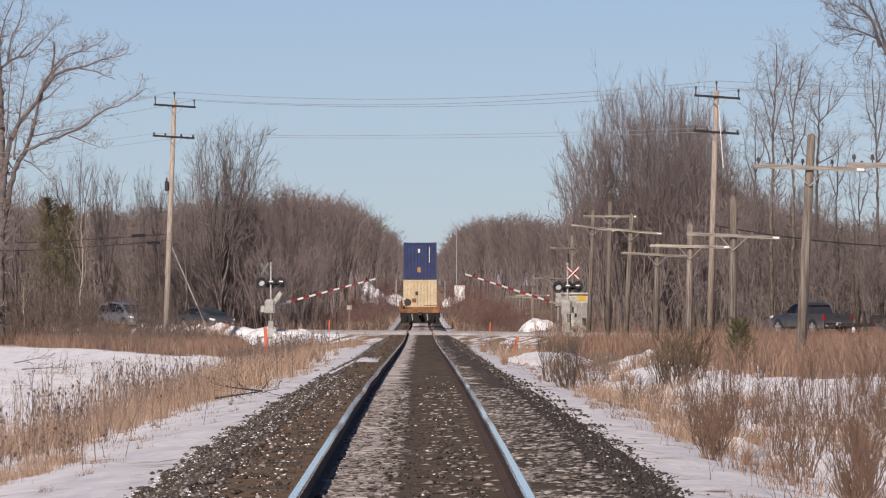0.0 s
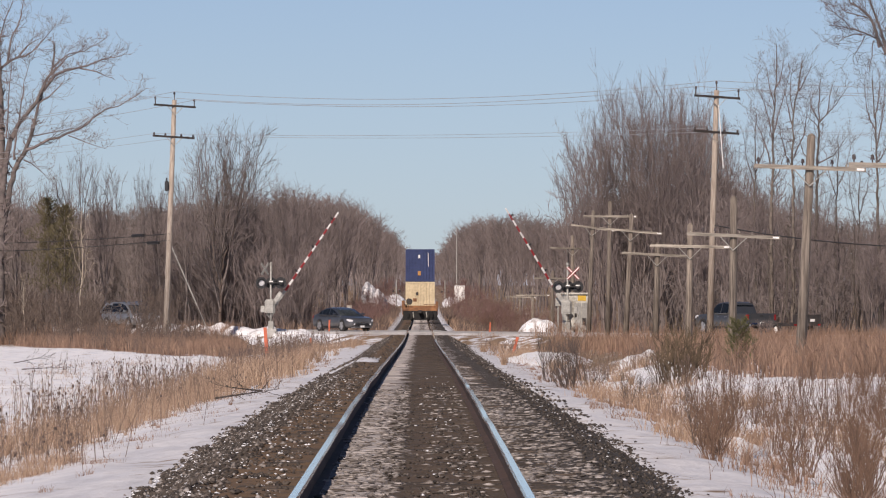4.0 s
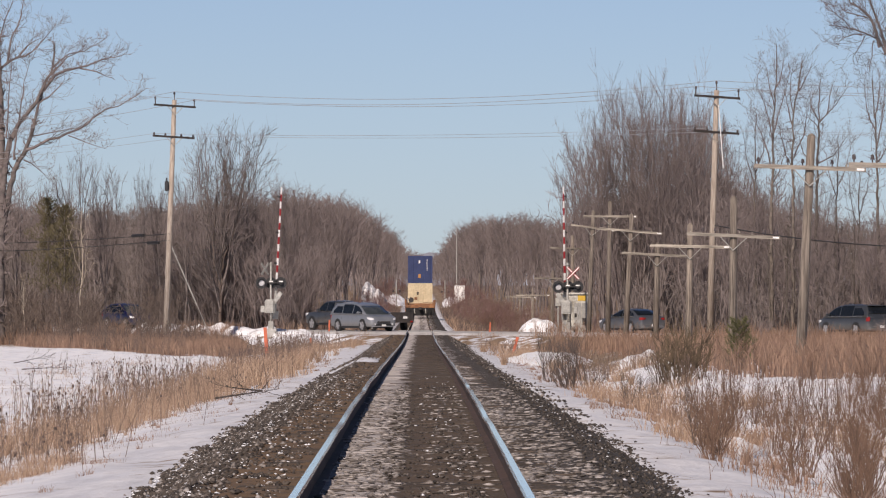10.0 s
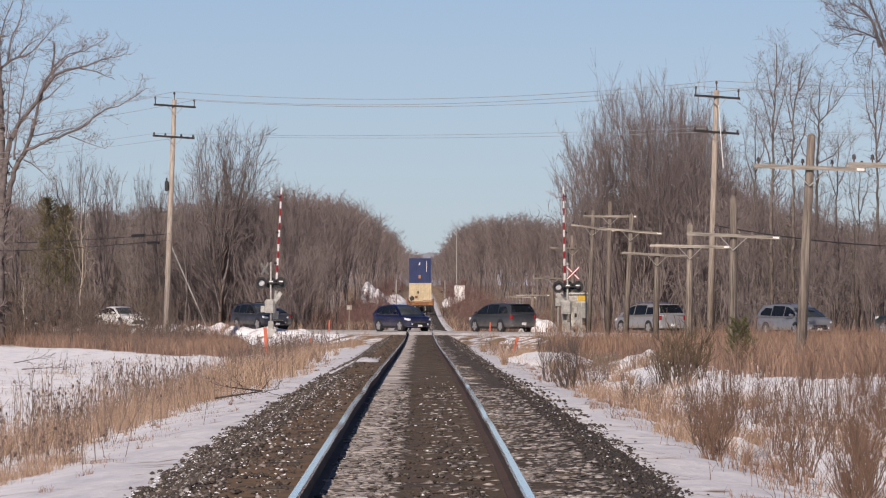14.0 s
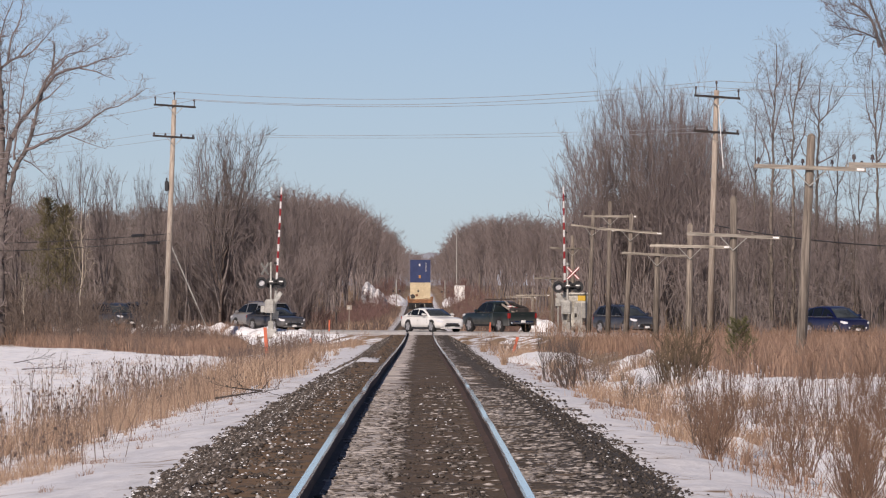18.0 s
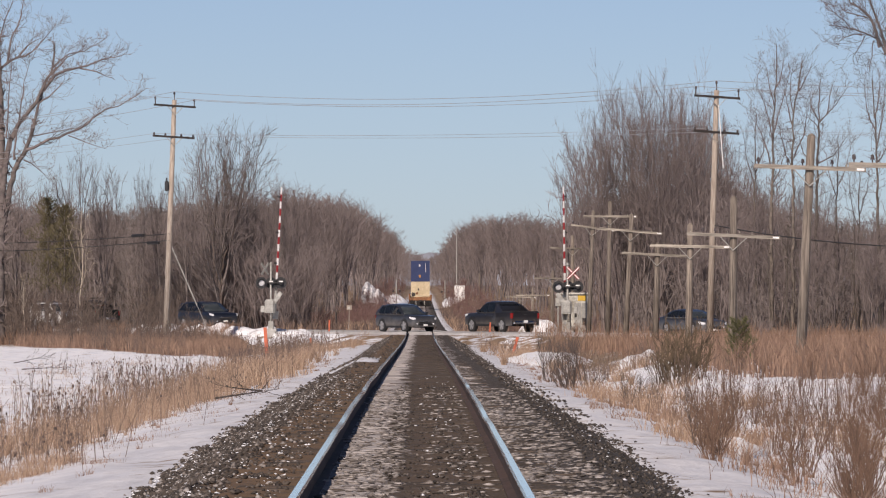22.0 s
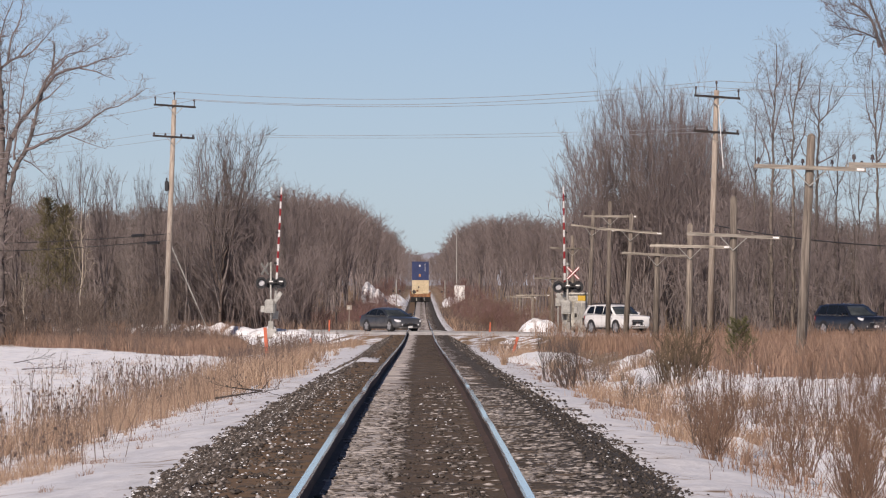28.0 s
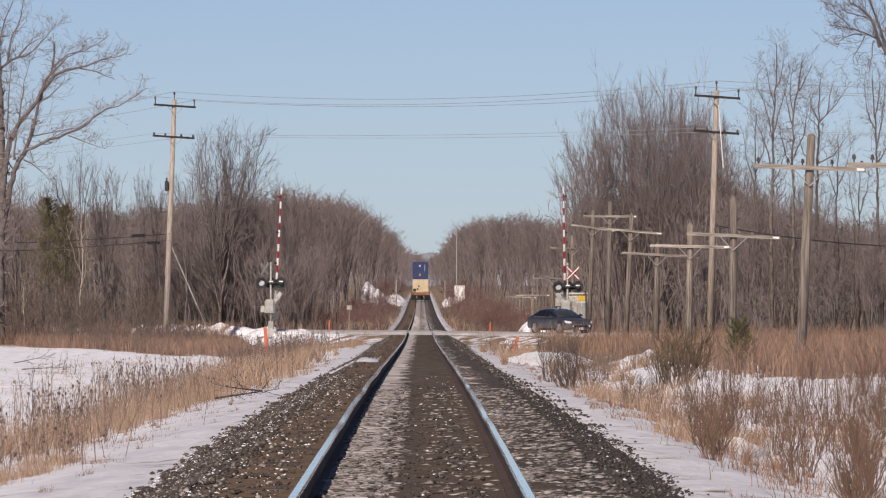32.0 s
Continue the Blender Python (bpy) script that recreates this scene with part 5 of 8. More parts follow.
thicket = random.Random(5)
for y0, y1, x0, x1, n in ((68, 90, 4.15, 5.3, 10), (64, 76, 4.3, 4.9, 4), (90, 112, 5.0, 6.8, 7), (100, 130, 6.2, 8.2, 3), (96, 118, 4.3, 4.7, 3), (112, 140, 5.5, 8.5, 9), (140, 185, 6.8, 12.0, 9)):
    for i in range(n):
        y, x = thicket.uniform(y0, y1), thicket.uniform(x0, x1)
        put_shrub(thicket.choice((0, 1, 3)), x, y, thicket.uniform(0.42, 0.85), "red-brown bare shrub with many fine stems in snow")
for k, x, y, s in ((2, 3.85, 100, 0.95), (2, 4.3, 150, 0.9), (2, 4.5, 154, 0.8), (2, 3.9, 190, 1.6), (2, 4.3, 186, 1.5), (3, 4.7, 200, 0.9), (2, 3.6, 205, 1.5), (0, 4.1, 196, 1.0), (2, 3.5, 178, 1.2), (2, 3.75, 182, 1.5), (2, 4.9, 150, 1.0), (2, 5.2, 210, 1.2)):
    put_shrub(k, x, y, s, "dark bare shrub with forked stems in snow")
for x, y, s in ((8.6, 198, 0.9), (11.0, 204, 1.0), (12.2, 200, 0.9)):
    put_shrub(1, x, y, s, "dark brown thicket at the edge of the meadow")


# fallen sticks on the snow
def fallen_branch(x, y, length, turn, seed, label, thick=0.032):
    S = grow(seed, length, thick, 0.15, 10, 42, 0.0, 2, 0.14, (3, 2, 2), (0.5, 0.45, 0.4), twig=0.007)
    V, F = joined([tubes(S, 4)])
    t = new("fallen_branch", fast_mesh("fallen_branch", V, F, DEAD_WOOD, True))
    t.matrix_world = pose(x, y, gz(x, y) + 0.12, 0, 82, turn)
    return tagged(t, label, "branch", "fallen branches")


fallen_branch(-3.75, 141, 1.2, 8, 3, "dark fallen branch lying on snow by the ballast", 0.022)
fallen_branch(-3.5, 150, 1.1, -150, 4, "dark fallen branch lying on snow by the ballast", 0.022)
fallen_branch(-17.5, 316, 1.7, 10, 5, "thin fallen branch lying on the snowy field", 0.020)
fallen_branch(-14.4, 266, 1.8, -8, 6, "thin fallen branch lying on the snowy field", 0.020)
stems("dead_weeds", [(-13.3 + 0.09 * i, 262 + (i * 7 % 5)) for i in range(9)], WEED, "thin dead stems standing in the snowy field", (0.4, 0.8), 0.009, False, 9)
blades("snow_stubble", verge(4200, [(70, -4.2), (130, -3.8), (300, -3.6)], 0.45, 31, 70, 300, 1.0, 14), BROWN_GRASS, "scattered short stubble in trackside snow", (0.03, 0.12), 0.003, 0.6)
blades("snow_stubble", verge(7500, [(60, 3.7), (130, 3.9), (300, 4.1)], 0.55, 32, 62, 300, 1.0, 16), BROWN_GRASS, "scattered short stubble in trackside snow", (0.03, 0.15), 0.0032, 0.6)
blades("snow_stubble", scatter(1800, -16, -7, 150, 400, 33, 0.8, 1.0), GRASS, "scattered short stubble in the open snow", (0.05, 0.3), 0.006, 1.0)

stems("dead_weeds", scatter(260, -13, -4.0, 380, 436, 41, 0.7, 1.0), WEED, "dead weed stems on the snowy road bank", (0.35, 0.95), 0.012, False, 11)
stems("dead_weeds", scatter(160, 3.6, 8.5, 340, 436, 42, 0.7, 1.0), WEED, "dead weed stems on the snowy road bank", (0.3, 0.9), 0.012, False, 12)
blades("dry_grass", scatter(1700, 3.3, 7.5, 330, 437, 43, 0.5, 0.8), GRASS, "dry grass tufts on the snowy road bank", (0.15, 0.55), 0.010, 0.9)

put_shrub(0, 3.55, 88, 0.80, "red-brown bare shrub with many fine stems in snow")
put_shrub(3, 3.62, 89, 0.62, "red-brown bare shrub with many fine stems in snow")
put_shrub(1, 3.75, 92, 0.70, "red-brown bare shrub with many fine stems in snow")
# low evergreen bush by the snow hump
for k, (x, y, s) in enumerate(((7.15, 204, 1.2), (7.6, 206, 1.1), (6.85, 206, 0.95), (7.4, 203, 1.15), (7.95, 205, 0.95))):
    S = shrub(60 + k, 1.25, 17, 0.95, 0.005)
    V, F = joined([tubes(S[S[:, 8] < 1], 3), ribbons(S[S[:, 8] >= 1] * np.array([1, 1, 1, 1, 1, 1, 2.2, 2.2, 1]), k)])
    t = new("juniper_bush", fast_mesh("juniper_bush", V, F, JUNIPER, True))
    t.matrix_world = pose(x, y, gz(x, y))
    t.scale = (s, s, s)
    tagged(t, "low dark brown-green bush beside a snow hump", "bush", "low dark bushes")
# reddish bushes beyond the crossing
for x, y, s in ((5.0, 560, 1.6), (5.7, 580, 1.8), (6.4, 570, 1.7), (4.8, 620, 1.5), (7.2, 600, 1.8), (-6.2, 520, 1.3), (-7.0, 540, 1.5), (-5.6, 560, 1.3)):
    put_shrub(1, x, y, s, "large red-brown bare shrub beyond the crossing")
blades("dry_grass", verge(1800, [(456, -4.0), (500, -4.1)], 0.7, 51, 457, 500, 1.0, 30), GRASS, "golden grass tufts beside the track beyond the crossing", (0.35, 0.95), 0.016, 0.7)
near_brush = lambda x, y: road_uv(x, y)[1] < -7 and y > 356 + 7.0 * max(0, -11 - x)
SHOOT = [grow(460 + i, 2.0, 0.014, 0.2, 7, 30, 0.6, 1, 0.10, (4, 3, 3), (0.4, 0.45, 0.4), twig=0.010, multi=3) for i in range(4)]
woods("roadside_brush", SHOOT, spots(360, -34, -12.5, 362, 470, near_brush), WEED, "reddish-brown thin brush rising from the grass", (0.35, 0.85))
woods("roadside_brush", SHOOT, spots(60, -22, -13, 400, 452, near_brush), BRUSH, "sparse tall brush before the road", (0.7, 1.1))
blades("brown_grass", scatter(6000, -10, -2.6, 462, 1000, 61, 1.2, 0.85, 1.4), WEED, "brown grass on the bank beyond the crossing", (0.5, 1.2), 0.034, 0.6)
blades("brown_grass", scatter(6000, 2.6, 11, 462, 1000, 62, 1.2, 0.85, 1.4), WEED, "brown grass on the bank beyond the crossing", (0.5, 1.2), 0.034, 0.6)
woods("cutting_brush", FAR, spots(60, -8.5, -3.5, 880, 1900) + spots(60, 3.5, 8.5, 880, 1900), CUT_TWIG, "low reddish brush on the banks of the far line", (0.16, 0.36))
blades("brown_grass", scatter(900, 9.2, 12.5, 178, 190, 71, 0.5, 1.0), BROWN_GRASS, "tall brown grass round the foot of a pole", (0.5, 1.2), 0.010, 0.6)
blades("dry_grass", scatter(700, 3.5, 4.8, 99, 107, 91, 0.35, 1.0), GRASS, "dry grass growing over a low snow hump", (0.12, 0.42), 0.0045, 1.0)
blades("dry_grass", scatter(450, 6.6, 9.4, 248, 262, 92, 0.35, 1.0), GRASS, "dry grass before the snow mound in the verge", (0.2, 0.62), 0.008, 0.9)
stems("dead_weeds", scatter(160, 5.2, 9.6, 236, 268, 93, 0.5, 1.0), WEED, "dead brown stems round the snow mound", (0.3, 0.9), 0.0075, False, 15)
stems("dead_weeds", scatter(420, -16, -5.5, 405, 441, 81, 0.9, 1.0), WEED, "dead weed stems before the ploughed snow bank", (0.4, 1.2), 0.011, False, 14)


# ---- poles and wires ----
def power_pole(x, y, top, lean_x, label, arm=2.75):
    z0 = gz(x, y)
    h = top - z0
    t = base("utility_pole", pose(x, y, z0), label, "utility pole", "road power line")
    part("pole", Build().tube((-lean_x, 0, -0.3), (0, 0, h), 0.20, 0.14, 12), POLE_WOOD, t, "weathered tan wooden pole", True)
    d = Vector((0.9, 0.43, 0)).normalized()
    for k, dz in enumerate((0.37, 2.26)):
        c = Vector((-lean_x * dz / h, 0, h - dz))
        m = Matrix.Translation(c) @ Matrix(((d.x, -d.y, 0, 0), (d.y, d.x, 0, 0), (-0.05, 0, 1, 0), (0, 0, 0, 1)))
        a = part("cross_arm", Build().box(-arm / 2, arm / 2, -0.16, -0.05, -0.06, 0.06, 0.01, m), DARK_STEEL, t, "dark wooden cross arm")
        for q in (-1, 1):
            part("brace", Build().tube(m @ Vector((q * 0.5, -0.17, -0.05)), m @ Vector((0, -0.17, -0.55)), 0.02, n=5), GREY_METAL, t)
        pins = (-arm / 2 + 0.08, arm / 2 - 0.08) if k == 0 else (-arm / 2 + 0.08, -0.55, 0.5, arm / 2 - 0.08)
        for px in pins:
            p = m @ Vector((px, -0.1, 0.05))
            hh = 0.45 if k == 0 else 0.16
            part("insulator", Build().tube(p, p + Vector((0, 0, hh)), 0.035, n=6).tube(p + Vector((0, 0, hh - 0.14)), p + Vector((0, 0, hh)), 0.07, 0.05, 8), PORCELAIN, t, "dark pin insulator")
    part("insulator", Build().tube((0, 0, h - 0.02), (0, 0, h + 0.5), 0.035, n=6).tube((0, 0, h + 0.35), (0, 0, h + 0.5), 0.07, 0.05, 8), PORCELAIN, t, "dark pole-top insulator")
    return t, h


LP, RP = (-15.0, 441.0, 14.1), (15.85, 388.0, 13.25)
lpole, lh = power_pole(*LP, 0.55, "tall leaning wooden power pole with two cross arms")
rpole, rh = power_pole(*RP, 0.40, "tall wooden power pole with two dark cross arms")
part("switch_box", Build().box(-0.58, -0.34, -0.28, -0.06, lh - 5.55, lh - 4.95, 0.04).tube((-0.46, -0.17, lh - 4.95), (-0.46, -0.17, lh - 4.75), 0.05, n=8), BLACK, lpole, "black switch box strapped to the pole")
part("guy_wire", Build().tube((-0.35, 0, 6.5), (2.36, 0.5, 0.2), 0.022, n=5), GREY_METAL, lpole, "steel guy wire with a pale guard")
part("guy_guard", Build().tube((-0.22, 0.02, 6.2), (1.37, 0.31, 2.5), 0.042, n=6), GREY_METAL, lpole, "pale plastic guard on the guy wire")
part("down_lead", Build().tube((0.1, -0.2, rh - 0.8), (0.35, -0.2, rh - 4.2), 0.03, n=5), WHITE_PAINT, rpole, "pale cable hanging down the pole")


def wire(name, a, b, sag, r, mat, label, n=24):
    a, b = Vector(a), Vector(b)
    pts = [a.lerp(b, i / n) - Vector((0, 0, sag * 4 * (i / n) * (1 - i / n))) for i in range(n + 1)]
    d = (b - a).normalized()
    e = d.cross(Vector((0, 0, 1))).normalized()
    g = e.cross(d)
    w = Build().loft([[p + e * r, p + g * r, p - e * r, p - g * r] for p in pts])
    return tagged(new(name, w.mesh(name, mat)), label, "wire", "overhead wires")


DIRR = Vector((RP[0] - LP[0], RP[1] - LP[1], 0))
for dx, dzl, dzr, sag in ((-1.25, 0.12, 0.12, 0.72), (0.0, 0.50, 0.50, 0.70), (1.25, 0.05, 0.08, 0.62)):
    l = Vector((LP[0] + dx * 0.9, LP[1] + dx * 0.43, LP[2] + dzl - (0.05 * dx)))
    r = Vector((RP[0] + dx * 0.9, RP[1] + dx * 0.43, RP[2] + dzr - (0.05 * dx)))
    wire("power_line", l, r, sag, 0.014, WIRE, "thin grey power line across the track")
    wire("power_line", l, l - DIRR + Vector((-6, 14, -1.6)), 0.9, 0.014, WIRE, "thin grey power line running to the next pole")
    wire("power_line", r, r + DIRR + Vector((8, -8, -0.6)), 0.9, 0.014, WIRE, "thin grey power line running to the next pole")
for dx in (-1.25, 1.2):
    l = Vector((LP[0] + dx * 0.9 - 0.1, LP[1] + dx * 0.43, LP[2] - 2.12 - 0.05 * dx))
    r = Vector((RP[0] + dx * 0.9 - 0.1, RP[1] + dx * 0.43, RP[2] - 2.12 - 0.05 * dx))
    wire("power_line", l, r, 0.24, 0.010, WIRE, "thin grey lower power line across the track")
    wire("power_line", l, l - DIRR + Vector((-6, 14, -1.2)), 0.6, 0.010, WIRE, "thin grey lower power line")
    wire("power_line", r, r + DIRR + Vector((8, -8, -0.6)), 0.6, 0.010, WIRE, "thin grey lower power line")
wire("phone_cable", (RP[0] - 0.1, RP[1] - 0.3, 6.0), (29.5, 345, 4.65), 0.5, 0.03, CABLE, "black sagging telephone cable")
for z0, z1, sx, sz in ((5.55, 5.05, -16.4, 5.42), (5.95, 5.60, -17.35, 5.86)):
    wire("phone_cable", (LP[0] - 0.3, LP[1] - 0.3, z0), (-30.0, 484, z1), 0.12, 0.022, CABLE, "black telephone cable running from the pole")
    tagged(part("cable_splice", Build().tube((sx - 0.35, 445.0, sz - 0.02), (sx + 0.35, 443.6, sz + 0.01), 0.10, n=10), BLACK), "black splice case on the phone cable", "splice case")


def telegraph_pole(x, y, top, arm_z, lean, arm=3.05, tilt=0.0, label="old grey telegraph pole with one long cross arm"):
    z0 = gz(x, y)
    t = base("telegraph_pole", pose(x, y, z0), label, "telegraph pole", "railway pole line")
    h = top - z0
    part("pole", Build().tube((-lean, 0, -0.3), (0, 0, h - 0.06), 0.15, 0.11, 10).tube((0, 0, h - 0.06), (0, 0, h), 0.11, 0.04, 10), OLD_POLE, t, "weathered grey-brown pole", True)
    if arm:
        za = arm_z - z0
        cx = -lean * (1 - za / h)
        m = Matrix.Translation((cx, -0.14, za)) @ Matrix.Rotation(radians(tilt), 4, "Y")
        part("cross_arm", Build().box(-arm / 2, arm / 2, -0.05, 0.05, -0.054, 0.054, 0.012, m), ARM_WOOD, t, "pale weathered cross arm")
        part("end_cap", Build().box(arm / 2 - 0.25, arm / 2 - 0.05, -0.07, -0.057, -0.03, 0.03, 0, m), WHITE_PAINT, t)
        for q in (-1, 1):
            part("brace", Build().tube(m @ Vector((q * 0.42, -0.06, -0.06)), m @ Vector((0, -0.02, -0.48)), 0.016, n=5), GREY_METAL, t)
        for i, px in enumerate(np.linspace(-arm / 2 + 0.12, arm / 2 - 0.12, 8)):
            p = m @ Vector((px, 0, 0.05))
            part("pin", Build().tube(p, p + Vector((0, 0, 0.10)), 0.016, n=5), ARM_WOOD, t)
            if (i * 7 + int(y)) % 5 in ((0, 1, 3, 4) if y < 200 else (0, 3)):
                part("insulator", Build().tube(p, p + Vector((0, 0, 0.11)), 0.018, n=5).tube(p + Vector((0, 0, 0.07)), p + Vector((0, 0, 0.18)), 0.05, 0.03, 8), PORCELAIN, t)
    return t


for x, y, top, arm_z, lean, arm, tilt in ((10.25, 190, 6.70, 5.80, 0.32, 2.95, 2.0), (10.2, 236, 5.65, 4.35, 0.05, 3.05, 2.6), (10.2, 274, 5.1, 4.22, 0.08, 3.05, 1.2),
                                          (10.2, 312, 4.6, 4.08, 0.10, 3.05, 3.0), (10.2, 350, 6.25, 5.40, 0.35, 3.05, 5.0), (10.2, 390, 7.35, 6.50, 0.15, 2.9, 0.5),
                                          (10.2, 428, 7.25, 6.2, 0.30, 2.6, 8.0), (10.2, 487, 6.2, 5.3, 0.0, 3.05, 1.5), (10.2, 560, 4.0, 3.4, 0.0, 2.9, 0.5),
                                          (9.9, 640, 2.6, 2.0, 0.0, 3.0, 0.0), (9.9, 720, 2.4, 1.75, 0.0, 3.0, 1.0)):
    telegraph_pole(x, y, top, arm_z, lean, arm, tilt)
telegraph_pole(10.85, 158, 5.9, 5.31, 0.0, 3.05, 1.0, label="old telegraph pole with a heavy cross arm")
far_mast = base("radio_mast", pose(5.4, 1090, gz(5.4, 1090)), "thin grey steel mast beside the far track", "mast")
part("mast", Build().tube((0, 0, 0), (0, 0, 11.2), 0.10, 0.05, 6), GREY_METAL, far_mast)
for x, y, h in ((8.2, 1010, 4.2), (-3.9, 1130, 3.0)):
    telegraph_pole(x, y, gz(x, y) + h, 0, 0.0, 0, 0, "short bare pole beside the far track")


# ---- crossing signals ----
def signal_head(parent, x, y, z, facing, lens):
    """A round target with hood and lens; facing is -1 towards the camera, 1 away."""
    h = part("signal_head", Build().tube((x, y, z), (x, y + facing * 0.05, z), 0.36, n=20), BLACK, parent, "round black signal backboard")
    part("housing", Build().tube((x, y, z), (x, y - facing * 0.22, z), 0.15, 0.11, 14), BLACK, h)
    hood = Build()
    n, rr, d = 14, 0.25, 0.22
    for k in range(n):
        a0, a1 = math.pi * (-0.15 + 1.3 * k / n), math.pi * (-0.15 + 1.3 * (k + 1) / n)
        q = [(x + rr * math.cos(a), y + facing * f, z + rr * math.sin(a)) for a, f in ((a0, 0.05), (a1, 0.05), (a1, 0.05 + d), (a0, 0.05 + d))]
        q2 = [(x + (rr - 0.012) * math.cos(a), y + facing * f, z + (rr - 0.012) * math.sin(a)) for a, f in ((a0, 0.05), (a1, 0.05), (a1, 0.05 + d), (a0, 0.05 + d))]
        hood.add(q + q2, [(0, 1, 2, 3), (7, 6, 5, 4), (0, 3, 7, 4), (1, 5, 6, 2), (3, 2, 6, 7), (0, 4, 5, 1)])
    part("hood", hood, BLACK, h)
    part("lens", Build().tube((x, y + facing * 0.05, z), (x, y + facing * 0.09, z), 0.20, 0.17, 16), lens, h, "signal lens")
    return h


ARMS = []


def crossing_signal(x, y, z0, side, label):
    """A mast with crossbuck, lamp heads and a lifting gate; side is the way in which its arm reaches across the road."""
    t = base("crossing_signal", pose(x, y, z0), label, "crossing signal", "level crossing signals")
    part("foundation", Build().box(-0.35, 0.35, -0.35, 0.35, -0.6, 0.12, 0.03), CONCRETE, t, "concrete foundation")
    part("mast", Build().tube((0, 0, 0), (0, 0, 4.1), 0.065, 0.06, 12), GREY_METAL, t, "pale galvanised mast", True)
    part("mast_base", Build().box(-0.17, 0.17, -0.17, 0.17, 0.12, 0.62, 0.05), GREY_METAL, t)
    # gate machine
    part("gate_machine", Build().box(-0.38, 0.26, -0.28, 0.28, 1.12, 1.95, 0.12), GREY_METAL, t, "grey gate machine box on the mast")
    part("machine_door", Build().box(-0.24, 0.14, -0.31, -0.281, 1.22, 1.78, 0.01), GREY_METAL, t)
    m = Matrix.Translation((0.18 * side, -0.05, 1.72)) @ Matrix.Rotation(radians(35 * side), 4, "Y")
    part("gate_bracket", Build().box(-0.14, 0.14, -0.10, 0.10, -0.1, 0.80, 0.03, m), GREY_METAL, t, "angled steel gate bracket")
    part("junction_box", Build().box(-0.50 * side - 0.13, -0.50 * side + 0.13, -0.2, 0.1, 1.15, 1.55, 0.04), GREY_METAL, t, "small grey junction box")
    # lamp heads
    zl = 2.96 if side > 0 else 2.76
    part("lamp_bar", Build().tube((-0.60, 0, zl), (0.66, 0, zl), 0.035, n=8), BLACK, t)
    signal_head(t, -0.57, -0.10, zl, -1, SIGNAL_LENS)
    for px in (0.02, 0.62):
        signal_head(t, px, 0.14, zl, 1, LAMP_RED)
        # white block painted in for the sunlit glint on the housing's top
        part("lamp_glint", Build().box(px - 0.13, px + 0.13, -0.10, 0.0, zl + 0.05, zl + 0.13, 0.03), WHITE_PAINT, t, "white block standing for the glint on the lamp housing")
    part("bell", Build().tube((0, 0, 4.1), (0, 0, 4.24), 0.12, 0.05, 12), GREY_METAL, t)
    # crossbuck
    for q in (-1, 1):
        m = Matrix.Translation((-0.36 if side > 0 else 0.33, -0.12 - 0.03 * q, 3.82 if side > 0 else 3.60)) @ Matrix.Rotation(radians(52 if side > 0 else 0), 4, "Z") @ Matrix.Rotation(radians(45 * q), 4, "Y")
        k = part("crossbuck_blade", Build().box(-0.075, 0.075, -0.012, 0.012, -0.50, 0.50, 0, m), GREY_METAL if side > 0 else WHITE_PAINT, t, "dull back of a crossbuck blade" if side > 0 else "white crossbuck blade with red edging")
        if side < 0:
            for e in (-1, 1):
                part("red_edge", Build().box(e * 0.055 - 0.022, e * 0.055 + 0.022, -0.018, -0.0135, -0.49, 0.49, 0, m), RED_PAINT, k, "red edging strip")
    # lifting arm: its own x axis runs out along the boom
    arm = new("gate_arm")
    arm.parent = t
    arm.empty_display_size = 0.2
    L = 7.3
    n = 14
    for i in range(n):
        a, b2 = 1.15 + (L - 1.15) * i / n, 1.15 + (L - 1.15) * (i + 1) / n
        w = 0.062 - 0.022 * i / n
        part("boom_section", Build().box(a, b2, -0.03, 0.03, -w, w, 0.006), RED_PAINT if i % 2 == 0 else WHITE_PAINT, arm, "red gate band" if i % 2 == 0 else "white gate band")
    for a in (2.6, 4.5, 6.7):
        part("gate_lamp", Build().tube((a, 0, 0.05), (a, 0, 0.22), 0.055, 0.05, 8), BLACK, arm, "small gate arm lamp")
    part("arm_bracket", Build().box(-0.1, 1.15, -0.05, 0.05, -0.075, 0.075, 0.02), GREY_METAL, arm)
    part("counterweight", Build().box(-0.85, -0.35, -0.09, 0.09, -0.22, 0.12, 0.03).box(-0.5, 0.1, -0.05, 0.05, -0.07, 0.07, 0.02), GREY_METAL, arm, "grey counterweight plates")
    ARMS.append((arm, side))
    return t


crossing_signal(-9.25, 447.0, 0.0, 1, "railway crossing signal with red-white gate arm and round lamps")
crossing_signal(8.94, 441.0, -0.05, -1, "railway crossing signal with red-white gate, crossbuck and lamps")

hut = base("signal_hut", pose(9.52, 446.0, 0.0, 0, 0, 12), "pale aluminium signal hut with yellow notice beside the crossing", "signal hut")
part("wall", Build().box(-0.72, 0.72, -0.6, 0.6, -1.3, 2.25, 0.03), HUT_METAL, hut, "pale ribbed metal cabinet wall")
for k in range(3):
    part("panel_rib", Build().box(-0.70 + 0.47 * k, -0.67 + 0.47 * k, -0.62, -0.6, 0.05, 2.1), HUT_METAL, hut)
part("roof", Build().box(-0.80, 0.80, -0.7, 0.7, 2.253, 2.36, 0.04), HUT_METAL, hut, "overhanging metal roof")
part("notice", Build().box(0.02, 0.52, -0.628, -0.606, 1.86, 2.18), YELLOW, hut, "yellow notice plate")
part("door_panel", Build().box(-0.22, 0.62, -0.616, -0.603, 0.12, 1.74), GREY_METAL, hut, "dull door panel")
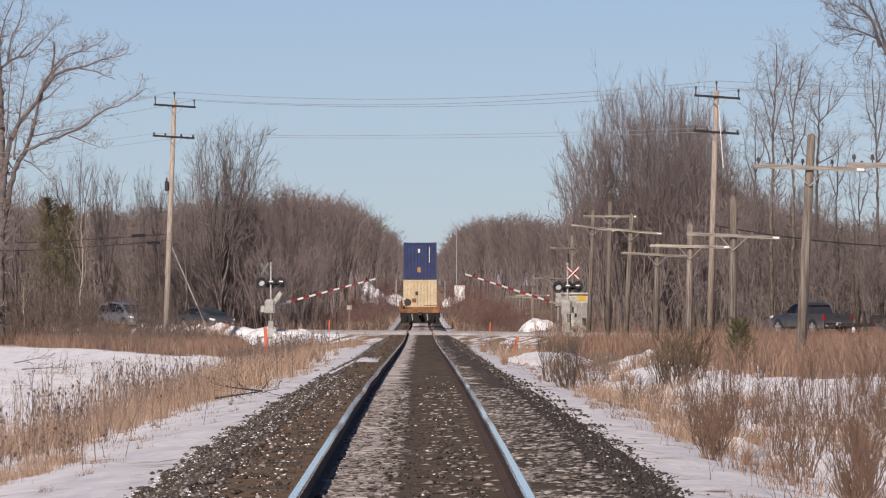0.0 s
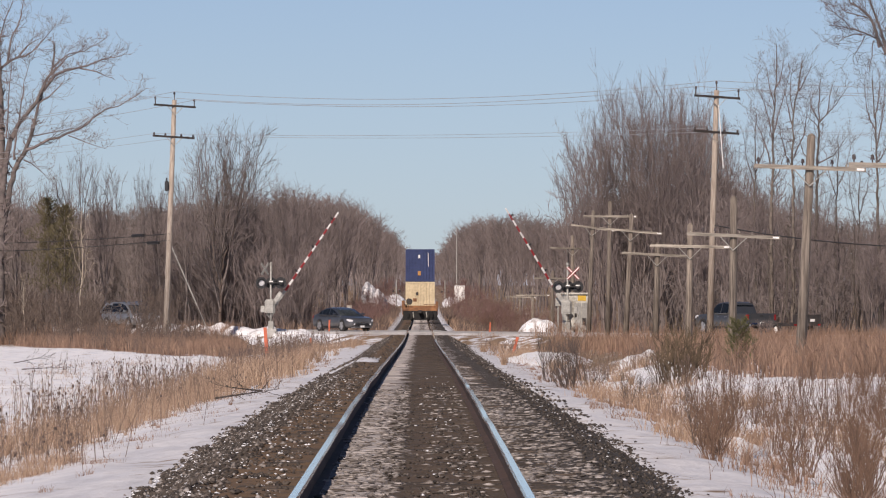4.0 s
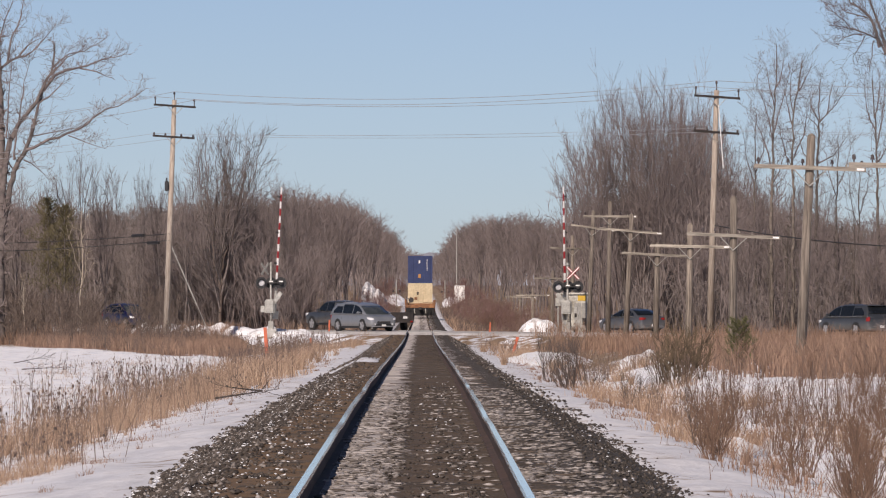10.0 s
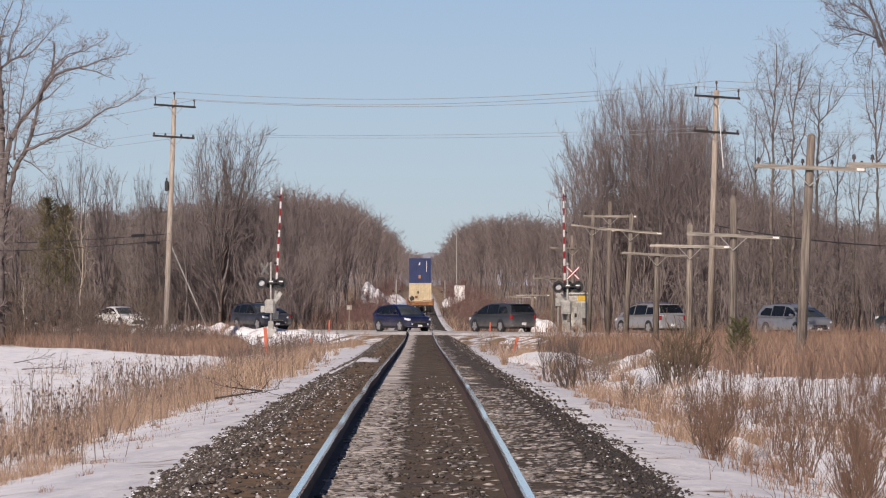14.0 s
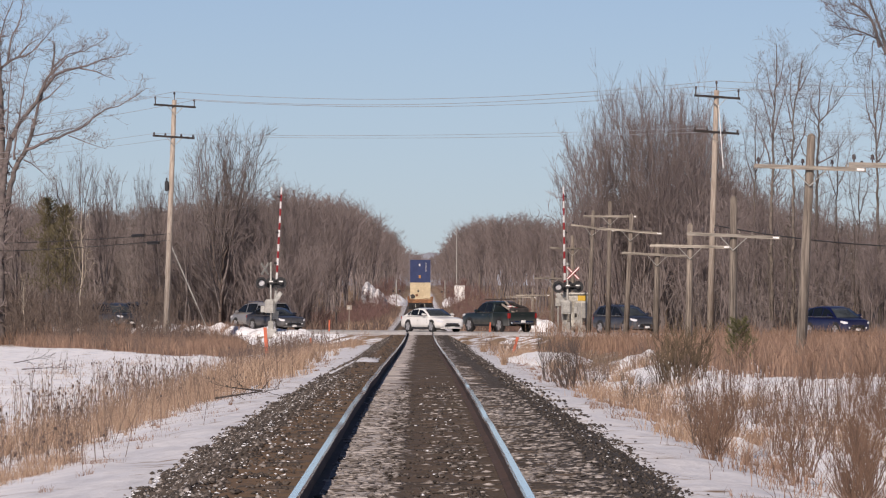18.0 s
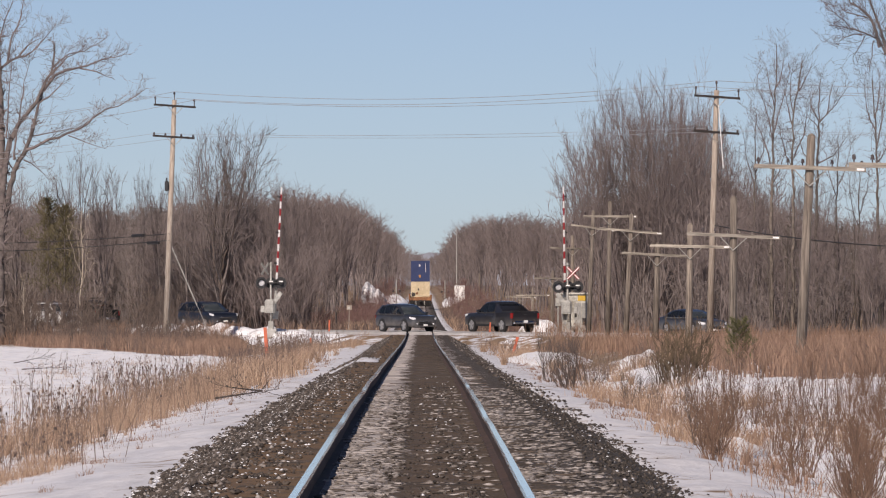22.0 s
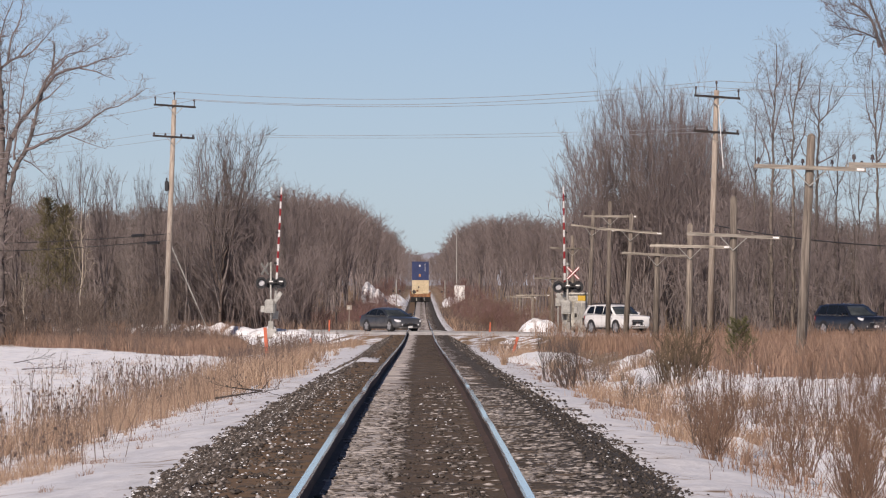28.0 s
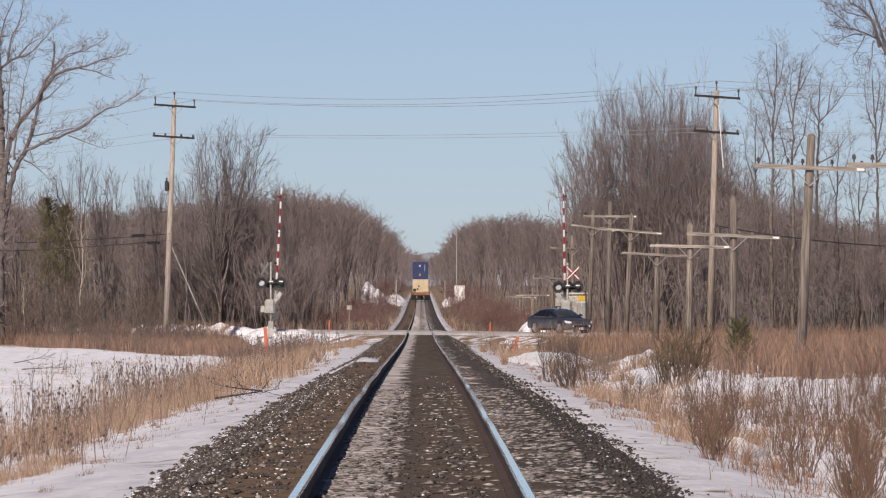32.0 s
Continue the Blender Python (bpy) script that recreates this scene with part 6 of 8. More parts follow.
for k in range(5):
    part("vent_slat", Build().box(-0.62, -0.36, -0.640, -0.606, 1.28 + 0.075 * k, 1.32 + 0.075 * k), DARK_STEEL, hut, "dark vent slat")
part("conduit", Build().tube((-0.50, -0.65, -0.2), (-0.50, -0.65, 1.2), 0.05, n=8), DARK_STEEL, hut, "dark cable conduit")
part("lock_plate", Build().box(-0.20, -0.06, -0.640, -0.617, 0.85, 1.15), DARK_STEEL, hut, "dark lock plate")
# plain dark rectangle set low on the wall
part("dark_patch", Build().box(0.30, 0.52, -0.632, -0.617, 0.35, 0.8), DARK_STEEL, hut, "dark patch low on the hut wall")
part("door_handle", Build().tube((0.02, -0.66, 1.0), (0.02, -0.66, 1.25), 0.03, n=6), WHITE_PAINT, hut, "pale door handle")
part("cable_box", Build().box(0.74, 1.0, -0.2, 0.15, 0.2, 0.75, 0.03), GREY_METAL, hut, "small grey side box")
meter = base("meter_post", pose(8.40, 442.6, 0.0), "grey meter box on a post beside the crossing", "meter post")
part("post", Build().tube((0, 0, -1.0), (0, 0, 1.6), 0.05, n=8), GREY_METAL, meter)
part("meter_box", Build().box(-0.17, 0.17, -0.15, 0.1, 1.55, 2.05, 0.03), GREY_METAL, meter, "pale grey meter box")


def stake(x, y, h, w, lean, name="marker_stake", mat=None, label="orange painted marker stake in the verge"):
    t = new(name, Build().box(-w / 2, w / 2, -0.03, 0.03, -0.2, h, 0.008).mesh(name, mat or ORANGE))
    t.matrix_world = pose(x, y, gz(x, y), 0, lean, 0)
    return tagged(t, label, "marker stake", "marker stakes")


stake(-7.3, 344, 1.55, 0.16, -3.5)
stake(-5.65, 446, 0.85, 0.10, 2)
stake(-6.05, 398, 0.75, 0.08, 0)
stake(4.15, 436, 0.75, 0.09, 3)
stake(4.85, 380, 0.95, 0.15, 14)
post = base("sign_post", pose(-4.6, 462, gz(-4.6, 462)), "small weathered track sign on a thin post", "sign post")
part("post", Build().tube((0, 0, -0.2), (0.05, 0, 1.65), 0.03, n=6), POLE_WOOD, post)
part("sign_plate", Build().box(-0.12, 0.2, -0.05, -0.03, 1.45, 1.75), POLE_WOOD, post, "faded yellowish plate")
part("reflector", Build().box(-0.04, 0.10, -0.056, -0.051, 1.53, 1.66), GREY_METAL, post)


# ---- snow banks ----
def snow_pile(x, y, rx, ry, h, seed, label, turn=0.0, mat=None, n=26, rough=1.0, skew=0.0, low=False):
    r = random.Random(seed)
    ph = [r.uniform(0, 6.28) for _ in range(6)]
    V, F = [], []
    z0 = gz(x, y)
    for j in range(n + 1):
        for i in range(n + 1):
            a, b = 2 * i / n - 1, 2 * j / n - 1
            d = math.hypot(a, b)
            k = max(0, 1 - d ** 2.2) ** 0.8 if not low else 1.1 * max(0, 1 - d * d) ** 1.15
            if skew:
                k = min(1.0, k * 1.9) * (0.85 + 0.15 * math.sin(13 * a + 5 * b + ph[4]))
            bump = 0.75 + rough * (0.20 * math.sin(4 * a + ph[0]) * math.cos(3 * b + ph[1]) + 0.08 * math.sin(9 * a + ph[2]) + 0.06 * math.sin(8 * b + 7 * a + ph[3]) + r.uniform(-0.07, 0.07))
            V.append((a * rx, b * ry, h * k * (1 - skew * a) * bump - (0.04 if low else 0.12) - 0.55 * min(1.0, max(0.0, d - 0.88) / 0.12)))
    for j in range(n):
        for i in range(n):
            q = j * (n + 1) + i
            F.append((q, q + 1, q + n + 2, q + n + 1))
    t = new("snow_bank", fast_mesh("snow_bank", V, F, mat or DIRTY_SNOW, True))
    t.matrix_world = pose(x, y, z0, 0, 0, turn)
    return tagged(t, label, "snow bank", "snow banks", "structure")


snow_pile(7.25, 444.5, 1.45, 1.6, 1.30, 3, "ploughed heap of dirty snow beside the hut", rough=0.45, low=True)
for k, (u, s) in enumerate(((-24, 0.9), (-21, 1.1), (-18, 0.95), (-15.4, 1.1), (-12.0, 0.9), (-8.5, 0.8), (-5.5, 0.6))):
    p = road_at(u, -5.9)
    snow_pile(p.x, p.y, 2.1 * s, 1.5, 0.75 * s, 20 + k, "ploughed snow bank along the road edge", -60)
snow_pile(8.1, 262, 1.0, 4.0, 0.46, 9, "uneven snow mound in the verge", mat=CRUST_SNOW, rough=1.5, low=True)
snow_pile(5.2, 312, 3.0, 12, 0.60, 10, "low snow drift beside the grass", mat=CRUST_SNOW, rough=0.9, low=True)
snow_pile(4.15, 103, 0.85, 5.0, 0.17, 12, "low snow hump among the shrubs", mat=CRUST_SNOW, rough=1.6, low=True)
snow_pile(5.1, 72, 0.5, 3.0, 0.15, 13, "low snow hump among the shrubs", mat=CRUST_SNOW, rough=1.6, low=True)
snow_pile(-6.15, 960, 1.9, 4, 3.5, 14, "tall snow-covered brush heap beside the track", mat=PATCHY_SNOW, n=34, rough=0.18, skew=0.5)
snow_pile(-4.4, 1108, 2.7, 4, 2.1, 15, "snow heap by the far crossing", mat=DIRTY_SNOW, rough=0.35)
snow_pile(4.25, 1060, 1.3, 4, 2.0, 16, "snow heap by the far crossing", mat=DIRTY_SNOW, rough=0.4)
far_hut = base("equipment_case", pose(5.60, 1044, gz(5.60, 1044)), "white equipment cabinet beside the far track", "equipment case")
part("cabinet", Build().box(-0.75, 0.75, -0.6, 0.6, -0.2, 2.3, 0.04), WHITE_PAINT, far_hut, "white metal cabinet")
part("cabinet_roof", Build().box(-0.82, 0.82, -0.66, 0.66, 2.303, 2.42, 0.04), WHITE_PAINT, far_hut)
for x, y in ((3.6, 1075), (-3.7, 1100)):
    t = base("far_crossing_signal", pose(x, y, gz(x, y)), "small distant crossing signal mast", "crossing signal")
    part("mast", Build().tube((0, 0, 0), (0, 0, 4.0), 0.08, n=8), GREY_METAL, t)
    part("lamp_pair", Build().tube((-0.5, -0.05, 2.3), (-0.5, 0.05, 2.3), 0.17, n=12).tube((0.5, -0.05, 2.3), (0.5, 0.05, 2.3), 0.17, n=12).tube((-0.5, 0, 2.3), (0.5, 0, 2.3), 0.03, n=6), BLACK, t)

# wooded rise far down the line, its haze painted in as a blue-grey colour
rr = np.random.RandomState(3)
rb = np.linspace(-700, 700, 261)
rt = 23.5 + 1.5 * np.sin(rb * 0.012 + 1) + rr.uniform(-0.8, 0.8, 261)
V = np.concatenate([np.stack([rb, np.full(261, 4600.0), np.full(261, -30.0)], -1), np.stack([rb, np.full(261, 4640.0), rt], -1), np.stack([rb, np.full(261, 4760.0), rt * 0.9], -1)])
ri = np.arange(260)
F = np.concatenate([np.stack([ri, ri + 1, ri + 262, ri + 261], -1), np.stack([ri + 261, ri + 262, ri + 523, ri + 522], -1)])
tagged(new("backdrop", fast_mesh("backdrop", V, F, material("hazed_distant_wood", (0.22, 0.235, 0.27), (0.28, 0.295, 0.33), 1.0, 0.02))), "wooded rise on the horizon, coloured blue-grey for haze", "hill", kind="structure")

# small evergreen
fir = base("young_pine", pose(9.4, 214, gz(9.4, 214)), "young green pine in brown grass", "tree")
part("trunk", Build().tube((0, 0, -0.1), (0, 0, 1.5), 0.03, 0.008, 6), BARK, fir)
rf = random.Random(4)
S, B = [], []
for w in range(7):
    zc = 0.12 + 0.19 * w
    for q in range(7):
        a = q * 0.9 + w * 0.55 + rf.gauss(0, 0.15)
        ln = (0.74 - 0.055 * w) * rf.uniform(0.75, 1.1)
        d = Vector((math.cos(a), math.sin(a), 0.7 + 0.08 * w)).normalized()
        p0 = Vector((0, 0, zc + rf.gauss(0, 0.03)))
        B.append((*p0, *(p0 + d * ln), 0.012, 0.004))
        for i in range(46):
            p = p0 + d * ln * (0.3 + 0.7 * rf.random())
            e = (d + Vector((rf.gauss(0, 0.7), rf.gauss(0, 0.7), rf.gauss(0.2, 0.6)))).normalized() * 0.125
            S.append((*p, *(p + e), 0.0070, 0.003))
for i in range(70):
    p = Vector((0, 0, 1.2 + 0.33 * rf.random()))
    e = Vector((rf.gauss(0, 0.5), rf.gauss(0, 0.5), 0.8)).normalized() * 0.09
    S.append((*p, *(p + e), 0.0055, 0.003))
V, F = tubes(np.array(B), 3)
part("branches", fast_mesh("branches", V, F, BARK), None, fir)
V, F = tubes(np.array(S), 3)
part("needles", fast_mesh("needles", V, F, NEEDLE), None, fir)


# ---- train ----
def container(parent, z0, h, mat, label, name):
    """A corrugated steel box, 12.2 m long, its doors or end wall towards the camera at y = 0."""
    w, ln = 1.22, 12.19
    b = Build().box(-w + 0.03, w - 0.03, 0.05, ln - 0.05, z0 + 0.05, z0 + h - 0.05)
    c = part(name, b, mat, parent, label)
    for sx in (-1, 1):
        for y in (0.0, ln - 0.14):
            part("corner_post", Build().box(sx * w - 0.07, sx * w + 0.07, y, y + 0.14, z0, z0 + h), mat, c)
    for y in (0.0, ln - 0.1):
        part("end_header", Build().box(-w + 0.071, w - 0.071, y, y + 0.1, z0 + h - 0.13, z0 + h - 0.002), mat, c)
        part("end_sill", Build().box(-w + 0.071, w - 0.071, y, y + 0.1, z0 + 0.002, z0 + 0.15), mat, c)
    rb = Build()
    for i in range(9):
        x = -w + 0.2 + i * (2 * w - 0.4) / 8
        rb.box(x - 0.06, x + 0.06, -0.0, 0.049, z0 + 0.16, z0 + h - 0.14, 0.01)
    part("end_rib", rb, mat, c, "pressed steel ribs of the end wall")
    sr = Build()
    for i in range(40):
        y = 0.3 + i * 0.29
        for sx in (-1, 1):
            sr.box(sx * (w - 0.015) - 0.016, sx * (w - 0.015) + 0.016, y, y + 0.13, z0 + 0.15, z0 + h - 0.13)
    part("side_rib", sr, mat, c)
    return c


train = base("well_car", pose(GX, 565, float(rail(565))), "orange-brown well car carrying stacked navy and cream containers", "railway car")
lower = container(train, 0.60, 2.9, CREAM_BOX, "cream shipping container", "lower_container")
upper = container(train, 3.54, 2.86, BLUE_BOX, "navy blue shipping container", "upper_container")
part("logo_patch", Build().box(-0.20, 0.06, -0.012, -0.004, 4.08, 4.46), LOGO_ORANGE, upper, "yellow square mark")
part("logo_patch", Build().box(-0.16, 0.0, -0.012, -0.004, 5.6, 5.9), WHITE_PAINT, upper, "small white mark")
part("number_bar", Build().box(0.70, 0.745, -0.012, -0.004, 4.85, 6.05), WHITE_PAINT, upper, "white upright marking bar")
part("placard", Build().box(-0.62, -0.30, -0.012, -0.004, 1.75, 2.05), WELL_CAR, lower, "orange-brown placard")
part("placard", Build().box(-0.36, -0.16, -0.012, -0.004, 2.3, 2.6), DARK_STEEL, lower, "dark mark")
b = Build().box(-1.58, -1.30, -1.0, 13.2, 0.55, 1.45, 0.04).box(1.30, 1.58, -1.0, 13.2, 0.55, 1.45, 0.04).box(-1.58, 1.58, -2.6, -0.9, 0.95, 1.22, 0.04).box(-1.58, 1.58, 13.1, 14.8, 0.95, 1.22, 0.04)
part("side_sill", b, WELL_CAR, train, "orange-brown steel side sills and end platform")
part("end_platform_skirt", Build().box(-1.5, 1.5, -2.58, -2.36, 0.12, 0.94, 0.05).box(-1.5, 1.5, -0.9, -0.5, 0.12, 0.94, 0.05), BLACK_STEEL, train, "black underframe below the platform")
part("end_bulkhead", Build().box(-1.29, 1.29, -0.30, -0.12, 0.45, 1.40, 0.03), WELL_CAR, train, "rusty end bulkhead of the well")
part("corner_post", Build().box(-1.62, -1.35, -0.9, -0.5, 1.2, 1.85, 0.03), WELL_CAR, train)
part("corner_post", Build().box(1.35, 1.62, -0.9, -0.5, 1.2, 1.75, 0.03), WELL_CAR, train)
part("brake_gear", Build().box(-1.1, 1.1, -2.66, -2.585, 0.12, 0.94, 0.05), BLACK_STEEL, train, "dark brake gear under the platform")
for gx in (-0.62, 0.55):
    part("air_hose", Build().tube((gx, -2.7, 0.85), (gx + 0.05, -2.75, 0.35), 0.05, n=6), GREY_METAL, train, "pale hanging hose")
part("well_floor", Build().box(-1.27, 1.27, 0, 12.2, 0.28, 0.41), WELL_CAR, train)
part("coupler", Build().box(-0.15, 0.15, -3.4, -2.5, 0.75, 1.0, 0.03), DARK_STEEL, train, "dark knuckle coupler")
part("ladder", Build().tube((-1.42, -2.55, 0.3), (-1.42, -2.55, 2.1), 0.03, n=6).tube((-1.05, -2.55, 0.3), (-1.05, -2.55, 2.1), 0.03, n=6).tube((-1.42, -2.55, 1.1), (-1.05, -2.55, 1.1), 0.02, n=6)
     .tube((-1.42, -2.55, 1.5), (-1.05, -2.55, 1.5), 0.02, n=6).tube((-1.42, -2.55, 1.9), (-1.05, -2.55, 1.9), 0.02, n=6), DARK_STEEL, train, "dark end ladder")
part("brake_wheel", Build().tube((-0.95, -2.6, 1.75), (-0.95, -2.64, 1.75), 0.28, n=16), DARK_STEEL, train, "dark brake wheel")
part("hand_rail", Build().tube((1.4, -2.55, 0.9), (1.4, -2.55, 1.75), 0.025, n=6).tube((0.3, -2.55, 1.5), (1.4, -2.55, 1.5), 0.025, n=6), WELL_CAR, train)
for y in (-1.6, 13.8):
    tr = part("truck_frame", Build().box(-1.15, -0.95, y - 1.2, y + 1.2, 0.35, 0.75, 0.05).box(0.95, 1.15, y - 1.2, y + 1.2, 0.35, 0.75, 0.05).box(-1.1, 1.1, y - 0.25, y + 0.25, 0.4, 0.85, 0.04), BLACK_STEEL, train, "dark cast steel bogie frame")
    for dy in (-0.85, 0.85):
        part("axle", Build().tube((-0.95, y + dy, 0.42), (0.95, y + dy, 0.42), 0.08, n=8), DARK_STEEL, tr)
        for sx in (-1, 1):
            part("wheel", Build().tube((sx * 0.69, y + dy, 0.42), (sx * 0.82, y + dy, 0.42), 0.42, n=20).tube((sx * 0.67, y + dy, 0.42), (sx * 0.70, y + dy, 0.42), 0.445, n=20), BLACK_STEEL, tr, "steel wheel")


# ---- road vehicles ----
# each kind: length, width, sill, wheel radius, front and rear axle, the line of hood and deck, the line of the cabin, window splits, belt at front and rear
KINDS = {
    "sedan": dict(L=4.84, W=1.85, sill=0.22, R=0.335, fa=1.44, ra=-1.36, tumble=0.40,
                  low=((2.42, 0.68), (2.40, 0.75), (2.28, 0.81), (1.95, 0.86), (1.45, 0.91), (1.05, 0.95), (0.0, 0.95), (-1.5, 0.99), (-1.9, 1.03), (-2.28, 1.01), (-2.37, 0.94), (-2.42, 0.74)),
                  cab=((1.10, 0.93), (0.62, 1.20), (0.20, 1.38), (-0.15, 1.44), (-0.60, 1.455), (-1.00, 1.41), (-1.40, 1.28), (-1.72, 1.12), (-1.96, 1.01)), win=((0.86, -0.26), (-0.34, -1.18), (-1.24, -1.55)), screen=(0, 2), rear=(5, 8)),
    "suv": dict(L=4.70, W=1.87, sill=0.28, R=0.365, fa=1.38, ra=-1.33, tumble=0.36,
                low=((2.35, 0.80), (2.33, 0.91), (2.20, 0.97), (1.85, 1.01), (1.25, 1.05), (0.95, 1.06), (0.0, 1.05), (-1.6, 1.10), (-2.15, 1.12), (-2.28, 1.04), (-2.35, 0.80)),
                cab=((1.20, 1.03), (0.76, 1.31), (0.34, 1.57), (0.02, 1.66), (-0.60, 1.70), (-1.40, 1.67), (-1.92, 1.59), (-2.12, 1.40), (-2.28, 1.10)), win=((0.90, -0.18), (-0.26, -1.16), (-1.23, -1.86)), screen=(0, 2), rear=(6, 8)),
    "hatch": dict(L=4.42, W=1.84, sill=0.26, R=0.35, fa=1.33, ra=-1.28, tumble=0.36,
                  low=((2.21, 0.76), (2.18, 0.86), (2.04, 0.92), (1.75, 0.97), (1.30, 1.02), (1.05, 1.04), (0.0, 1.05), (-1.5, 1.12), (-2.02, 1.12), (-2.15, 1.02), (-2.21, 0.80)),
                  cab=((1.36, 0.99), (0.84, 1.32), (0.40, 1.55), (0.05, 1.63), (-0.50, 1.66), (-1.20, 1.62), (-1.72, 1.53), (-1.95, 1.36), (-2.15, 1.08)), win=((1.00, -0.12), (-0.20, -1.08), (-1.15, -1.66)), screen=(0, 2), rear=(6, 8)),
    "large_suv": dict(L=4.92, W=1.96, sill=0.32, R=0.39, fa=1.50, ra=-1.36, tumble=0.30,
                      low=((2.46, 0.90), (2.44, 1.00), (2.32, 1.07), (1.90, 1.12), (1.30, 1.16), (1.00, 1.16), (0.0, 1.15), (-1.9, 1.19), (-2.30, 1.20), (-2.41, 1.11), (-2.46, 0.86)),
                      cab=((1.26, 1.13), (0.86, 1.43), (0.52, 1.68), (0.24, 1.77), (-0.50, 1.80), (-1.70, 1.77), (-2.14, 1.69), (-2.30, 1.48), (-2.41, 1.17)), win=((0.94, -0.12), (-0.20, -1.14), (-1.26, -2.04)), screen=(0, 2), rear=(6, 8)),
    "box_suv": dict(L=4.62, W=1.86, sill=0.30, R=0.375, fa=1.38, ra=-1.34, tumble=0.28,
                    low=((2.31, 0.88), (2.30, 0.98), (2.20, 1.04), (1.80, 1.08), (1.25, 1.10), (0.98, 1.10), (0.0, 1.10), (-1.7, 1.14), (-2.16, 1.15), (-2.26, 1.06), (-2.31, 0.84)),
                    cab=((1.22, 1.08), (0.84, 1.36), (0.52, 1.59), (0.26, 1.67), (-0.50, 1.71), (-1.60, 1.69), (-2.04, 1.62), (-2.16, 1.42), (-2.26, 1.13)), win=((0.92, -0.14), (-0.22, -1.10), (-1.22, -1.94)), screen=(0, 2), rear=(6, 8)),
    "minivan": dict(L=5.12, W=1.99, sill=0.24, R=0.345, fa=1.60, ra=-1.45, tumble=0.30,
                    low=((2.56, 0.76), (2.53, 0.86), (2.38, 0.94), (2.05, 1.01), (1.70, 1.06), (1.30, 1.06), (0.0, 1.05), (-2.0, 1.08), (-2.40, 1.10), (-2.51, 1.02), (-2.56, 0.78)),
                    cab=((1.98, 1.00), (1.42, 1.31), (0.96, 1.57), (0.58, 1.68), (0.00, 1.745), (-1.20, 1.75), (-2.10, 1.68), (-2.34, 1.46), (-2.50, 1.08)), win=((1.45, 0.32), (0.24, -0.98), (-1.06, -2.12)), screen=(0, 2), rear=(6, 8)),
    "pickup": dict(L=5.70, W=2.00, sill=0.38, R=0.41, fa=1.86, ra=-1.72, tumble=0.30,
                   low=((2.85, 0.96), (2.83, 1.06), (2.68, 1.11), (2.20, 1.15), (1.55, 1.18), (1.20, 1.19), (0.0, 1.18), (-0.90, 1.18)),
                   cab=((1.42, 1.15), (1.04, 1.47), (0.72, 1.74), (0.44, 1.83), (-0.10, 1.87), (-0.55, 1.85), (-0.80, 1.79), (-0.87, 1.52), (-0.90, 1.20)), win=((1.10, 0.12), (0.04, -0.68)), screen=(0, 2), rear=(6, 8)),
}
WHEELS = {}


def paint(name, c, flake=0.0, salt=0.35):
    """Car paint under a clear coat; a pale lower band paints in dried road salt and the road's reflected sheen."""
    m = material(name, tuple(v * 0.92 for v in c), tuple(min(1, v * 1.08) for v in c), 0.35, 1.5, 0.0, flake, coat=0.4)
    n, l = m.node_tree.nodes, m.node_tree.links
    p = n["Principled BSDF"]
    p.inputs["Coat Roughness"].default_value = 0.04
    p.inputs["Specular IOR Level"].default_value = 0.2
    src = p.inputs["Base Color"].links[0].from_socket
    tc = n.new("ShaderNodeTexCoord")
    sep = n.new("ShaderNodeSeparateXYZ")
    l.new(tc.outputs["Object"], sep.inputs[0])
    band = n.new("ShaderNodeMapRange")
    band.inputs[1].default_value, band.inputs[2].default_value = 0.95, 0.30
    l.new(sep.outputs["Z"], band.inputs[0])
    spray = n.new("ShaderNodeTexNoise")
    spray.inputs["Scale"].default_value, spray.inputs["Detail"].default_value = 2.6, 6
    l.new(tc.outputs["Object"], spray.inputs["Vector"])
    f = n.new("ShaderNodeMath")
    f.operation = "MULTIPLY"
    l.new(band.outputs[0], f.inputs[0])
    l.new(spray.outputs[0], f.inputs[1])
    g = n.new("ShaderNodeMath")
    g.operation, g.use_clamp = "MULTIPLY", True
    g.inputs[1].default_value = 1.7 * salt
    l.new(f.outputs[0], g.inputs[0])
    mx = n.new("ShaderNodeMix")
    mx.data_type = "RGBA"
    l.new(g.outputs[0], mx.inputs[0])
    l.new(src, mx.inputs[6])
    mx.inputs[7].default_value = (0.40, 0.38, 0.36, 1)
    l.new(mx.outputs[2], p.inputs["Base Color"])
    rr = n.new("ShaderNodeMapRange")
    rr.inputs[3].default_value, rr.inputs[4].default_value = 0.75, 0.08
    l.new(g.outputs[0], rr.inputs[0])
    l.new(rr.outputs[0], p.inputs["Coat Weight"])
    return m


def solid(upper, lower):
    """A closed plate between two grids of the same shape: rows of points."""
    b = Build()
    nr, nc = len(upper), len(upper[0])
    vs = [p for r in upper for p in r] + [p for r in lower for p in r]
    k = nr * nc
    fs = []
    for i in range(nr - 1):
        for j in range(nc - 1):
            a = i * nc + j
            fs += [(a, a + 1, a + nc + 1, a + nc), (k + a + nc, k + a + nc + 1, k + a + 1, k + a)]
    edge = [j for j in range(nc)] + [i * nc + nc - 1 for i in range(1, nr)] + [(nr - 1) * nc + j for j in range(nc - 2, -1, -1)] + [i * nc for i in range(nr - 2, 0, -1)]
    for a, c in zip(edge, edge[1:] + edge[:1]):
        fs.append((a, k + a, k + c, c))
    return b.add(vs, fs)


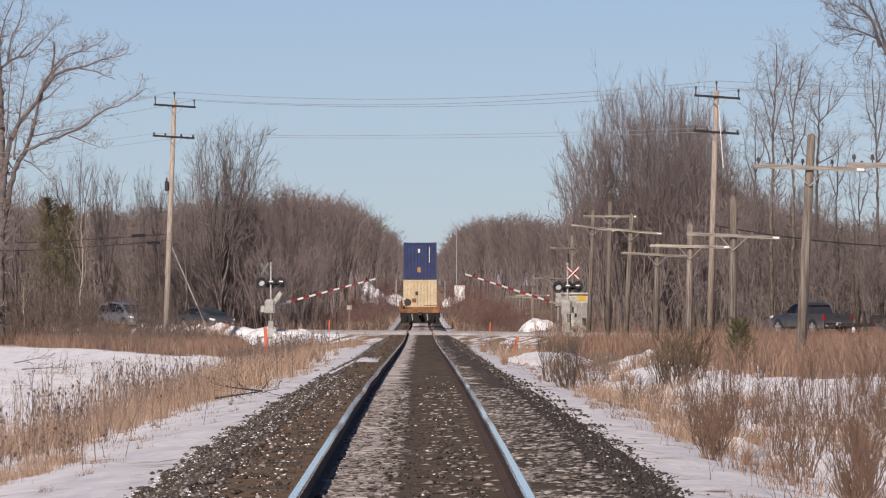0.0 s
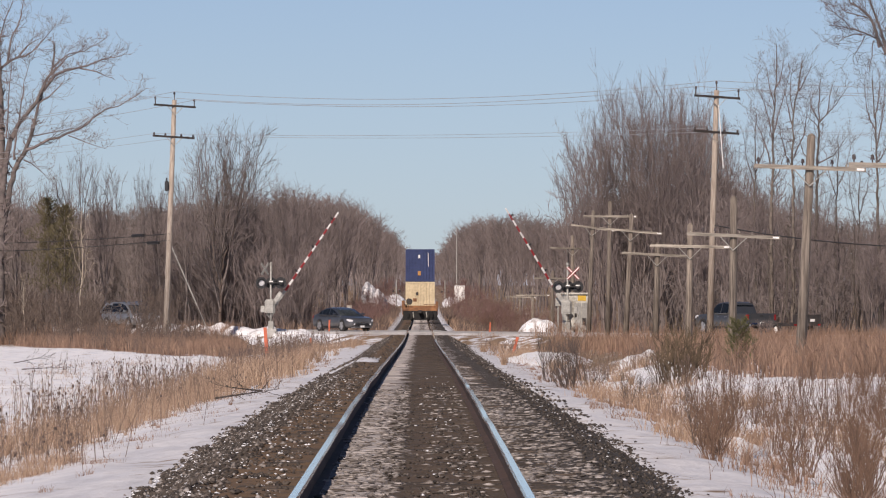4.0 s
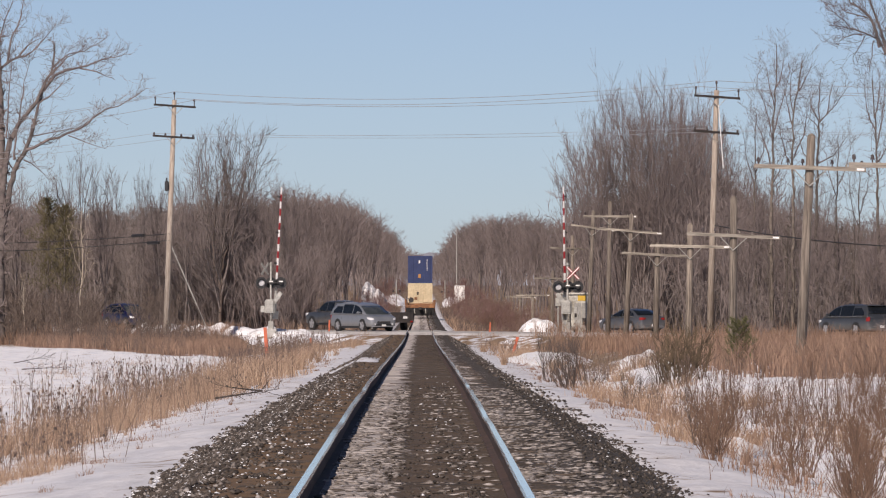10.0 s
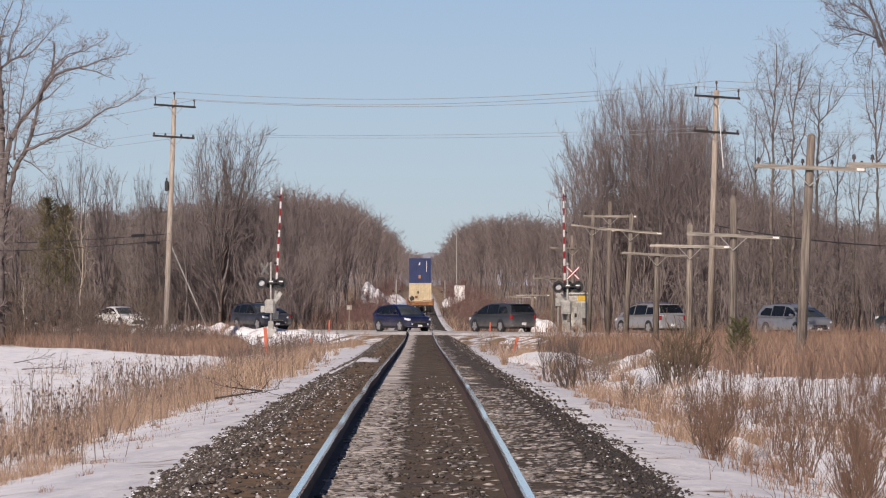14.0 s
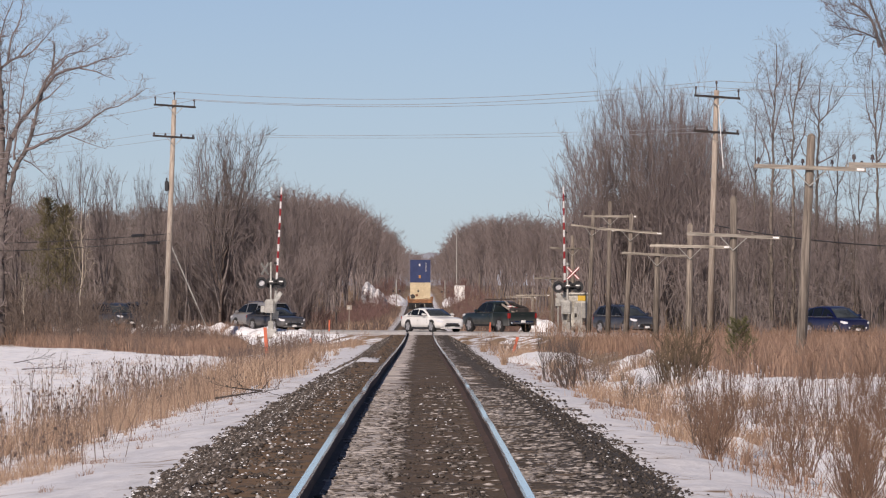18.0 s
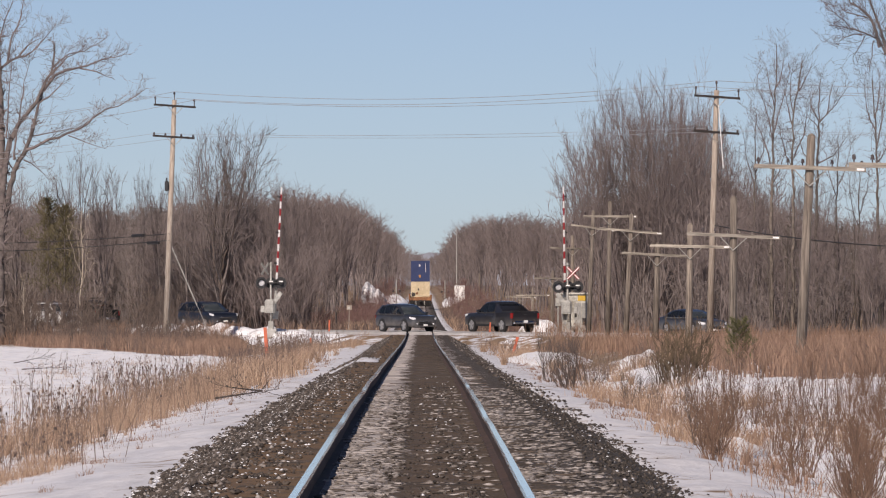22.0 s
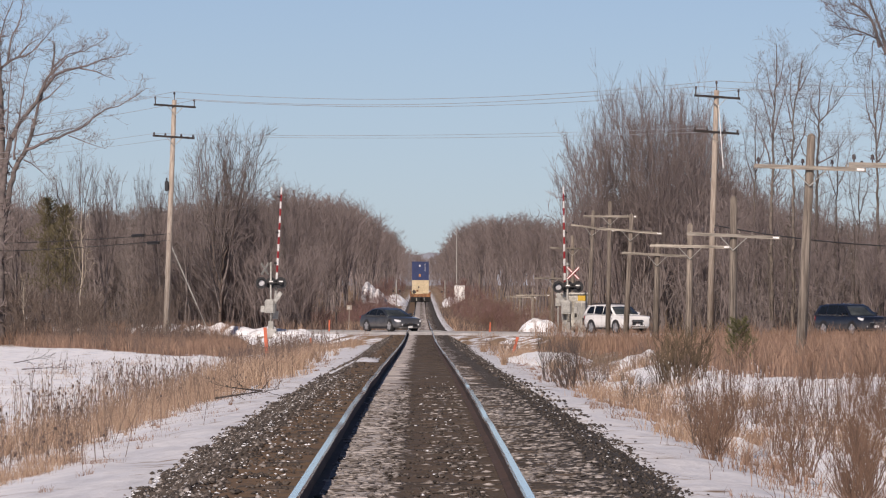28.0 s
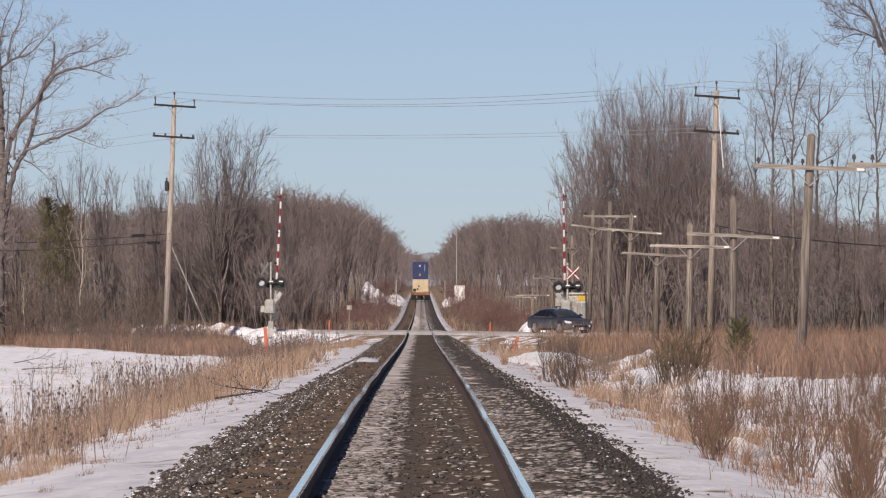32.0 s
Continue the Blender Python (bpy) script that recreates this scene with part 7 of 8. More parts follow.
def vehicle(kind, colour, label, group="cars on the road", rack=False, cap=False, rim=None, tint=None, chrome=True, sail=False):
    k = KINDS[kind]
    L, W, R = k["L"], k["W"], k["R"]
    hw, h2, s0 = W / 2, L / 2, k["sill"]
    bed = kind == "pickup"
    name = {"sedan": "sedan_car", "suv": "suv_car", "hatch": "suv_car", "large_suv": "suv_car", "box_suv": "suv_car", "minivan": "minivan", "pickup": "pickup_truck"}[kind]
    cat = {"minivan": "van", "pickup": "pickup truck"}.get(kind, "car")
    t = base(name, pose(0, 0, 0), label, cat, group)
    lx, lz = [q[0] for q in k["low"]][::-1], [q[1] for q in k["low"]][::-1]
    cx, cz = [q[0] for q in k["cab"]][::-1], [q[1] for q in k["cab"]][::-1]
    boxy = kind in ("large_suv", "box_suv", "pickup")

    def deck(x):
        return float(np.interp(x, lx, lz))

    def top(x):
        return float(np.interp(x, cx, cz))

    def half(x):
        """Half width in plan: the corners are rounded off."""
        f = np.interp(h2 - x, [0, 0.03, 0.12, 0.30, 0.65, 1.1], [0.66, 0.80, 0.90, 0.955, 0.99, 1.0] if not boxy else [0.84, 0.90, 0.95, 0.98, 1.0, 1.0])
        g = 1.0 if bed else np.interp(x + h2, [0, 0.03, 0.12, 0.35, 0.8], [0.78, 0.87, 0.935, 0.98, 1.0])
        return hw * float(min(f, g))

    def sill(x):
        return s0 + float(np.interp(h2 - x, [0, 0.10, 0.5], [0.12, 0.03, 0.0])) + (0 if bed else float(np.interp(x + h2, [0, 0.12, 0.6], [0.16, 0.06, 0.0])))

    def shoulder(x):
        return deck(x) - (0.10 if not boxy else 0.06)

    def flank(x, z):
        """Half width of the side of the body at a height."""
        f = (z - sill(x)) / max(0.05, shoulder(x) - sill(x))
        return half(x) * float(np.interp(f, [0, 0.12, 0.38, 0.62, 0.72, 1.0], [0.93, 0.972, 1.0, 0.994, 0.982, 0.965]))

    def section_low(x):
        z0, z1, z2 = sill(x), shoulder(x), deck(x)
        w = half(x)
        pts = [(0.84 * w, z0)] + [(flank(x, z0 + (z1 - z0) * f), z0 + (z1 - z0) * f) for f in (0.10, 0.38, 0.62, 0.70, 0.93)] + [(0.945 * w, z1 + (z2 - z1) * 0.35), (0.86 * w, z1 + (z2 - z1) * 0.72), (0.45 * w, z2)]
        return [(x, y, z) for y, z in pts] + [(x, -y, z) for y, z in reversed(pts)]

    xs_low = sorted(set([round(q, 3) for q in lx + [h2 - 0.03, h2 - 0.12, h2 - 0.30, h2 - 0.65, h2 - 1.1, 0.5, -0.5, -1.0] + ([] if bed else [-h2 + 0.03, -h2 + 0.12, -h2 + 0.35, -h2 + 0.8])]), reverse=True)
    part("body", Build().loft([section_low(x) for x in xs_low if x >= min(lx)]), colour, t, smooth=True)

    # the cabin: painted shell whose sides lean in evenly
    belt = deck(0.0)
    gw = hw * 0.935

    def side_y(z):
        return gw - k["tumble"] * (z - belt)

    def section_cab(x):
        zt = top(x)
        zb = min(belt - 0.06, zt - 0.02)
        e = min(0.10, max(0.01, (zt - zb) * 0.3))
        pts = [(side_y(zb), zb), (side_y((zb + zt) / 2), (zb + zt) / 2), (side_y(zt - e), zt - e), (side_y(zt) - e * 0.35, zt - e * 0.38), (side_y(zt) - e * 1.4, zt - e * 0.10), (side_y(zt) * 0.45, zt)]
        return [(x, y, z) for y, z in pts] + [(x, -y, z) for y, z in reversed(pts)]

    xs_cab = sorted(set([round(q, 3) for q in cx] + [round((a + b) / 2, 3) for a, b in zip(cx, cx[1:])]), reverse=True)
    part("cabin_shell", Build().loft([section_cab(x) for x in xs_cab]), colour, t, smooth=True)

    def pane(xa, xb, name_, label_, mat):
        """A screen lying on the sloping front or back of the cabin."""
        up, lo = [], []
        for i in range(5):
            x = xa + (xb - xa) * i / 4
            z = top(x)
            w = side_y(z) - 0.085
            out = 0.012 if name_ == "windscreen" else -0.012
            up.append([(x + out, w * q, z + 0.012 - 0.012 * q * q) for q in (-1, -0.5, 0, 0.5, 1)])
            lo.append([(x - out, w * q, z - 0.02) for q in (-1, -0.5, 0, 0.5, 1)])
        return part(name_, solid(up, lo), mat, t, label_, True)

    cab = k["cab"]
    pane(cab[0][0] - 0.06, cab[k["screen"][1]][0] + 0.02, "windscreen", "windscreen with pale sky reflection lightened into its colour", WINDSCREEN)
    pane(cab[k["rear"][0]][0] - (0.10 if kind == "sedan" else 0.03), cab[k["rear"][1]][0] + (0.10 if kind == "sedan" else 0.05), "rear_window", "dark rear window", tint or GLASS)
    last = len(k["win"]) - 1
    for sy in (-1, 1):
        for i, (xa, xb) in enumerate(k["win"]):
            up, lo = [], []
            n = 7
            for j in range(n):
                x = xa + (xb - xa) * j / (n - 1)
                zb = belt + 0.035 + (0.03 * max(0.0, -x) if kind == "sedan" else 0.02 * max(0.0, -x))
                zt = top(x) - 0.095
                if i == last and not bed:
                    f = (n - 1 - j) / (n - 1)
                    zt = min(zt, zb + (0.24 * max(0.12, f ** 0.45) if kind == "sedan" else 0.42 * max(0.35, min(1.0, f * 4))))
                zt = max(zt, zb + 0.015)
                row = [zb + (zt - zb) * f for f in (0, 0.5, 1)]
                up.append([(x, sy * (side_y(z) + 0.007), z) for z in row])
                lo.append([(x, sy * (side_y(z) - 0.02), z) for z in row])
            part("side_window", solid(up, lo) if sy > 0 else solid(lo, up), tint or GLASS, t, "dark tinted side window")
        xa, xb = k["win"][0][0], k["win"][last][1]
        # belt moulding, door seams, handles
        if chrome:
            part("window_trim", Build().box(xb + 0.1, xa - 0.05, sy * (side_y(belt) + 0.006) - 0.012, sy * (side_y(belt) + 0.006) + 0.012, belt + 0.008, belt + 0.026), CHROME, t, "thin bright window trim")
        for i, (a, b) in enumerate(k["win"]):
            if i < last or bed:
                hx = b + 0.16
                z = belt - 0.16
                part("door_handle", Build().box(hx - 0.10, hx + 0.10, sy * flank(hx, z) - 0.012, sy * flank(hx, z) + 0.028, z - 0.016, z + 0.016, 0.006), CHROME if bed else colour, t)
                for hx in ([b - 0.03] if i else [a - 0.02, b - 0.03]):
                    part("door_seam", solid([[(hx, sy * (flank(hx, z) + 0.002), z), (hx + 0.014, sy * (flank(hx, z) + 0.002), z)] for z in (s0 + 0.16, s0 + 0.36, belt - 0.14)],
                                            [[(hx, sy * (flank(hx, z) - 0.02), z), (hx + 0.014, sy * (flank(hx, z) - 0.02), z)] for z in (s0 + 0.16, s0 + 0.36, belt - 0.14)]), BLACK, t)
        part("rocker_panel", Build().box(k["ra"] + R + 0.10, k["fa"] - R - 0.10, sy * (hw - 0.06) - 0.05, sy * (hw - 0.06) + 0.05, s0 - 0.05, s0 + 0.07, 0.02), BLACK, t, "dark sill trim")
        mx = k["win"][0][0] - 0.16
        part("mirror", Build().loft([[(mx + dx, sy * (hw * 0.96 + 0.10 * f + dy * q), belt + 0.10 + dz * p_) for dx, p_, q in ((0.07, -0.7, 0), (0.09, 0.5, 0), (-0.06, 1.0, 0), (-0.09, -0.6, 0))] for f, dy, dz in ((0, 0, 0.03), (0.6, 0, 0.07), (1.6, 0, 0.085), (2.1, 0, 0.05))]), colour, t)
        # lamps wrap round the corners of the body
        rows_u, rows_l = [], []
        zl = shoulder(h2 - 0.12) + 0.01
        for dx, h0, h1 in ((0.012, -0.12, -0.03), (0.05, -0.135, -0.005), (0.13, -0.13, 0.012), (0.26, -0.10, 0.03), (0.40, -0.045, 0.045)):
            x = h2 - dx
            w = half(x) + 0.008
            rows_u.append([(x + 0.012, sy * w, zl + h) for h in (h0, (h0 + h1) / 2, h1)])
            rows_l.append([(x - 0.03, sy * (w - 0.05), zl + h) for h in (h0, (h0 + h1) / 2, h1)])
        part("headlight", solid(rows_u, rows_l) if sy > 0 else solid(rows_l, rows_u), LAMP_CLEAR, t, "clear headlight")
        part("fog_light", Build().tube((h2 - 0.12, sy * hw * 0.62, s0 + 0.20), (h2 + 0.006, sy * hw * 0.60, s0 + 0.20), 0.05, n=10), LAMP_CLEAR, t, "small fog light")
        if not bed:
            rows_u, rows_l = [], []
            tall = (0.30, 0.05) if kind != "sedan" else (0.24, 0.09)
            for dx in (-0.012, 0.03, 0.09, 0.15):
                x = -h2 + dx
                w = half(max(x, -h2)) + 0.010
                zz = deck(-h2 + 0.3)
                rows_u.append([(x, sy * w, zz - h) for h in (tall[0], sum(tall) / 2, tall[1])])
                rows_l.append([(x + 0.04, sy * (w - 0.05), zz - h) for h in (tall[0], sum(tall) / 2, tall[1])])
            if kind == "sedan":
                rows_u.insert(0, [(-h2 - 0.014, sy * hw * 0.58, zz - h) for h in (tall[0] - 0.05, sum(tall) / 2, tall[1] + 0.03)])
                rows_l.insert(0, [(-h2 + 0.06, sy * hw * 0.58, zz - h) for h in (tall[0] - 0.05, sum(tall) / 2, tall[1] + 0.03)])
            part("tail_light", solid(rows_u, rows_l) if sy < 0 else solid(rows_l, rows_u), LAMP_RED, t, "red tail light")
    zg = shoulder(h2)
    part("grille", Build().box(h2 - 0.10, h2 + 0.014, -hw * (0.42 if kind == "box_suv" else 0.50), hw * (0.42 if kind == "box_suv" else 0.50), zg - (0.40 if kind == "box_suv" else 0.30 if boxy else 0.19), zg + (0.03 if kind == "box_suv" else -0.01), 0.05), BLACK, t, "dark grille")
    for f in (0.35, 0.75):
        part("grille_bar", Build().box(h2 - 0.02, h2 + 0.024, -hw * 0.46, hw * 0.46, zg - 0.14 + 0.10 * f, zg - 0.12 + 0.10 * f), CHROME, t, "bright grille bar")
    part("lower_grille", Build().box(h2 - 0.1, h2 + 0.016, -hw * 0.56, hw * 0.56, s0 + 0.10, s0 + 0.22, 0.02), BLACK, t, "dark lower air intake")
    part("front_bumper", Build().box(h2 - 0.30, h2 + 0.022, -hw * 0.80, hw * 0.80, zg - 0.33, zg - 0.23, 0.15), CHROME if bed else colour, t)
    rear_x = -h2
    part("rear_bumper", Build().box(rear_x - 0.05, rear_x + 0.30, -hw * 0.88, hw * 0.88, s0 + 0.10, s0 + 0.34, 0.13), CHROME if bed else colour, t)
    part("number_plate", Build().box(rear_x - (0.066 if not bed else 0.066), rear_x - 0.054, -0.15, 0.15, s0 + 0.18, s0 + 0.33), WHITE_PAINT, t, "pale blank plate")
    part("number_plate", Build().box(h2 + 0.026, h2 + 0.034, -0.15, 0.15, zg - 0.36, zg - 0.24), WHITE_PAINT, t, "pale blank plate")
    if kind not in ("sedan", "pickup"):
        xr = cab[6][0]
        part("spoiler", Build().box(xr - 0.16, xr + 0.02, -side_y(top(xr)) * 0.86, side_y(top(xr)) * 0.86, top(xr) - 0.02, top(xr) + 0.022, 0.015), colour, t)
    if rack:
        for sy in (-1, 1):
            zr = max(cz) + 0.035
            xa, xb = cab[3][0] - 0.1, cab[5][0] - 0.1
            part("roof_rail", Build().tube((xa, sy * (side_y(zr) - 0.10), zr), (xb, sy * (side_y(zr) - 0.10), zr), 0.022, n=6).tube((xa, sy * (side_y(zr) - 0.10), zr), (xa + 0.08, sy * (side_y(zr) - 0.10), zr - 0.09), 0.02, n=6)
                 .tube((xb, sy * (side_y(zr) - 0.10), zr), (xb - 0.08, sy * (side_y(zr) - 0.10), zr - 0.09), 0.02, n=6), CHROME if kind == "minivan" else BLACK, t)
    if bed:
        b0, b1 = min(lx) - 0.03, -h2 + 0.02
        for sy in (-1, 1):
            part("bed_side", Build().box(b1, b0, sy * (hw - 0.06) - 0.06, sy * (hw - 0.06) + 0.055, s0, belt + 0.02, 0.03), colour, t)
            part("tail_light", Build().box(b1 - 0.025, b1 + 0.12, sy * (hw - 0.075) - 0.07, sy * (hw - 0.075) + 0.078, belt - 0.36, belt - 0.04, 0.01), LAMP_RED, t, "red tail light")
            if sail:
                part("sail_panel", solid([[(b0 + 0.02, sy * (side_y(1.70) + 0.01), 1.72), (b0 + 0.02, sy * (hw - 0.01), belt)], [(b0 - 0.85, sy * (hw - 0.05), belt + 0.04), (b0 - 0.85, sy * (hw - 0.01), belt)]],
                                         [[(b0 + 0.02, sy * (side_y(1.70) - 0.07), 1.72), (b0 + 0.02, sy * (hw - 0.10), belt)], [(b0 - 0.85, sy * (hw - 0.12), belt + 0.04), (b0 - 0.85, sy * (hw - 0.10), belt)]]), colour, t, "sloping panel behind the cab")
        part("tailgate", Build().box(b1 - 0.02, b1 + 0.05, -hw + 0.13, hw - 0.13, s0 + 0.30, belt + 0.01, 0.012), colour, t)
        part("tailgate_handle", Build().box(b1 - 0.034, b1 - 0.021, -0.12, 0.12, belt - 0.16, belt - 0.09), BLACK, t)
        part("bed_floor", Build().box(b1, b0, -hw + 0.1, hw - 0.1, s0 + 0.1, s0 + 0.28), BLACK, t)
        if cap:
            part("bed_cover", Build().box(b1 + 0.02, b0, -hw + 0.05, hw - 0.05, belt + 0.023, belt + 0.09, 0.02), BLACK, t, "black bed cover")
    for x in (k["fa"], k["ra"]):
        for sy in (-1, 1):
            y1 = flank(x, R + 0.3) + 0.005 if not bed or x > 0 else hw + 0.004
            part("wheel_arch", Build().tube((x, sy * (hw - 0.18), R + 0.02), (x, sy * y1, R + 0.02), R + 0.065, n=24), BLACK, t)
            w = new("wheel")
            w.parent = t
            w.location = (x, sy * (hw - 0.105), R)
            part("tyre", Build().loft([[(rr * math.cos(a * 0.2618), yy, rr * math.sin(a * 0.2618)) for a in range(24)] for rr, yy in ((R * 0.80, -0.11), (R * 0.97, -0.10), (R, -0.07), (R, 0.07), (R * 0.97, 0.10), (R * 0.80, 0.118))]), RUBBER, w)
            part("rim_bowl", Build().tube((0, sy * 0.10, 0), (0, sy * 0.121, 0), R * 0.72, R * 0.70, 20), RIM_DARK, w)
            sp = Build().tube((0, sy * 0.11, 0), (0, sy * 0.142, 0), R * 0.20, R * 0.15, 10)
            for q in range(5):
                sp.box(-0.050, 0.050, min(sy * 0.112, sy * 0.134), max(sy * 0.112, sy * 0.134), R * 0.1, R * 0.74, 0, Matrix.Rotation(q * 1.2566, 4, "Y"))
            part("rim", sp, rim or ALLOY, w, "five-spoke wheel rim")
            WHEELS.setdefault(t.name, []).append((w, R))
    return t


CARS = {
    "a": (1, vehicle("minivan", paint("slate_grey_paint", (0.25, 0.265, 0.285), 0.4), "slate grey minivan on the road", rack=True)),
    "b": (1, vehicle("sedan", paint("dark_grey_blue_paint", (0.05, 0.058, 0.072), 0.3), "dark grey-blue sedan on the road")),
    "c": (1, vehicle("hatch", paint("deep_blue_paint", (0.006, 0.009, 0.05), 0.2, 0.2), "deep blue compact suv on the road")),
    "d": (1, vehicle("suv", paint("charcoal_paint", (0.035, 0.04, 0.055), 0.3), "charcoal suv with a salt-stained lower body", rack=True)),
    "e": (1, vehicle("sedan", paint("white_car_paint", (0.80, 0.79, 0.75), 0.0, 0.2), "white sedan on the road")),
    "i": (1, vehicle("sedan", paint("midnight_paint", (0.016, 0.020, 0.030), 0.2, 0.5), "midnight blue sedan, lower body paled by salt and painted road sheen")),
    "j": (1, vehicle("suv", paint("dark_slate_paint", (0.035, 0.038, 0.046), 0.3, 0.45), "dark slate crossover on the road")),
    "k": (1, vehicle("large_suv", paint("black_car_paint", (0.010, 0.013, 0.022), 0.0, 0.2), "black suv with a bright headlight on the road")),
    "l": (1, vehicle("box_suv", paint("bright_white_paint", (0.82, 0.81, 0.78), 0.0, 0.2), "large white suv with black grille on the road", rack=True)),
    "m": (1, vehicle("sedan", paint("graphite_paint", (0.05, 0.056, 0.066), 0.4, 0.4), "graphite grey coupe on the road")),
    "n": (1, vehicle("sedan", paint("ink_blue_paint", (0.025, 0.028, 0.042), 0.2), "dark blue sedan on the road")),
    "p": (-1, vehicle("pickup", paint("gunmetal_paint", (0.07, 0.074, 0.08), 0.4), "gunmetal pickup truck towing a flat trailer", cap=False)),
    "q": (-1, vehicle("sedan", paint("steel_grey_paint", (0.085, 0.09, 0.098), 0.4), "steel grey sedan on the road")),
    "r": (-1, vehicle("minivan", paint("dark_green_grey_paint", (0.05, 0.055, 0.06), 0.3), "dark grey minivan on the road")),
    "s": (-1, vehicle("minivan", paint("silver_paint", (0.42, 0.41, 0.40), 0.5), "silver minivan on the road", rack=True)),
    "t": (-1, vehicle("pickup", paint("dark_green_paint", (0.02, 0.03, 0.03), 0.2), "dark green pickup with planks and red cooler")),
    "u": (-1, vehicle("pickup", paint("black_pickup_paint", (0.02, 0.02, 0.024), 0.1, 0.25), "black crew-cab pickup with sloping panels behind the cab", cap=True, sail=True)),
}
# cargo of the green pickup
green = CARS["t"][1]
part("plank", Build().tube((-0.5, 0.2, 1.75), (-2.7, 0.5, 1.15), 0.07, n=4).tube((-0.6, -0.1, 1.85), (-2.6, 0.3, 1.25), 0.06, n=4), POLE_WOOD, green, "pale loose planks")
part("cooler", Build().box(-1.95, -1.45, -0.25, 0.25, 1.1, 1.62, 0.08).tube((-1.7, 0, 1.6), (-1.7, 0, 1.72), 0.18, 0.1, 10), RED_PAINT, green, "red plastic cooler")
part("cooler_lid", Build().box(-1.97, -1.43, -0.27, 0.27, 1.50, 1.58, 0.02), WHITE_PAINT, green, "white lid")
part("bed_load", Build().box(-2.6, -2.05, -0.6, 0.5, 1.0, 1.45, 0.05).tube((-2.3, -0.6, 1.4), (-2.3, 0.6, 1.75), 0.10, n=8), DARK_STEEL, green, "dark load in the bed")
part("ladder_rack", Build().tube((0.5, -0.7, 1.98), (-0.9, -0.7, 1.98), 0.03, n=6).tube((0.5, 0.7, 1.98), (-0.9, 0.7, 1.98), 0.03, n=6).tube((0.4, -0.7, 1.98), (0.4, 0.7, 1.98), 0.025, n=6).tube((-0.8, -0.7, 1.98), (-0.8, 0.7, 1.98), 0.025, n=6), DARK_STEEL, green, "dark roof rack")

trailer = base("flat_trailer", pose(0, 0, 0), "low flat trailer with a wooden tail board", "trailer")
part("deck", Build().box(-1.9, 1.4, -0.95, 0.95, 0.55, 0.66, 0.02), DARK_STEEL, trailer, "dark trailer deck")
part("drawbar", Build().tube((1.4, 0.6, 0.52), (2.7, 0, 0.50), 0.05, n=6).tube((1.4, -0.6, 0.52), (2.7, 0, 0.50), 0.05, n=6), DARK_STEEL, trailer)
part("tail_board", Build().box(-1.95, -1.88, -0.95, 0.95, 0.5, 1.15, 0.01), DARK_STEEL, trailer, "dark upright tail board")
part("side_rail", Build().box(-1.9, 1.4, -0.99, -0.955, 0.5, 0.69).box(-1.9, 1.4, 0.955, 0.99, 0.5, 0.69), DARK_STEEL, trailer)
part("number_plate", Build().box(-1.96, -1.952, -0.5, -0.2, 0.75, 0.9), WHITE_PAINT, trailer, "pale blank plate")
for sy in (-1, 1):
    part("tail_light", Build().box(-1.97, -1.952, sy * 0.8 - 0.08, sy * 0.8 + 0.08, 0.52, 0.62), LAMP_RED, trailer, "red tail light")
    w = new("wheel")
    w.parent = trailer
    w.location = (-0.5, sy * 1.08, 0.3)
    WHEELS.setdefault(trailer.name, []).append((w, 0.3))
    part("tyre", Build().tube((0, -0.1, 0), (0, 0.1, 0), 0.3, n=20), RUBBER, w)
    part("rim", Build().tube((0, sy * 0.09, 0), (0, sy * 0.12, 0), 0.18, n=10), WHITE_PAINT, w, "white wheel rim")


# ---- ties and stones, nearest first ----
tie_mesh = Build().box(-1.3, 1.3, -0.115, 0.115, -0.17, 0.0, 0.02).mesh("tie", TIE_WOOD)
tr = random.Random(3)
box8 = np.array([(x, y, z) for z in (-0.17, 0.0) for x, y in ((-1.3, -0.115), (1.3, -0.115), (1.3, 0.115), (-1.3, 0.115))])
boxf = np.array([(3, 2, 1, 0), (4, 5, 6, 7), (0, 1, 5, 4), (1, 2, 6, 5), (2, 3, 7, 6), (3, 0, 4, 7)])
far_v, far_f = [], []
for i in range(-90, 1500):
    y = 40 + 0.54 * i
    if abs(y - ROAD_Y) < 10:
        continue
    z = float(rail(y)) - 0.190 + tr.uniform(-0.014, 0.010)
    if 0 <= i < 290:
        o = new("tie", tie_mesh)
        o.parent = track
        o.location = (tr.gauss(0, 0.03), y, z)
        o.rotation_euler = (tr.gauss(0, 0.012), tr.gauss(0, 0.006), tr.gauss(0, 0.006))
    else:
        far_v.append(box8 + np.array([tr.gauss(0, 0.03), y, z]))
        far_f.append(boxf + 8 * len(far_f))
tagged(part("tie_row", fast_mesh("tie_row", np.concatenate(far_v), np.concatenate(far_f), TIE_WOOD), None, track), "far ties", kind="stuff")


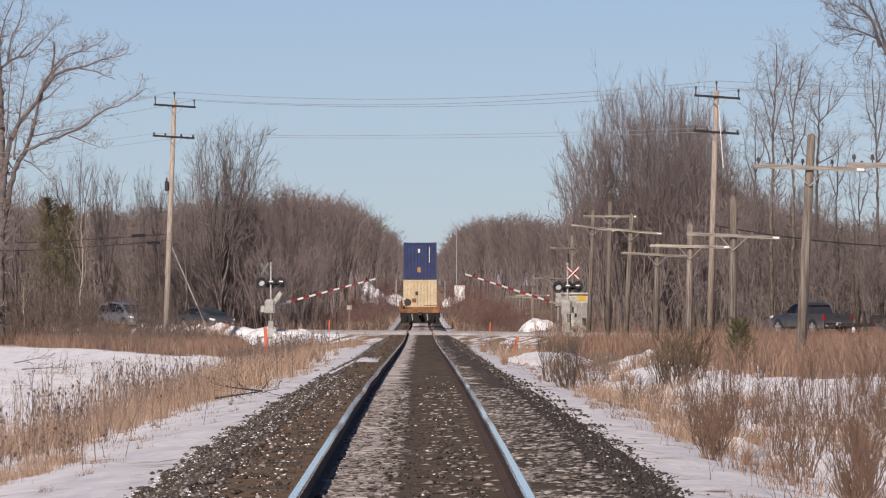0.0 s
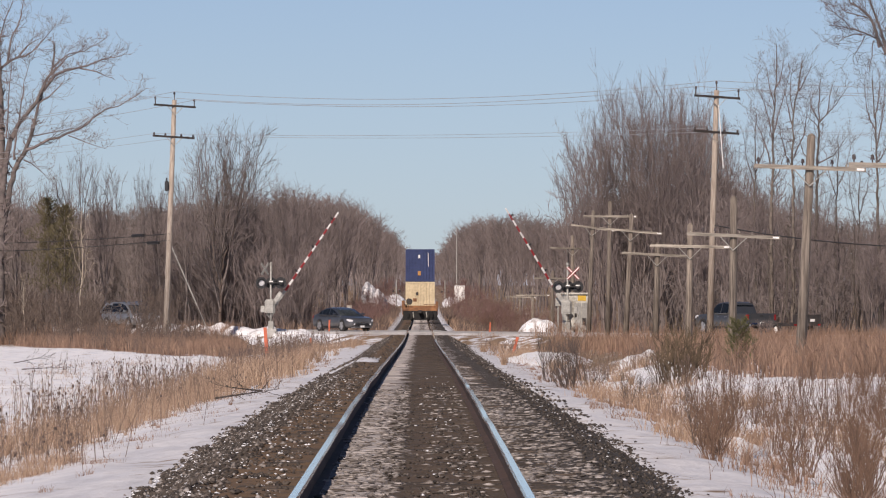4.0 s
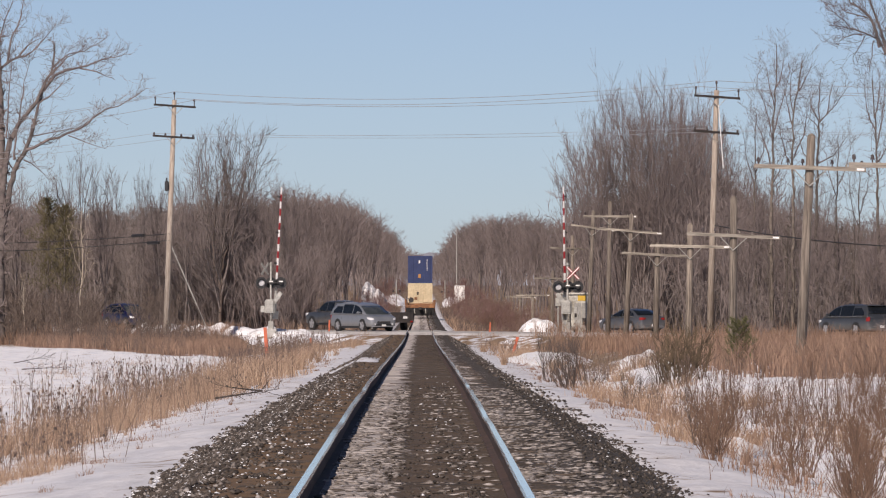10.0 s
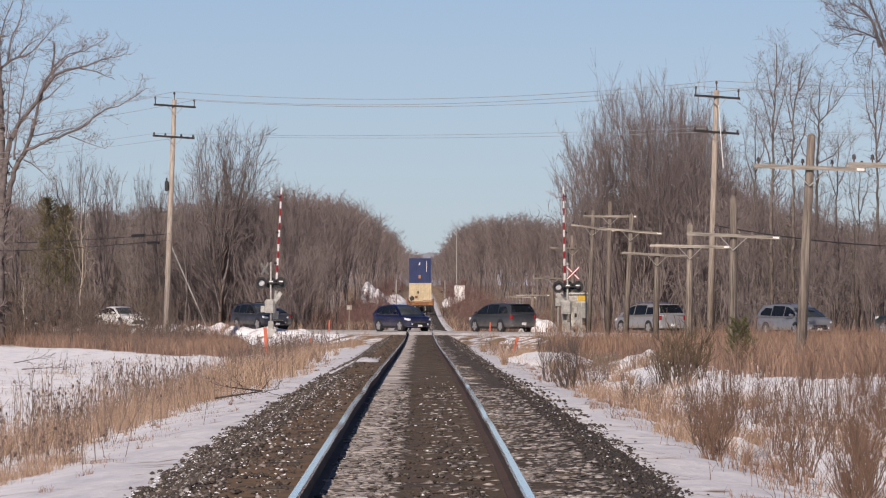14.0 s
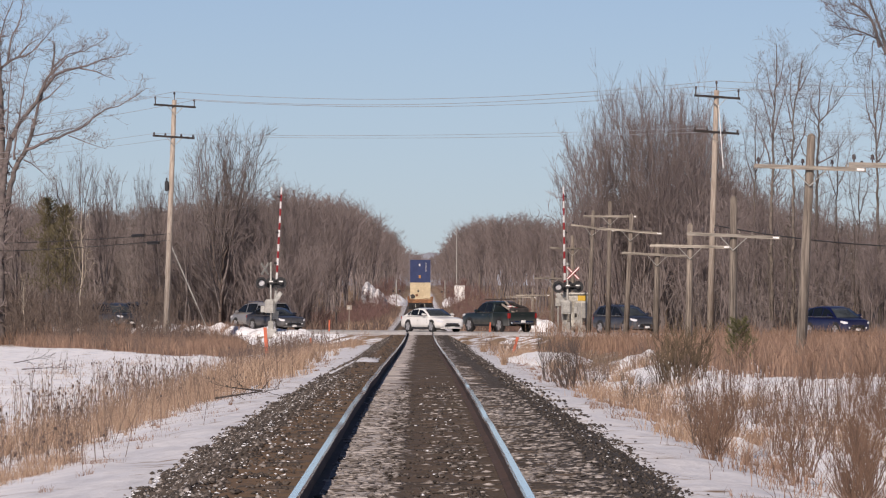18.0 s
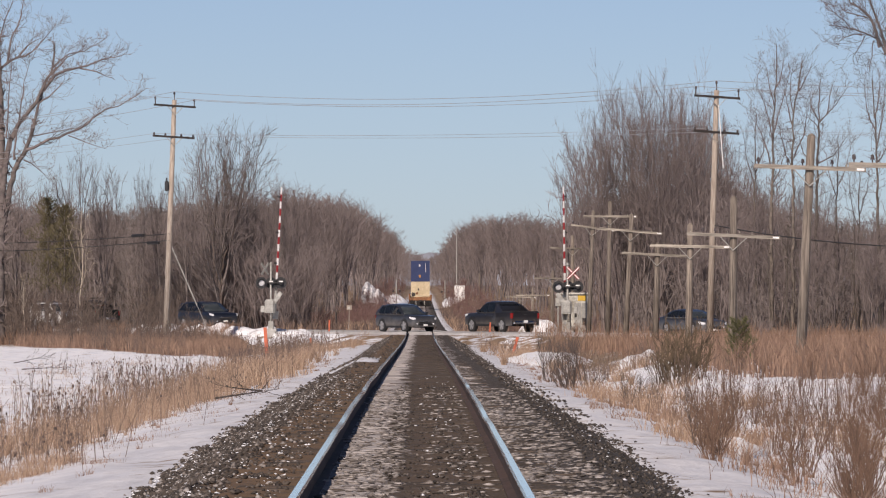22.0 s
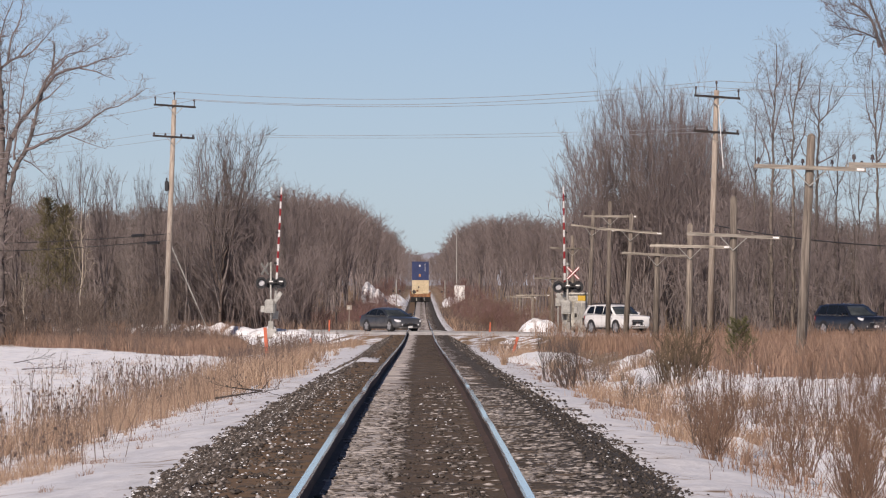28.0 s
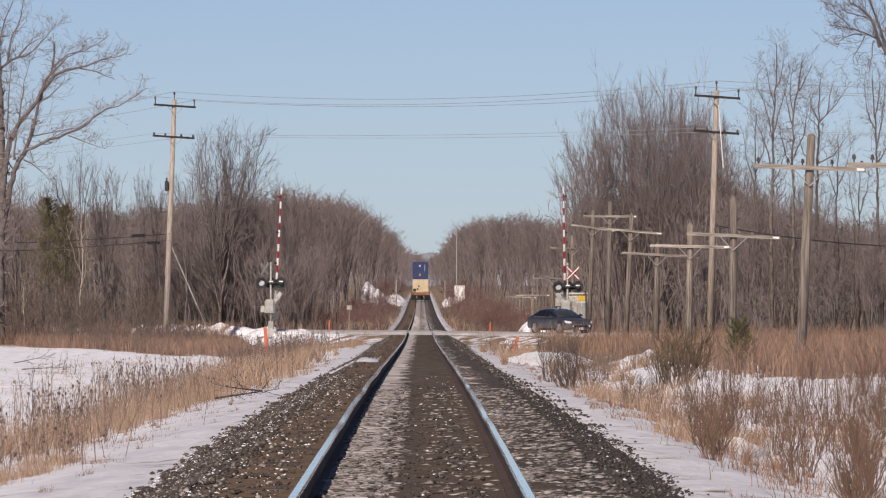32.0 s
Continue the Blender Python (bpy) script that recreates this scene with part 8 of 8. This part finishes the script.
def stones(name, n, bands, y0, y1, size, seed, power=1.6, mat=None, long=1.0, flat=0.65):
    """Loose crushed stones, six-cornered, half sunk in the bed."""
    r = np.random.RandomState(seed)
    tot = sum(b[2] for b in bands)
    X = np.concatenate([r.uniform(b[0], b[1], int(n * b[2] / tot)) for b in bands])
    n = len(X)
    Y = y0 + (y1 - y0) * r.uniform(0, 1, n) ** power
    Z = np.maximum(ballast_z(X, Y), ground_z(X + GX, Y))
    R = r.uniform(*size, n)
    oct_v = np.array([(1, 0, 0), (0, 1, 0), (-1, 0, 0), (0, -1, 0), (0, 0, 1), (0, 0, -1.0)])
    oct_f = np.array([(0, 1, 4), (1, 2, 4), (2, 3, 4), (3, 0, 4), (1, 0, 5), (2, 1, 5), (3, 2, 5), (0, 3, 5)])
    V = oct_v[None] * r.uniform(0.55, 1.25, (n, 6, 1)) + r.normal(0, 0.18, (n, 6, 3))
    a = r.uniform(0, 6.28, n)
    c, s = np.cos(a)[:, None], np.sin(a)[:, None]
    tl = r.uniform(-0.6, 0.6, n)[:, None]
    x, y, z = V[..., 0] * c - V[..., 1] * s, V[..., 0] * s + V[..., 1] * c, V[..., 2] + V[..., 0] * tl
    V = np.stack([x * long * R[:, None] + X[:, None] + GX, y * R[:, None] + Y[:, None], z * flat * R[:, None] + (Z + R * 0.25)[:, None]], -1)
    F = (np.arange(n) * 6)[:, None, None] + oct_f[None]
    return tagged(new(name, fast_mesh(name, V.reshape(-1, 3), F.reshape(-1, 3), mat or STONE)), "small scraps and crumbs of crusted snow" if mat == SNOW else "loose dark ballast stones with pale chips", "stones", kind="stuff")


stones("ballast_stones", 32000, ((-2.55, -1.75, 7), (-1.75, -1.45, 1.2), (-2.68, -2.45, 0.25), (-1.45, -0.95, 0.45)), 46, 150, (0.011, 0.029), 5, 1.3, None, 1.25, 0.8)
stones("ballast_stones", 10000, ((1.5, 2.72, 5), (2.7, 2.9, 0.04), (-0.3, 0.55, 1.2)), 42, 130, (0.010, 0.030), 7, 1.6, DARK_STONE)
stones("ballast_stones", 12000, ((-2.6, -1.7, 7), (1.55, 2.75, 3), (2.7, 2.9, 0.08), (-2.75, -2.55, 0.08), (-1.85, -0.95, 0.5)), 120, 425, (0.022, 0.050), 6, 1.2)


stones("snow_flecks", 8000, ((-2.6, -1.6, 7), (-1.6, -1.0, 0.5), (0.0, 0.65, 0.10), (1.6, 2.6, 0.5)), 46, 150, (0.006, 0.015), 15, 1.2, SNOW, 1.8, 0.8)
stones("frosted_stones", 9000, ((-0.70, -0.10, 5), (0.82, 1.55, 4), (0.1, 0.65, 0.7)), 42, 120, (0.008, 0.017), 9, 1.6, FROST_STONE, 4.0, 0.7)


# ---- what moves ----
PATHS = {
    "a": [(0, -38.7), (3, -38.5), (6, -33.7), (7, -29.1), (8, -23.7), (9, -16.3), (10, -7.1), (11, 3.6), (12, 15.4), (13, 27.8), (14, 41.8)],
    "b": [(0, -27.5), (1, -26.5), (2, -23.9), (3, -17.9), (6, 11.4), (7, 23.9), (8, 38.4)],
    "c": [(10, -38.3), (11, -29.8), (12, -21.8), (13, -12.4), (14, -2.3), (16.5, 24.7), (17, 31.7), (18, 46.0)],
    "d": [(12, -39.4), (13, -29.7), (14, -20.4), (16.5, 5.7), (17, 11.6), (18, 23.8), (19, 36.5), (20, 49.8)],
    "e": [(14, -39.2), (16.5, -15.6), (17, -10.2), (18, 1.4), (19, 13.9), (20, 27.1), (21, 41.8)],
    "i": [(17, -27.4), (18, -18.3), (19, -7.6), (20, 4.0), (21, 16.1), (22, 31.1), (23, 46.4)],
    "j": [(18, -40.1), (19, -31.6), (20, -23.4), (21, -13.2), (22, -1.8), (23, 10.4), (24, 23.4), (25, 37.1), (25.5, 45.0)],
    "k": [(21, -37.9), (22, -27.4), (23, -16.6), (24, -5.2), (25, 6.7), (25.5, 13.1), (27.5, 40.0), (28, 47.6)],
    "l": [(23, -39.2), (24, -29.4), (25, -18.1), (25.5, -11.9), (27.5, 15.5), (28, 22.8), (29, 37.7)],
    "m": [(27.5, -10.4), (28, -3.7), (29, 10.5), (30, 25.6), (31, 41.3)],
    "n": [(30, -18.3), (31, -0.8), (32, 16.4)],
    "p": [(0, 44.2), (1, 43.8), (2, 42.8), (3, 40.2), (6, 24.5), (7, 17.0), (8, 9.0), (9, 0.0), (10, -10.2), (11, -21.5), (12, -33.6)],
    "q": [(7, 52.5), (8, 44.2), (9, 34.9), (10, 24.9), (11, 14.4), (12, 3.2), (13, -7.4), (13.6, -14.8), (14, -20.3)],
    "r": [(10, 48.9), (11, 39.9), (12, 30.3), (13, 20.2), (14, 9.9), (16.5, -18.9), (17, -25.1)],
    "s": [(12, 47.6), (13, 37.6), (14, 26.9), (16.5, -2.1), (17, -8.2), (18, -20.6)],
    "t": [(14, 55.0), (16.5, 28.0), (17, 21.9), (18, 9.5), (19, -3.0), (20, -16.0), (21, -30.3)],
    "u": [(19, 47.6), (20, 35.3), (21, 23.0), (22, 9.8), (23, -4.2), (24, -18.9), (25, -32.5)],
}


def lane_pose(u, way, back=0.0):
    """On the road at u, in the lane that runs that way; each lane keeps to its right."""
    v = -1.95 if way > 0 else 1.95
    # u counts along the lane from where it meets the track
    c = road_at(u - v * 1.732 - way * back, v, -0.012)
    return pose(c.x, c.y, c.z, 0, 0, -60 if way > 0 else 120)


def full_path(rows):
    """Carry on at the first and last speeds to the clip's start and end."""
    rows = list(rows)
    (t0, u0), (t1, u1) = rows[0], rows[1]
    if t0 > 0:
        rows.insert(0, (0, u0 - t0 * (u1 - u0) / (t1 - t0)))
    (t0, u0), (t1, u1) = rows[-2], rows[-1]
    if t1 < 32:
        rows.append((32, u1 + (32 - t1) * (u1 - u0) / (t1 - t0)))
    return rows


GATE = [(0, 13), (0.5, 17), (1, 21.5), (2, 32.5), (3, 42.5), (3.5, 47.5), (5.5, 65.8), (6, 71), (7, 80.8), (7.5, 85.5), (8, 88.4), (8.5, 86.6), (9, 88.2), (9.6, 86.8), (10.2, 86.5), (32, 86.5)]


def gate_pose(side, a):
    """The boom's pivot on its mast, turned up by a degrees."""
    yaw = 30 if side > 0 else 210
    return Matrix.Translation((0.26 if side > 0 else -0.14, 0.40, 1.58)) @ pose(0, 0, 0, 0, 0, yaw) @ pose(0, 0, 0, 0, -a, 0)


def roll(thing, rows, way):
    """Turn the wheels of a thing by the way that it goes while it is within sight."""
    rows = full_path(rows)
    ts = np.arange(0, 32 + 1e-6, 1 / 30)
    u = np.interp(ts, [q[0] for q in rows], [q[1] for q in rows])
    seen = np.abs(u) < 62
    step = np.where(seen, np.abs(np.gradient(u)), 0)
    for w, r in WHEELS[thing.name]:
        turn = np.cumsum(np.minimum(step / r, radians(84)))
        keep = [i for i in range(len(ts)) if i in (0, len(ts) - 1) or step[i] > 0 or step[i - 1] > 0 or step[i + 1] > 0]
        at = w.location.copy()
        walk(w, [(ts[i], pose(*at, 0, math.degrees(turn[i]), 0)) for i in keep])


def motions():
    for key, rows in PATHS.items():
        way, car = CARS[key]
        walk(car, [(t, lane_pose(u, way)) for t, u in full_path(rows)])
        roll(car, rows, way)
    walk(trailer, [(t, lane_pose(u, -1, 5.7)) for t, u in full_path(PATHS["p"])])
    roll(trailer, PATHS["p"], -1)
    for arm, side in ARMS:
        walk(arm, [(t, gate_pose(side, a + (0 if side > 0 else 2.5))) for t, a in GATE])
    walk(train, [(t, pose(GX, y, float(rail(y)) + 0.0, math.degrees(math.atan2(float(rail(y + 12) - rail(y)), 12)), 0, 0)) for t, y in [(t, 563 + 19.8 * t) for t in range(0, 33, 2)]])


motions()
